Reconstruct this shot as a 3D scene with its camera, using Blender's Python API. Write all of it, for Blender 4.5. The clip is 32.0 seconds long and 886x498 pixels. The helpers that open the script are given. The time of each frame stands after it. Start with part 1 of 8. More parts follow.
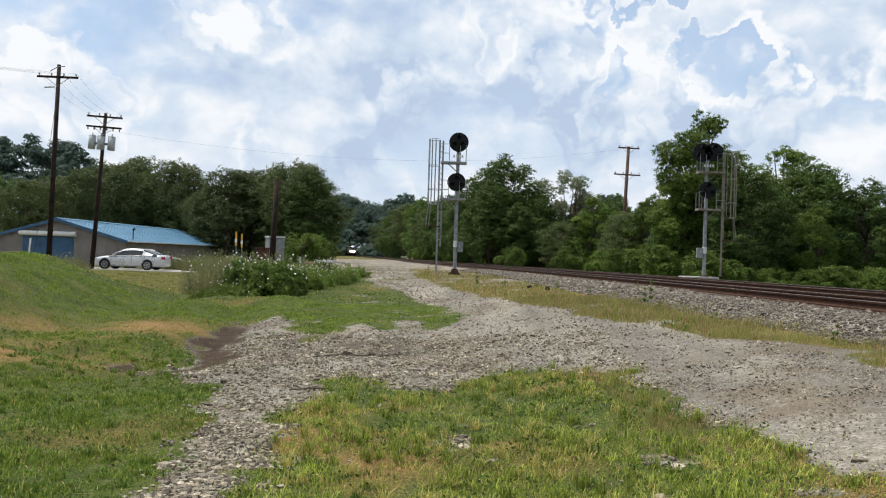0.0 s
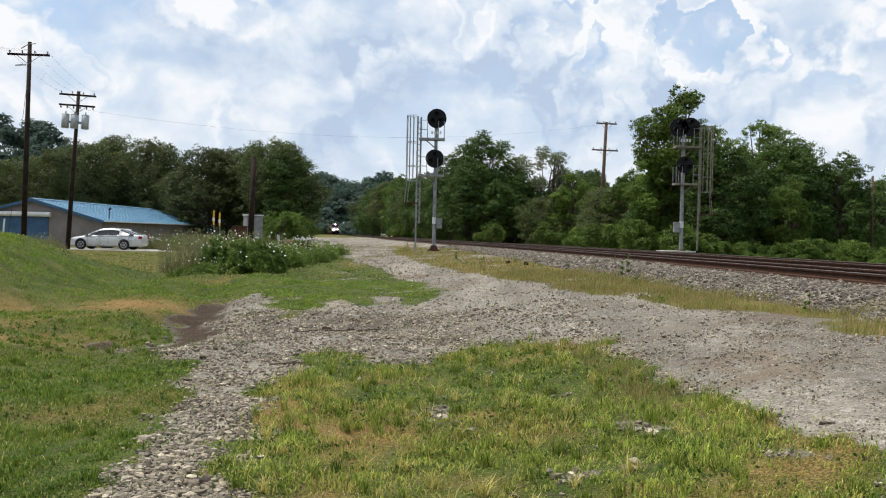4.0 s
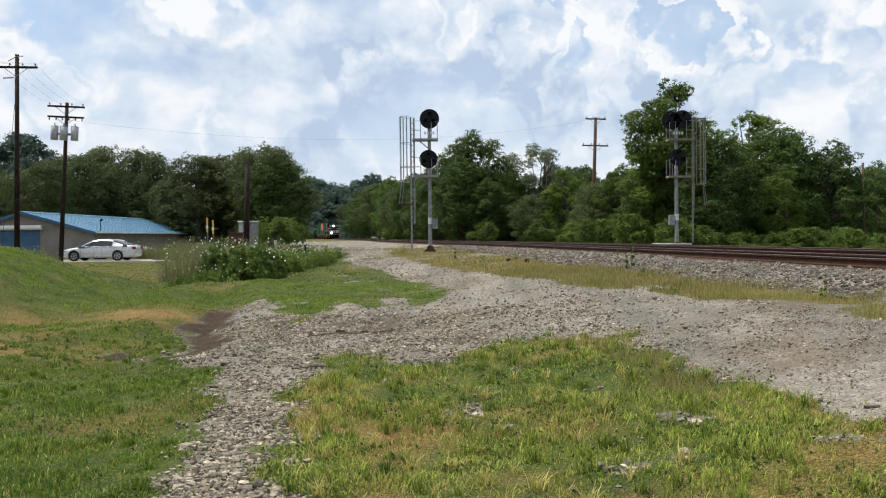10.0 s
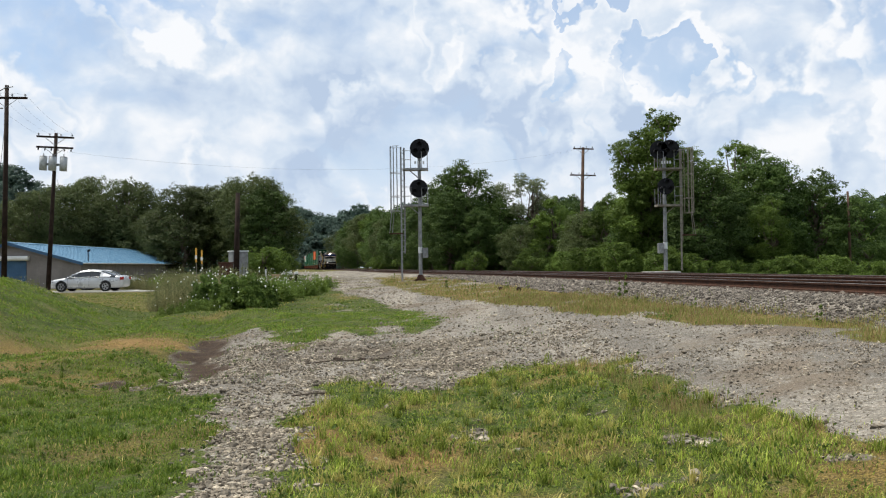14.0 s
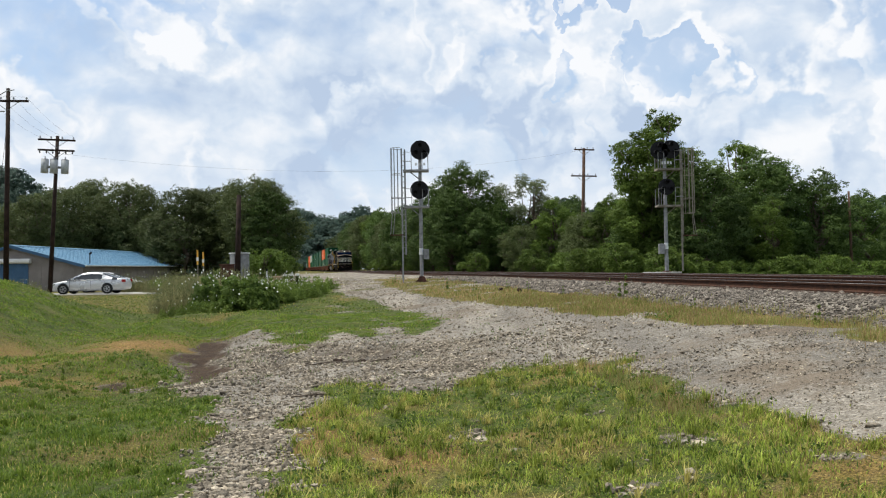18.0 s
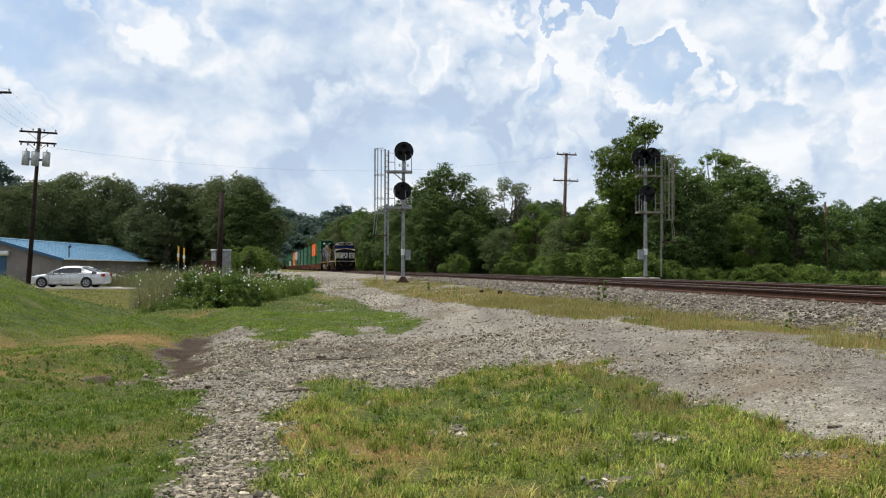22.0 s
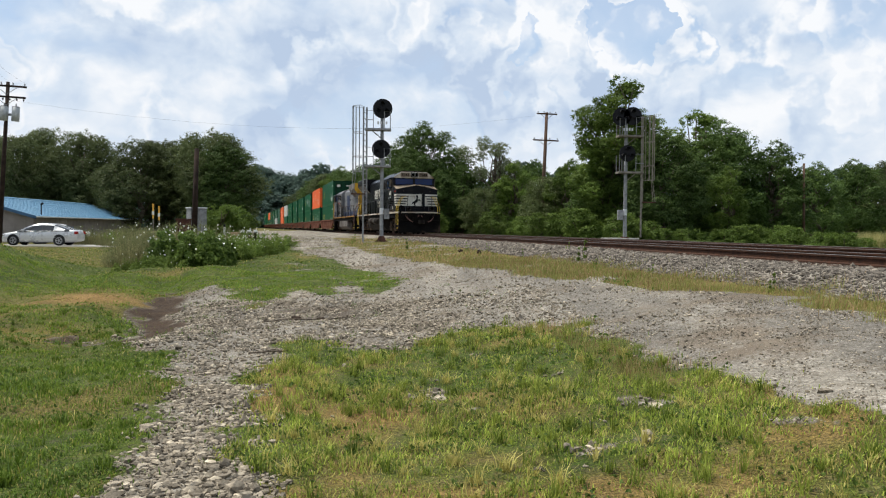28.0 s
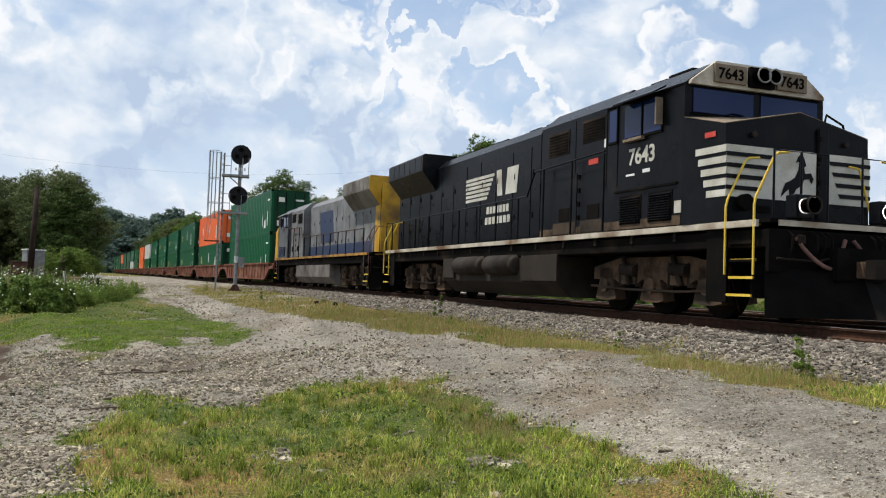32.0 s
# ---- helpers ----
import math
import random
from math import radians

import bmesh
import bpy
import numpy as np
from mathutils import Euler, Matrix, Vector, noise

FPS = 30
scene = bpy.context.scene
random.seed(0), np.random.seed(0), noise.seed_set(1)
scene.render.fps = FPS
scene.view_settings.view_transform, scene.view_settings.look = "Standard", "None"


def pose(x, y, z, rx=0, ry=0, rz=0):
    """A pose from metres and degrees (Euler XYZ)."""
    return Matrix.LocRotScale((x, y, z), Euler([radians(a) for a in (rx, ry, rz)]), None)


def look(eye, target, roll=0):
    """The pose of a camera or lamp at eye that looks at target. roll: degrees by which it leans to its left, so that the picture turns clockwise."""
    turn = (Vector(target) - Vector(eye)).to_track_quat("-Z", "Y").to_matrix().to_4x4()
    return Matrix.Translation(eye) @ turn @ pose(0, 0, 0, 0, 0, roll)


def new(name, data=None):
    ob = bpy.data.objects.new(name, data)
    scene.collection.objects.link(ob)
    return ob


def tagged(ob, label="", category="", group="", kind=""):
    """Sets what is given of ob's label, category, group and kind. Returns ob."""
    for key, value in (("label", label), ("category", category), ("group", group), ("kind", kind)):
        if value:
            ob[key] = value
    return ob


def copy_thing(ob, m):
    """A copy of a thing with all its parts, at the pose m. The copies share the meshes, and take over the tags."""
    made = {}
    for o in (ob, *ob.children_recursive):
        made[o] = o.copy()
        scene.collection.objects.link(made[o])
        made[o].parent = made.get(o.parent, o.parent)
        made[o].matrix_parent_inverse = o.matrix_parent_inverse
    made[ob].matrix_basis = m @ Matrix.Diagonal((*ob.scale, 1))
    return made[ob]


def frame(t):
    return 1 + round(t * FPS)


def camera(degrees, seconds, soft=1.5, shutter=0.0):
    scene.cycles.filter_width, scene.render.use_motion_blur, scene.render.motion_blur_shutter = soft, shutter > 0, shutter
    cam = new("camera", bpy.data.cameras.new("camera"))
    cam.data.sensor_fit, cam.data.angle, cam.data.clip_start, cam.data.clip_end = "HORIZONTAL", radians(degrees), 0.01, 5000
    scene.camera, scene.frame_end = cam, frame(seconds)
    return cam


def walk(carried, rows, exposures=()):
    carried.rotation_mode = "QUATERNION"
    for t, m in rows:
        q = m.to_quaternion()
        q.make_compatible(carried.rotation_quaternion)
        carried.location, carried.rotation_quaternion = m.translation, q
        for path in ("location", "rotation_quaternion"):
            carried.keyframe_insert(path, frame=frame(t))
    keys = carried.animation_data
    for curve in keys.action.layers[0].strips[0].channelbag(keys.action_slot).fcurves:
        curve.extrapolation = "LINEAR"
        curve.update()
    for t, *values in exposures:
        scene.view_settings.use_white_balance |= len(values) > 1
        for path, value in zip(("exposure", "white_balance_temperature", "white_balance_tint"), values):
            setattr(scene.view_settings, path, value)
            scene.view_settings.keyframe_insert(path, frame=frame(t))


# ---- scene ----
cam = camera(54.9, 32.0, soft=1.15)
PATH = [
    (0, (0.523, 0.432, 1.837), (0.467, 2.431, 1.857), 1.8),
    (0.5, (0.532, 0.438, 1.827), (0.482, 2.438, 1.842), 1.7),
    (1, (0.539, 0.441, 1.817), (0.497, 2.44, 1.826), 1.6),
    (1.5, (0.552, 0.436, 1.817), (0.517, 2.436, 1.816), 1.4),
    (2, (0.564, 0.43, 1.812), (0.537, 2.43, 1.803), 1.3),
    (2.5, (0.57, 0.422, 1.807), (0.551, 2.422, 1.791), 1.3),
    (3, (0.563, 0.399, 1.8), (0.551, 2.399, 1.777), 1.3),
    (3.5, (0.551, 0.385, 1.79), (0.543, 2.384, 1.762), 1.3),
    (5.5, (0.549, 0.37, 1.788), (0.542, 2.37, 1.751), 1.1),
    (6, (0.561, 0.372, 1.793), (0.548, 2.372, 1.755), 1.0),
    (6.5, (0.546, 0.374, 1.796), (0.526, 2.373, 1.757), 1.0),
    (7, (0.466, 0.387, 1.788), (0.447, 2.386, 1.745), 0.9),
    (7.5, (0.387, 0.411, 1.779), (0.367, 2.411, 1.73), 0.7),
    (8, (0.324, 0.418, 1.77), (0.305, 2.417, 1.719), 0.3),
    (8.5, (0.283, 0.42, 1.764), (0.268, 2.419, 1.713), 0.0),
    (9, (0.251, 0.418, 1.764), (0.245, 2.417, 1.717), -0.2),
    (9.5, (0.213, 0.409, 1.763), (0.218, 2.409, 1.724), -0.5),
    (10, (0.158, 0.401, 1.761), (0.176, 2.4, 1.731), -0.6),
    (10.5, (0.097, 0.396, 1.753), (0.129, 2.396, 1.734), -0.6),
    (11, (0.051, 0.39, 1.74), (0.092, 2.39, 1.727), -0.6),
    (11.5, (0.031, 0.374, 1.726), (0.074, 2.373, 1.714), -0.7),
    (12, (0.016, 0.347, 1.708), (0.059, 2.346, 1.7), -0.7),
    (12.5, (-0.003, 0.348, 1.707), (0.043, 2.347, 1.707), -0.7),
    (13, (-0.017, 0.36, 1.711), (0.031, 2.359, 1.725), -0.7),
    (13.5, (-0.031, 0.358, 1.711), (0.02, 2.357, 1.741), -0.8),
    (14, (-0.016, 0.352, 1.71), (0.033, 2.351, 1.75), -0.8),
    (14.5, (-0.003, 0.345, 1.711), (0.044, 2.344, 1.753), -0.9),
    (16.5, (0.024, 0.318, 1.713), (0.067, 2.317, 1.754), -1.0),
    (17, (0.032, 0.321, 1.713), (0.074, 2.321, 1.755), -1.1),
    (17.5, (0.033, 0.323, 1.715), (0.075, 2.322, 1.757), -1.0),
    (18, (0.026, 0.308, 1.71), (0.071, 2.307, 1.753), -1.0),
    (18.5, (0.016, 0.267, 1.704), (0.069, 2.266, 1.747), -0.9),
    (19, (0.009, 0.213, 1.704), (0.07, 2.212, 1.747), -0.7),
    (19.5, (-0.001, 0.148, 1.707), (0.067, 2.146, 1.75), -0.5),
    (20, (-0.009, 0.096, 1.708), (0.066, 2.094, 1.751), -0.3),
    (20.5, (-0.016, 0.058, 1.706), (0.065, 2.056, 1.75), -0.1),
    (21, (-0.022, 0.033, 1.705), (0.064, 2.031, 1.75), 0.1),
    (21.5, (-0.025, 0.024, 1.701), (0.064, 2.022, 1.747), 0.1),
    (22, (-0.031, 0.029, 1.701), (0.059, 2.026, 1.747), 0.2),
    (22.5, (-0.035, 0.032, 1.701), (0.056, 2.029, 1.748), 0.2),
    (23, (-0.037, 0.033, 1.7), (0.054, 2.03, 1.747), 0.2),
    (23.5, (-0.037, 0.039, 1.697), (0.054, 2.036, 1.745), 0.3),
    (24, (-0.041, 0.066, 1.699), (0.048, 2.063, 1.747), 0.3),
    (24.5, (-0.044, 0.094, 1.7), (0.044, 2.092, 1.746), 0.4),
    (25, (-0.043, 0.128, 1.7), (0.043, 2.126, 1.741), 0.4),
    (25.5, (-0.042, 0.169, 1.699), (0.043, 2.167, 1.73), 0.4),
    (27.5, (-0.023, 0.367, 1.682), (0.09, 2.364, 1.628), 0.4),
    (28, (-0.012, 0.388, 1.684), (0.128, 2.382, 1.636), 0.5),
    (28.5, (-0.007, 0.39, 1.689), (0.167, 2.382, 1.656), 0.5),
    (29, (-0.001, 0.393, 1.696), (0.212, 2.381, 1.677), 0.6),
    (29.5, (0.004, 0.411, 1.697), (0.257, 2.395, 1.691), 0.6),
    (30, (0.02, 0.427, 1.703), (0.312, 2.405, 1.709), 0.7),
    (30.5, (0.033, 0.424, 1.706), (0.366, 2.396, 1.727), 0.8),
    (31, (0.034, 0.442, 1.712), (0.415, 2.405, 1.75), 1.1),
    (31.5, (0.044, 0.47, 1.718), (0.469, 2.423, 1.776), 1.6),
    (32, (0.053, 0.511, 1.72), (0.516, 2.455, 1.8), 2.0),
]
walk(cam, [(t, look(eye, target, roll)) for t, eye, target, roll in PATH])

# ---------------------------------------------------------------- light
world = bpy.data.worlds.new("world")
scene.world = world
world.use_nodes = True
SUN_AZ, SUN_EL = -60.0, 63.0     # bearing from +y towards +x, elevation


# where the sky opens, where the heaps stand bright and where they shade: bearing, elevation, half width in degrees, weight
GAPS = [(-25.5, 16.6, 4.6, 0.26), (-16.8, 17.6, 1.8, 0.18), (6.4, 16.8, 2.0, 0.26), (13.9, 15.2, 1.0, 0.30), (17.6, 13.4, 1.2, 0.16), (14.6, 12.4, 1.6, 0.06), (21.5, 16.0, 2.6, 0.16), (14.8, 17.3, 1.6, 0.22), (28.5, 15.8, 3.6, 0.26), (32.0, 14.2, 2.8, 0.20), (36.5, 15.8, 4.0, 0.28), (40.5, 13.4, 4.0, 0.22), (34.0, 9.4, 1.8, 0.06), (39.5, 7.0, 3.0, 0.10)]
HEADS = [(-20.8, 14.3, 2.2), (-14.5, 14.9, 2.8), (-0.9, 15.9, 3.2), (3.7, 15.2, 2.2), (11.9, 15.0, 2.4), (8.7, 11.1, 2.2), (20.1, 12.8, 2.6), (17.6, 15.4, 1.8), (25.4, 13.1, 2.6), (-22.6, 9.5, 2.2), (-2.1, 8.2, 2.0), (-13.7, 8.3, 2.4), (-6.9, 16.6, 2.6), (22.6, 17.2, 2.4), (27.4, 12.0, 2.4), (36.6, 10.6, 1.8), (32.1, 9.0, 1.8)]
SHADES = [(-7.7, 13.1, 3.6), (-18.7, 10.9, 3.2), (4.0, 9.4, 2.8), (15.5, 11.0, 2.2), (-4.7, 10.2, 2.8), (23.4, 10.2, 3.0), (1.8, 12.4, 2.4), (-10.3, 6.9, 2.8), (9.6, 8.0, 2.4), (29.0, 9.4, 2.6)]


def build_sky():
    nt = world.node_tree
    nt.nodes.clear()
    N, L = nt.nodes.new, nt.links.new
    out, bg = N("ShaderNodeOutputWorld"), N("ShaderNodeBackground")
    sky = N("ShaderNodeTexSky")
    sky.sky_type, sky.sun_disc = "NISHITA", False
    sky.sun_elevation, sky.sun_rotation = radians(SUN_EL), radians(SUN_AZ)
    sky.air_density, sky.dust_density, sky.ozone_density = 1.0, 1.2, 1.5
    geo = N("ShaderNodeTexCoord")
    way = geo.outputs["Generated"]
    sep = N("ShaderNodeSeparateXYZ")
    L(way, sep.inputs[0])

    def num(op, a, b=0.0, clamp=False):
        m = N("ShaderNodeMath")
        m.operation, m.use_clamp = op, clamp
        for k, v in enumerate((a, b)):
            if isinstance(v, (int, float)):
                m.inputs[k].default_value = v
            else:
                L(v, m.inputs[k])
        return m.outputs[0]

    def span(v, a, b, c, d):
        r = N("ShaderNodeMapRange")
        r.interpolation_type = "SMOOTHSTEP"
        for k, val in zip((1, 2, 3, 4), (a, b, c, d)):
            r.inputs[k].default_value = val
        L(v, r.inputs[0])
        return r.outputs[0]

    # a slow swirl that bends every form a little
    swirl = N("ShaderNodeTexNoise")
    swirl.inputs["Scale"].default_value, swirl.inputs["Detail"].default_value = 9, 5
    L(way, swirl.inputs["Vector"])
    bent = N("ShaderNodeVectorMath"); bent.operation = "MULTIPLY_ADD"
    bent.inputs[1].default_value = (0.06, 0.06, 0.06)
    L(swirl.outputs["Color"], bent.inputs[0]); L(way, bent.inputs[2])

    def moved(off, lift=1.45):
        mp = N("ShaderNodeMapping")
        mp.inputs["Scale"].default_value = (1.0, 1.0, lift)
        mp.inputs["Location"].default_value = off
        L(bent.outputs[0], mp.inputs["Vector"])
        return mp.outputs[0]

    def billow(scale, detail, rough, off):
        n = N("ShaderNodeTexNoise")
        n.inputs["Scale"].default_value, n.inputs["Detail"].default_value, n.inputs["Roughness"].default_value = scale, detail, rough
        L(moved(off), n.inputs["Vector"])
        return n.outputs["Fac"]

    def puffs(scale, off):
        """Round cauliflower heads, high in their middles."""
        v = N("ShaderNodeTexVoronoi")
        v.feature, v.normalize = "SMOOTH_F1", True
        v.inputs["Scale"].default_value, v.inputs["Detail"].default_value, v.inputs["Roughness"].default_value, v.inputs["Smoothness"].default_value = scale, 3, 0.5, 0.4
        L(moved(off), v.inputs["Vector"])
        return num("SUBTRACT", 1.0, v.outputs["Distance"])

    def spot(az, el, width, weight):
        a, e, w = radians(az), radians(el), radians(width)
        dot = N("ShaderNodeVectorMath")
        dot.operation = "DOT_PRODUCT"
        dot.inputs[1].default_value = (math.sin(a) * math.cos(e), math.cos(a) * math.cos(e), math.sin(e))
        L(bent_way, dot.inputs[0])
        return span(dot.outputs["Value"], math.cos(w * 1.6), math.cos(w * 0.1), 0.0, weight)

    # the spots keep their places: the swirl's mean shift is taken out again
    back = N("ShaderNodeVectorMath"); back.operation = "SUBTRACT"
    back.inputs[1].default_value = (0.03, 0.03, 0.03)
    L(bent.outputs[0], back.inputs[0])
    bent_way = back.outputs[0]
    here, sunward = (0.31, 0.0, 0.17), (0.31 - 0.016, 0.0, 0.17 + 0.038)
    coarse, coarse_up = billow(6.0, 6, 0.5, here), billow(6.0, 6, 0.5, sunward)
    heads, heads_up = puffs(15, here), puffs(15, sunward)
    body = num("ADD", coarse, num("MULTIPLY", num("SUBTRACT", heads, 0.7), 0.16))
    light = 0.50
    for az, el, width, weight in GAPS:
        body = num("SUBTRACT", body, spot(az, el, width, weight * 0.72))
    for az, el, width in HEADS:
        body = num("ADD", body, spot(az, el, width, 0.10))
        light = num("ADD", light, spot(az, el, width, 0.26))
    for az, el, width in SHADES:
        light = num("ADD", light, spot(az, el, width, -0.26))
    cover_ = span(body, 0.23, 0.50, 0.18, 1.0)
    # sides turned to the sun are white, those turned away grey-blue
    relief = num("ADD", num("MULTIPLY", num("SUBTRACT", coarse, coarse_up), 2.6), num("MULTIPLY", num("SUBTRACT", heads, heads_up), 1.15))
    light = num("ADD", light, relief)
    light = num("ADD", light, num("MULTIPLY", num("SUBTRACT", billow(3.3, 4, 0.5, (0.9, 0.1, 0.4)), 0.5), 0.7))
    light = num("ADD", light, num("MULTIPLY", num("SUBTRACT", billow(22, 5, 0.6, (1.3, 0.2, 0.9)), 0.5), 0.35))
    # heaps flatten into bright haze low over the land
    low = span(sep.outputs[2], 0.05, 0.17, 1.0, 0.0)
    light = num("ADD", num("MULTIPLY", light, num("SUBTRACT", 1.0, num("MULTIPLY", low, 0.55))), num("MULTIPLY", low, 0.40), True)
    haze = span(sep.outputs[2], 0.03, 0.40, 0.82, 0.26)
    cloud = N("ShaderNodeValToRGB")
    cloud.color_ramp.elements[0].color, cloud.color_ramp.elements[1].color = (*CLOUD_DARK, 1), (*CLOUD_LIGHT, 1)
    cloud.color_ramp.elements[0].position, cloud.color_ramp.elements[1].position = 0.08, 0.92
    mid = cloud.color_ramp.elements.new(0.5)
    mid.color = (*CLOUD_MID, 1)
    L(light, cloud.inputs[0])
    blue = N("ShaderNodeMix"); blue.data_type = "RGBA"; blue.blend_type = "MULTIPLY"
    blue.inputs[0].default_value = 1.0
    blue.inputs[7].default_value = (SKY_GAIN * 0.84, SKY_GAIN, SKY_GAIN * 1.12, 1)
    L(sky.outputs[0], blue.inputs[6])
    pale = N("ShaderNodeMix"); pale.data_type = "RGBA"
    pale.inputs[7].default_value = (*HAZE, 1)
    L(haze, pale.inputs[0]); L(blue.outputs[2], pale.inputs[6])
    mix = N("ShaderNodeMix"); mix.data_type = "RGBA"
    L(cover_, mix.inputs[0]); L(pale.outputs[2], mix.inputs[6]); L(cloud.outputs[0], mix.inputs[7])
    L(mix.outputs[2], bg.inputs[0])
    bg.inputs[1].default_value = 0.1
    L(bg.outputs[0], out.inputs[0])


SKY_GAIN = 1.2
CLOUD_DARK, CLOUD_MID, CLOUD_LIGHT, HAZE = (4.9, 6.0, 7.7), (6.7, 7.6, 8.75), (9.2, 9.4, 9.7), (6.0, 7.3, 9.0)
build_sky()
sun = new("sun", bpy.data.lights.new("sun", "SUN"))
sun.data.energy, sun.data.angle, sun.data.color = 5.0, radians(0.6), (1.0, 0.95, 0.86)
az, el = radians(SUN_AZ), radians(SUN_EL)
sun.matrix_world = look((math.sin(az) * math.cos(el) * 60, math.cos(az) * math.cos(el) * 60, math.sin(el) * 60), (0, 0, 0))
scene.view_settings.exposure = 0.04

# ---------------------------------------------------------------- helpers


def part(name, bm, material, parent=None, label="", smooth=False):
    """Links a bmesh as one mesh object, under parent if one is given."""
    me = bpy.data.meshes.new(name)
    bm.to_mesh(me)
    bm.free()
    if smooth:
        me.shade_smooth()
    me.materials.append(material)
    ob = new(name, me)
    if parent:
        ob.parent = parent
    if label:
        ob["label"] = label
    return ob


def like(ob, m, parent=None):
    """Another object on the same mesh, placed by m under the same parent."""
    o = bpy.data.objects.new(ob.name.split(".")[0], ob.data)
    scene.collection.objects.link(o)
    o.parent = parent or ob.parent
    o.matrix_basis = m
    return o


def empty(name, m, label, category, group=""):
    ob = new(name)
    ob.matrix_basis = m
    return tagged(ob, label, category, group)


def box(bm, x0, y0, z0, x1, y1, z1, bevel=0.0):
    r = bmesh.ops.create_cube(bm, size=1, matrix=Matrix.LocRotScale(((x0 + x1) / 2, (y0 + y1) / 2, (z0 + z1) / 2), None, (x1 - x0, y1 - y0, z1 - z0)))
    if bevel:
        es = list({e for v in r["verts"] for e in v.link_edges})
        bmesh.ops.bevel(bm, geom=es, offset=bevel, segments=2, affect="EDGES", profile=0.6)
    return bm


def rod(bm, a, b, r, r2=None, sides=8):
    a, b = Vector(a), Vector(b)
    d = b - a
    m = Matrix.Translation((a + b) / 2) @ d.to_track_quat("Z", "Y").to_matrix().to_4x4()
    bmesh.ops.create_cone(bm, cap_ends=True, segments=sides, radius1=r, radius2=r if r2 is None else r2, depth=d.length, matrix=m)
    return bm


def tube(bm, pts, r, sides=6):
    """One bent bar through the points."""
    pts = [Vector(p) for p in pts]
    rings, side = [], None
    for i, p in enumerate(pts):
        d = (pts[min(i + 1, len(pts) - 1)] - pts[max(i - 1, 0)]).normalized()
        ref = side if side is not None else (Vector((0, 0, 1)) if abs(d.z) < 0.8 else Vector((1, 0, 0)))
        side = (ref - d * ref.dot(d)).normalized()
        up = d.cross(side)
        rings.append([bm.verts.new(p + (side * math.cos(2 * math.pi * k / sides) + up * math.sin(2 * math.pi * k / sides)) * r) for k in range(sides)])
    for a, b in zip(rings, rings[1:]):
        for k in range(sides):
            bm.faces.new((a[k], a[(k + 1) % sides], b[(k + 1) % sides], b[k]))
    bm.faces.new(rings[0][::-1]), bm.faces.new(rings[-1])
    bmesh.ops.recalc_face_normals(bm, faces=bm.faces)
    return bm


def prism(bm, outline, axis, a, b):
    """An outline of (u, v) pairs drawn out along an axis from a to b."""
    def at(u, v, w):
        return {"x": (w, u, v), "y": (u, w, v), "z": (u, v, w)}[axis]
    lo = [bm.verts.new(at(u, v, a)) for u, v in outline]
    hi = [bm.verts.new(at(u, v, b)) for u, v in outline]
    n = len(outline)
    bm.faces.new(lo), bm.faces.new(hi[::-1])
    for i in range(n):
        bm.faces.new((lo[i], hi[i], hi[(i + 1) % n], lo[(i + 1) % n]))
    bmesh.ops.recalc_face_normals(bm, faces=bm.faces)
    return bm


def B():
    return bmesh.new()


def mesh_of(name, verts, faces, material, smooth=False):
    """A mesh object from arrays: verts (n, 3) and faces (m, k)."""
    verts, faces = np.asarray(verts, np.float32), np.asarray(faces, np.int32)
    me = bpy.data.meshes.new(name)
    k = faces.shape[1]
    me.vertices.add(len(verts)), me.loops.add(faces.size), me.polygons.add(len(faces))
    me.vertices.foreach_set("co", verts.ravel())
    me.loops.foreach_set("vertex_index", faces.ravel())
    me.polygons.foreach_set("loop_start", np.arange(0, faces.size, k, dtype=np.int32))
    me.polygons.foreach_set("use_smooth", np.full(len(faces), smooth))
    me.update(calc_edges=True)
    me.materials.append(material)
    return new(name, me)


# ---------------------------------------------------------------- materials


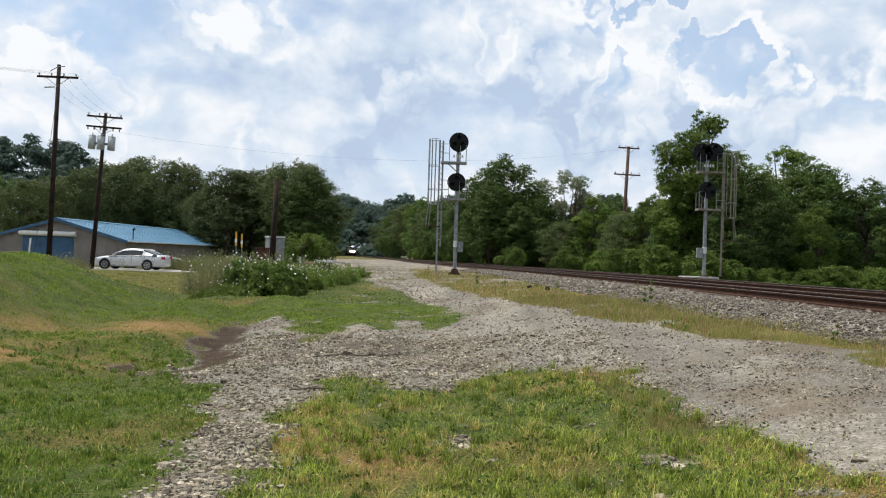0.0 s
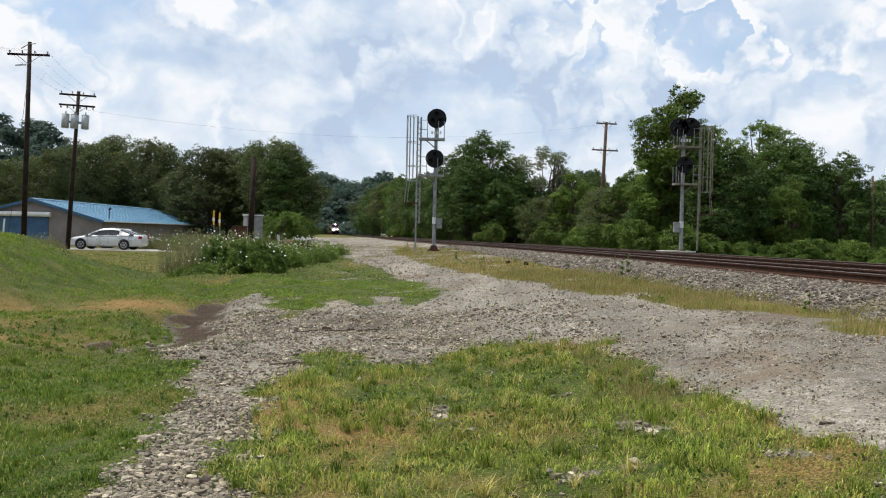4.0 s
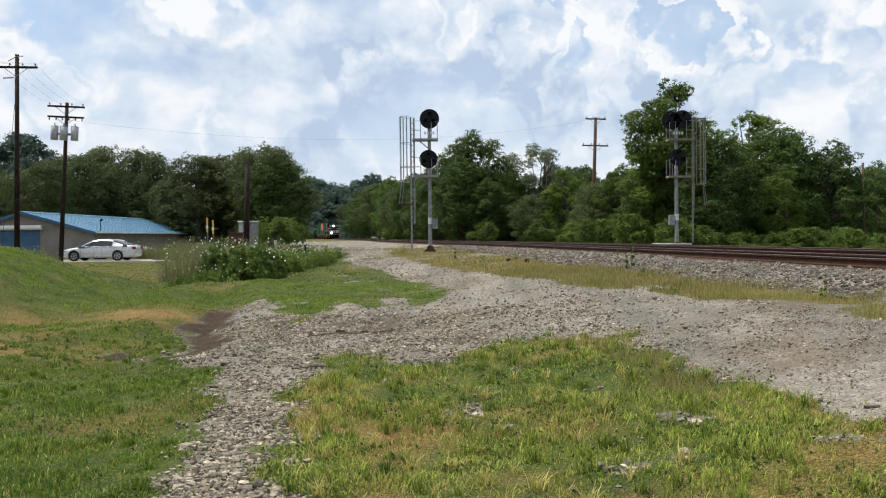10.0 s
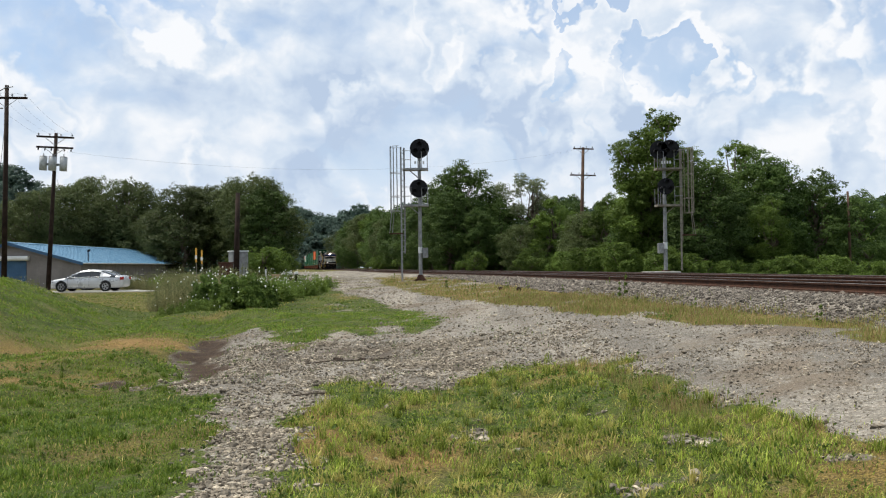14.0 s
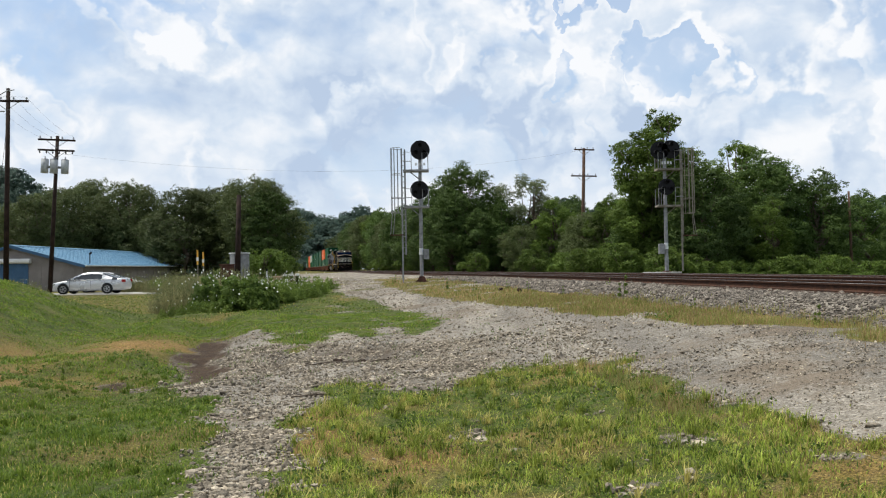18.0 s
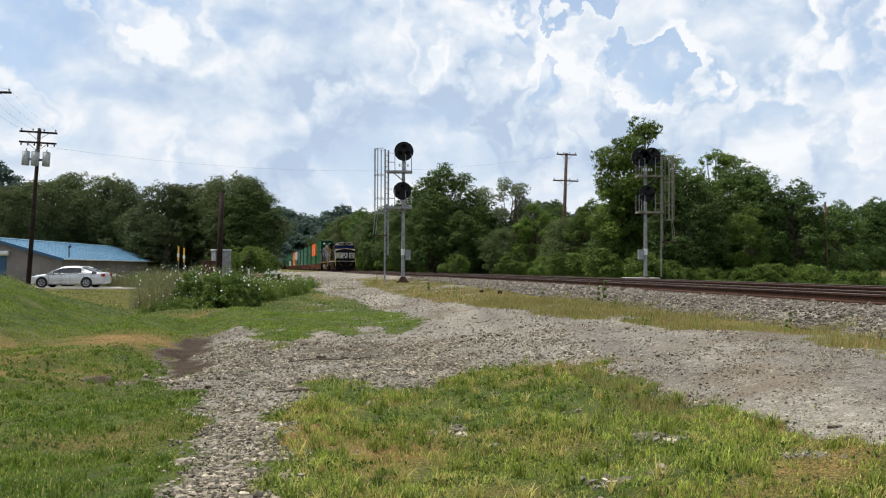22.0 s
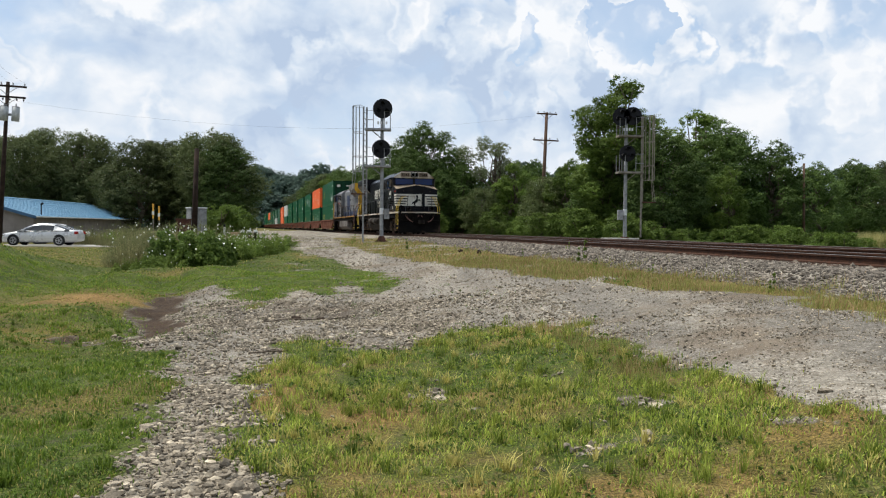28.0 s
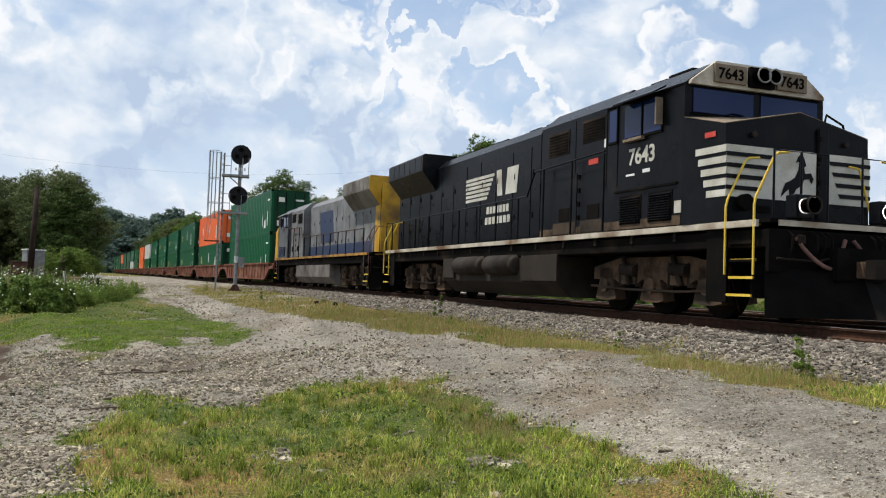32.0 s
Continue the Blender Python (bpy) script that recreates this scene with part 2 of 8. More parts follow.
def material(name, colors, scale=4.0, rough=0.8, metal=0.0, bump=0.2, fine=60.0, spread=(0.35, 0.65), coords="Object", per_piece=0.0, stain=None, stain_scale=0.6, stain_at=(0.55, 0.7), spec=0.15, translucent=0.0, bump_dist=0.02):
    """A surface with variation at two scales: colours mixed by coarse noise, a fine grain, stains and relief."""
    mat = bpy.data.materials.new(name)
    mat.use_nodes = True
    nt = mat.node_tree
    N, L = nt.nodes.new, nt.links.new
    bsdf = nt.nodes["Principled BSDF"]
    tc = N("ShaderNodeTexCoord")
    src = tc.outputs[coords]
    if per_piece:
        info = N("ShaderNodeObjectInfo")
        add = N("ShaderNodeVectorMath"); add.operation = "MULTIPLY_ADD"
        add.inputs[1].default_value = (37, 53, 71)
        L(info.outputs["Random"], add.inputs[0]); L(src, add.inputs[2])
        src = add.outputs[0]
    n1 = N("ShaderNodeTexNoise")
    n1.inputs["Scale"].default_value, n1.inputs["Detail"].default_value, n1.inputs["Roughness"].default_value = scale, 6, 0.62
    L(src, n1.inputs["Vector"])
    ramp = N("ShaderNodeValToRGB")
    while len(ramp.color_ramp.elements) < len(colors):
        ramp.color_ramp.elements.new(0.5)
    for i, (e, c) in enumerate(zip(ramp.color_ramp.elements, colors)):
        e.position = spread[0] + (spread[1] - spread[0]) * i / max(1, len(colors) - 1)
        e.color = (*c, 1)
    L(n1.outputs["Fac"], ramp.inputs[0])
    n2 = N("ShaderNodeTexNoise")
    n2.inputs["Scale"].default_value, n2.inputs["Detail"].default_value = fine, 3
    L(src, n2.inputs["Vector"])
    grain = N("ShaderNodeMix"); grain.data_type, grain.blend_type = "RGBA", "OVERLAY"
    grain.inputs[0].default_value = 0.35
    L(ramp.outputs[0], grain.inputs[6]); L(n2.outputs["Fac"], grain.inputs[7])
    col = grain.outputs[2]
    if stain:
        n3 = N("ShaderNodeTexNoise")
        n3.inputs["Scale"].default_value, n3.inputs["Detail"].default_value = stain_scale, 8
        L(src, n3.inputs["Vector"])
        sr = N("ShaderNodeMapRange")
        sr.inputs[1].default_value, sr.inputs[2].default_value = stain_at
        L(n3.outputs["Fac"], sr.inputs[0])
        mx = N("ShaderNodeMix"); mx.data_type = "RGBA"
        mx.inputs[7].default_value = (*stain, 1)
        L(sr.outputs[0], mx.inputs[0]); L(col, mx.inputs[6])
        col = mx.outputs[2]
    if per_piece:
        hsv = N("ShaderNodeHueSaturation")
        mr = N("ShaderNodeMapRange")
        mr.inputs[3].default_value, mr.inputs[4].default_value = 1 - per_piece, 1 + per_piece
        L(info.outputs["Random"], mr.inputs[0]); L(mr.outputs[0], hsv.inputs["Value"]); L(col, hsv.inputs["Color"])
        col = hsv.outputs[0]
    L(col, bsdf.inputs["Base Color"])
    rr = N("ShaderNodeMapRange")
    rr.inputs[3].default_value, rr.inputs[4].default_value = max(0, rough - 0.12), min(1, rough + 0.12)
    L(n1.outputs["Fac"], rr.inputs[0]); L(rr.outputs[0], bsdf.inputs["Roughness"])
    bsdf.inputs["Metallic"].default_value = metal
    bsdf.inputs["Specular IOR Level"].default_value = spec
    if bump:
        bp = N("ShaderNodeBump")
        bp.inputs["Strength"].default_value, bp.inputs["Distance"].default_value = bump, bump_dist
        L(n2.outputs["Fac"], bp.inputs["Height"]); L(bp.outputs[0], bsdf.inputs["Normal"])
    if translucent:
        tr, ms = N("ShaderNodeBsdfTranslucent"), N("ShaderNodeMixShader")
        ms.inputs[0].default_value = translucent
        L(col, tr.inputs[0]); L(bsdf.outputs[0], ms.inputs[1]); L(tr.outputs[0], ms.inputs[2])
        L(ms.outputs[0], nt.nodes["Material Output"].inputs[0])
    return mat


def leaf_material(name, dark, light, translucent=0.35, island=0.5, patch=0.7):
    """Foliage whose colour varies from leaf to leaf and from clump to clump."""
    mat = bpy.data.materials.new(name)
    mat.use_nodes = True
    nt = mat.node_tree
    N, L = nt.nodes.new, nt.links.new
    bsdf = nt.nodes["Principled BSDF"]
    geo, tc, info = N("ShaderNodeNewGeometry"), N("ShaderNodeTexCoord"), N("ShaderNodeObjectInfo")
    n = N("ShaderNodeTexNoise")
    n.inputs["Scale"].default_value, n.inputs["Detail"].default_value = patch, 4
    L(tc.outputs["Object"], n.inputs["Vector"])
    add = N("ShaderNodeMath"); add.operation = "MULTIPLY_ADD"; add.inputs[1].default_value = island
    L(geo.outputs["Random Per Island"], add.inputs[0])
    half = N("ShaderNodeMath"); half.operation = "MULTIPLY_ADD"; half.inputs[1].default_value, half.inputs[2].default_value = 1.3, -0.15 - 0.5 * island
    L(n.outputs["Fac"], half.inputs[0]); L(half.outputs[0], add.inputs[2])
    mx = N("ShaderNodeMix"); mx.data_type = "RGBA"
    mx.inputs[6].default_value, mx.inputs[7].default_value = (*dark, 1), (*light, 1)
    L(add.outputs[0], mx.inputs[0])
    hsv = N("ShaderNodeHueSaturation")
    mr = N("ShaderNodeMapRange"); mr.inputs[3].default_value, mr.inputs[4].default_value = 0.75, 1.25
    L(info.outputs["Random"], mr.inputs[0]); L(mr.outputs[0], hsv.inputs["Value"]); L(mx.outputs[2], hsv.inputs["Color"])
    L(hsv.outputs[0], bsdf.inputs["Base Color"])
    bsdf.inputs["Roughness"].default_value, bsdf.inputs["Specular IOR Level"].default_value = 0.6, 0.12
    tr, ms = N("ShaderNodeBsdfTranslucent"), N("ShaderNodeMixShader")
    ms.inputs[0].default_value = translucent
    L(hsv.outputs[0], tr.inputs[0]); L(bsdf.outputs[0], ms.inputs[1]); L(tr.outputs[0], ms.inputs[2])
    L(ms.outputs[0], nt.nodes["Material Output"].inputs[0])
    return mat


def glow(name, color, strength):
    mat = bpy.data.materials.new(name)
    mat.use_nodes = True
    b = mat.node_tree.nodes["Principled BSDF"]
    b.inputs["Emission Color"].default_value, b.inputs["Emission Strength"].default_value = (*color, 1), strength
    b.inputs["Base Color"].default_value = (*color, 1)
    return mat


def glass(name, tint=(0.02, 0.03, 0.04), spec=0.8):
    mat = bpy.data.materials.new(name)
    mat.use_nodes = True
    b = mat.node_tree.nodes["Principled BSDF"]
    b.inputs["Base Color"].default_value = (*tint, 1)
    b.inputs["Roughness"].default_value, b.inputs["Specular IOR Level"].default_value = 0.04, spec
    return mat

# ---------------------------------------------------------------- the track's line and the lie of the land
KNOT_Y = np.array([-20.0, 10, 40, 80, 150, 300])
KNOT_X = np.array([12.6, 9.6, 6.04, -0.56, -11.5, -36.1])
RAIL_Z = 1.27


def spline_bends():
    n, h = len(KNOT_Y), np.diff(KNOT_Y)
    a, b = np.eye(n), np.zeros(n)
    for i in range(1, n - 1):
        a[i, i - 1], a[i, i], a[i, i + 1] = h[i - 1], 2 * (h[i - 1] + h[i]), h[i]
        b[i] = 6 * ((KNOT_X[i + 1] - KNOT_X[i]) / h[i] - (KNOT_X[i] - KNOT_X[i - 1]) / h[i - 1])
    return np.linalg.solve(a, b)


BEND = spline_bends()


def track_x(y):
    y = np.asarray(y, float)
    c = np.clip(y, KNOT_Y[0], KNOT_Y[-1])
    i = np.clip(np.searchsorted(KNOT_Y, c) - 1, 0, len(KNOT_Y) - 2)
    h, d = KNOT_Y[i + 1] - KNOT_Y[i], c - KNOT_Y[i]
    x = KNOT_X[i] + d * ((KNOT_X[i + 1] - KNOT_X[i]) / h - h * (2 * BEND[i] + BEND[i + 1]) / 6) + d * d * BEND[i] / 2 + d**3 * (BEND[i + 1] - BEND[i]) / (6 * h)
    s0 = (KNOT_X[1] - KNOT_X[0]) / (KNOT_Y[1] - KNOT_Y[0]) - (KNOT_Y[1] - KNOT_Y[0]) * BEND[1] / 6
    s1 = (KNOT_X[-1] - KNOT_X[-2]) / (KNOT_Y[-1] - KNOT_Y[-2]) + (KNOT_Y[-1] - KNOT_Y[-2]) * BEND[-2] / 6
    return x + np.where(y < KNOT_Y[0], (y - KNOT_Y[0]) * s0, 0) + np.where(y > KNOT_Y[-1], (y - KNOT_Y[-1]) * s1, 0)


LINE_Y = np.arange(-150.0, 760.0, 0.5)
LINE_X = track_x(LINE_Y)
LINE_S = np.r_[0, np.cumsum(np.hypot(np.diff(LINE_X), np.diff(LINE_Y)))]
LINE_S -= np.interp(0, LINE_Y, LINE_S)


def on_track(s, side=0.0, z=0.0):
    """The place at s metres along the line, side metres to the right of the way ahead."""
    x, y = np.interp(s, LINE_S, LINE_X), np.interp(s, LINE_S, LINE_Y)
    u, v = np.interp(s + 1, LINE_S, LINE_X) - x, np.interp(s + 1, LINE_S, LINE_Y) - y
    n = math.hypot(u, v)
    return Vector((x + v / n * side, y - u / n * side, z))


def ease(a, b, v):
    t = np.clip((v - a) / (b - a), 0, 1)
    return t * t * (3 - 2 * t)


def beside(x, y):
    """Metres from the track's centre line, positive on the road's side."""
    return (track_x(y) - x) * 0.986


def lattice(i, j, seed):
    h = (i * 374761393 + j * 668265263 + seed * 1442695041) & 0x7FFFFFFF
    h = ((h ^ (h >> 13)) * 1274126177) & 0x7FFFFFFF
    return ((h ^ (h >> 16)) & 0xFFFF) / 32767.5 - 1.0


def fbm(x, y, size, seed=0, octaves=4):
    """Value noise over some octaves, about -1..1."""
    total, amp, norm = 0.0, 1.0, 0.0
    for k in range(octaves):
        u, v = np.asarray(x, float) / size * 2**k + 17.3 * k, np.asarray(y, float) / size * 2**k - 9.1 * k
        i, j = np.floor(u).astype(np.int64), np.floor(v).astype(np.int64)
        a, b = u - i, v - j
        a, b = a * a * (3 - 2 * a), b * b * (3 - 2 * b)
        n0 = lattice(i, j, seed + k) * (1 - a) + lattice(i + 1, j, seed + k) * a
        n1 = lattice(i, j + 1, seed + k) * (1 - a) + lattice(i + 1, j + 1, seed + k) * a
        total, norm, amp = total + amp * (n0 * (1 - b) + n1 * b), norm + amp, amp * 0.55
    return total / norm * 1.6


SWALE = [(-6.6, 27.0), (-5.9, 23.5), (-5.05, 21.0), (-4.6, 18.5), (-4.0, 15.5), (-3.7, 13.6), (-4.3, 13.2), (-5.6, 14.6)]


def swale(x, y):
    """Metres to the line of the swale."""
    best = np.full(np.shape(x), 1e9)
    for (x0, y0), (x1, y1) in zip(SWALE, SWALE[1:]):
        dx, dy = x1 - x0, y1 - y0
        t = np.clip(((x - x0) * dx + (y - y0) * dy) / (dx * dx + dy * dy), 0, 1)
        best = np.minimum(best, np.hypot(x - x0 - t * dx, y - y0 - t * dy))
    return best


def ground_z(x, y):
    x, y = np.asarray(x, float), np.asarray(y, float)
    d = beside(x, y)
    strip = 0.76 + 0.2 * ease(25, 50, y)
    road = 0.92 * ease(6, 60, y)
    lawn = -0.05 + 0.34 * ease(16, 58, y)
    z = road + (lawn - road) * ease(11, 18, d)
    z = z + (strip - z) * (1 - ease(3.6, 9.2, d))
    z = z + (1.07 - z) * (1 - ease(2.2, 3.3, d))
    z = np.where(d < 0, 1.07 - 0.9 * ease(7.5, 11, -d), z)
    z = z + 1.55 * ease(-7.6, -12.8, x + 0.12 * (y - 20)) * ease(7, 13, y) * (1 - ease(27, 36, y))
    # the swale that drains the lawn, with a low bank on its near side, and the gentle rolls of the turf
    q = swale(x, y)
    z = z - (0.10 + 0.08 * ease(13.5, 16, y)) * np.exp(-((q / 0.7) ** 2)) + 0.09 * np.exp(-(((q - 1.5) / 0.8) ** 2)) * ease(-4.2, -5.4, x)
    z = z + (0.15 * fbm(x, y, 3.4, 3) + 0.05 * fbm(x, y, 1.1, 5)) * ease(-3.0, -5.5, x) * ease(6, 9, y) * (1 - ease(30, 50, y))
    return z + 0.06 * fbm(x, y, 1.6, 8) * ease(4.5, 7.5, d) * (1 - ease(20, 45, y)) * (x > -6)


def gz(x, y):
    return float(ground_z(x, y))


def inside(poly, x, y):
    """Whether points lie in a polygon of (x, y) corners."""
    hit = np.zeros(np.shape(x), bool)
    for (x0, y0), (x1, y1) in zip(poly, poly[1:] + poly[:1]):
        hit ^= ((y0 > y) != (y1 > y)) & (x < (x1 - x0) * (y - y0) / (y1 - y0 + 1e-9) + x0)
    return hit


def wobble(x, y, size, seed=0.0):
    """Cheap smooth noise in -1..1."""
    a = np.sin(x / size * 1.7 + seed) * np.cos(y / size * 1.3 + seed * 2.1)
    b = np.sin((x + y) / size * 2.9 + seed * 3.3) * np.cos((x - y) / size * 3.7 + seed)
    c = np.sin(x / size * 7.1 - y / size * 5.3 + seed * 5) * np.cos(y / size * 8.3 + x / size * 2.2)
    return 0.5 * a + 0.3 * b + 0.2 * c


# what covers the ground: bare gravel, the grass patch by the road, the mid grass, the damp dirt of the swale
PATCH = [(-1.03, 6.45), (-1.08, 6.8), (-1.4, 7.3), (-1.41, 7.9), (-1.45, 8.6), (-1.1, 8.8), (-1.45, 9.5), (-1.4, 10.6), (-1.2, 11.5), (-1.75, 12.8), (-1.7, 13.4), (-1.1, 13.0), (-0.4, 12.1), (0.2, 12.2), (0.5, 13.1), (1.0, 13.7), (1.85, 13.6), (2.2, 12.8), (2.72, 12.2), (2.82, 10.7), (3.0, 9.8), (3.12, 8.9), (3.3, 8.0), (3.42, 7.5), (3.52, 7.0), (3.62, 6.5), (3.75, 5.2), (3.8, 3.0), (4.0, -6.0), (-0.6, -6.0)]
LAWN = [(-1.2, -6.0), (-1.75, 6.4), (-1.8, 7.0), (-1.85, 8.0), (-2.0, 9.2), (-2.2, 9.8), (-2.25, 10.2), (-2.5, 10.9), (-2.75, 11.8), (-3.3, 12.2), (-3.6, 13.2), (-4.0, 15.5), (-4.5, 18.3), (-4.9, 20.8), (-4.5, 21.2), (-4.3, 22.3), (-3.2, 19.0), (-2.5, 16.9), (-2.2, 18.3), (-2.0, 20.6), (-1.4, 19.6), (-0.9, 20.3), (-1.3, 22.3), (-0.7, 22.6), (-0.6, 20.9), (-0.1, 20.2), (0.6, 21.9), (-0.1, 26.4), (-1.3, 30.0), (-2.6, 35.2), (-5.4, 45.0), (-10.5, 70.0), (-30.0, 160.0), (-90.0, 160.0), (-90.0, -6.0)]
STRIP_Y = np.array([11.9, 12.3, 13, 15.3, 19, 25.5, 35, 45, 66, 72])
STRIP_D = np.array([2.9, 3.5, 4.3, 4.65, 5.1, 5.7, 6.9, 7.4, 5.8, 3.0])


# worn spots in the patch: across, ahead, radius, weight
BARE = [(0.35, 8.3, 0.3, 0.9), (1.75, 6.2, 0.45, 0.62), (2.35, 7.6, 0.35, 0.85), (1.5, 8.1, 0.3, 0.7), (0.55, 9.8, 0.3, 0.8), (3.0, 6.2, 0.35, 0.7), (1.9, 9.4, 0.25, 0.7), (2.6, 9.8, 0.3, 0.6), (0.45, 9.0, 0.34, 0.9), (2.0, 7.5, 0.5, 0.55), (1.3, 6.1, 0.42, 0.55), (2.9, 7.0, 0.3, 0.4), (0.9, 7.9, 0.22, 0.8), (-0.2, 12.3, 0.6, 0.6), (-0.8, 10.2, 0.4, 0.5), (2.4, 10.9, 0.45, 0.45), (0.2, 6.4, 0.3, 0.5), (2.3, 5.6, 0.4, 0.4)]


def depth_in(poly, x, y):
    """Metres inside a polygon's edge; negative outside."""
    x, y = np.asarray(x, float), np.asarray(y, float)
    best = np.full(x.shape, 1e9)
    for (x0, y0), (x1, y1) in zip(poly, poly[1:] + poly[:1]):
        dx, dy = x1 - x0, y1 - y0
        t = np.clip(((x - x0) * dx + (y - y0) * dy) / (dx * dx + dy * dy), 0, 1)
        best = np.minimum(best, np.hypot(x - x0 - t * dx, y - y0 - t * dy))
    return np.where(inside(poly, x, y), best, -best)


def cover(x, y):
    """Shares of grass, dry grass and dirt (0..1) at points; the rest is gravel."""
    x, y = np.asarray(x, float), np.asarray(y, float)
    d = beside(x, y)
    far_scale = 1 + 0.03 * np.clip(y, 0, 40)
    ragged = 0.42 * fbm(x, y * 0.8, 0.9, 11) + 0.25 * fbm(x, y, 0.28, 12)
    soft = 0.20 * far_scale
    patch = ease(-soft, soft, depth_in(PATCH, x, y) + 0.8 * ragged - 0.11)
    lawn = ease(-soft, soft, depth_in(LAWN, x, y) + 0.7 * ragged - 0.10 * (y < 14))
    q = swale(x, y)
    dirt = ease(0.40, 0.20, q + 0.42 * fbm(x, y, 0.7, 14) + 0.16 * (x < -4.4) * (y < 16)) * (y > 12.2) * (y < 24)
    edge = np.interp(y, STRIP_Y, STRIP_D) + 0.35 * fbm(x, y, 1.2, 15)
    strip = ease(2.75, 3.15, d + 0.25 * fbm(x, y, 0.5, 16)) * ease(0.25, -0.25, d - edge) * ease(11.7, 12.4, y) * ease(73, 70, y)
    strip = strip * np.where(y < 38, ease(-1.0, -0.35, fbm(x, y, 1.3, 18)), ease(-0.3, 0.3, fbm(x, y, 3.0, 19) + 0.2))
    strip = np.maximum(strip, ease(2.85, 3.2, d + 0.2 * fbm(x, y, 0.5, 16)) * ease(4.5, 4.0, d + 0.4 * fbm(x, y, 0.9, 20)) * ease(11.7, 11.0, y + 0.5 * fbm(x, y, 0.5, 21)) * (y > -20))
    far = (d < -7.5) | (y > 170) | ((d > 16) & (y < -6))
    spots = sum(h * np.exp(-(((x - a) / (r * 0.75)) ** 2 + ((y - b) / r) ** 2)) for a, b, r, h in BARE)
    # the patch is thin throughout, thinnest near the road's edge and in worn spots
    thin = ease(0.45, 1.0, 0.62 * spots + 0.36 * fbm(x, y, 0.5, 22) + 0.36 * fbm(x, y, 0.15, 23) + 0.12)
    patch = patch * (1 - 0.85 * thin)
    crown = ease(0.2, 0.75, fbm(x, y, 0.8, 24)) * (y > 15) * (x > -3.4)
    lawn = lawn * (1 - dirt) * (1 - 0.55 * crown)
    # thin growth that takes over the far end of the road
    strip = np.maximum(strip, 0.7 * ease(-0.1, 0.6, fbm(x, y, 2.6, 29)) * ease(36, 44, y) * ease(3.5, 4.5, d) * ease(13, 10, d) * ease(100, 80, y))
    grass = np.clip(np.maximum(np.maximum(patch, lawn), np.maximum(strip, far)), 0, 1)
    tan = 0.9 * np.exp(-(((x + 6.0) / 1.7) ** 2 + ((y - 18.4) / 2.8) ** 2))
    tan = np.maximum(tan, 0.95 * np.exp(-(((x + 6.8) / 2.0) ** 2 + ((y - 14.0) / 1.7) ** 2)))
    tan = np.maximum(tan, 0.7 * np.exp(-(((x + 8.4) / 1.0) ** 2 + ((y - 17.4) / 1.6) ** 2)))
    tan = tan * ease(-1.0, 0.25, fbm(x, y, 1.2, 25))
    dry = np.maximum(0.45 * strip, tan)
    dry = np.maximum(dry, ease(0.0, 0.9, fbm(x, y, 1.7, 26)) * np.maximum(0.75 * patch, 0.35 * lawn))
    dry = np.maximum(dry, 0.22 * ((y > 33) & (x < -6)))
    soil = 0.8 * np.exp(-(((x + 1.6) / 1.7) ** 2 + ((y - 16.6) / 1.1) ** 2)) * ease(-0.3, 0.3, fbm(x, y, 0.6, 27)) * (1 - grass)
    return grass, np.clip(dry, 0, 1), np.maximum(np.maximum(dirt, 0.4 * thin * patch), soil)


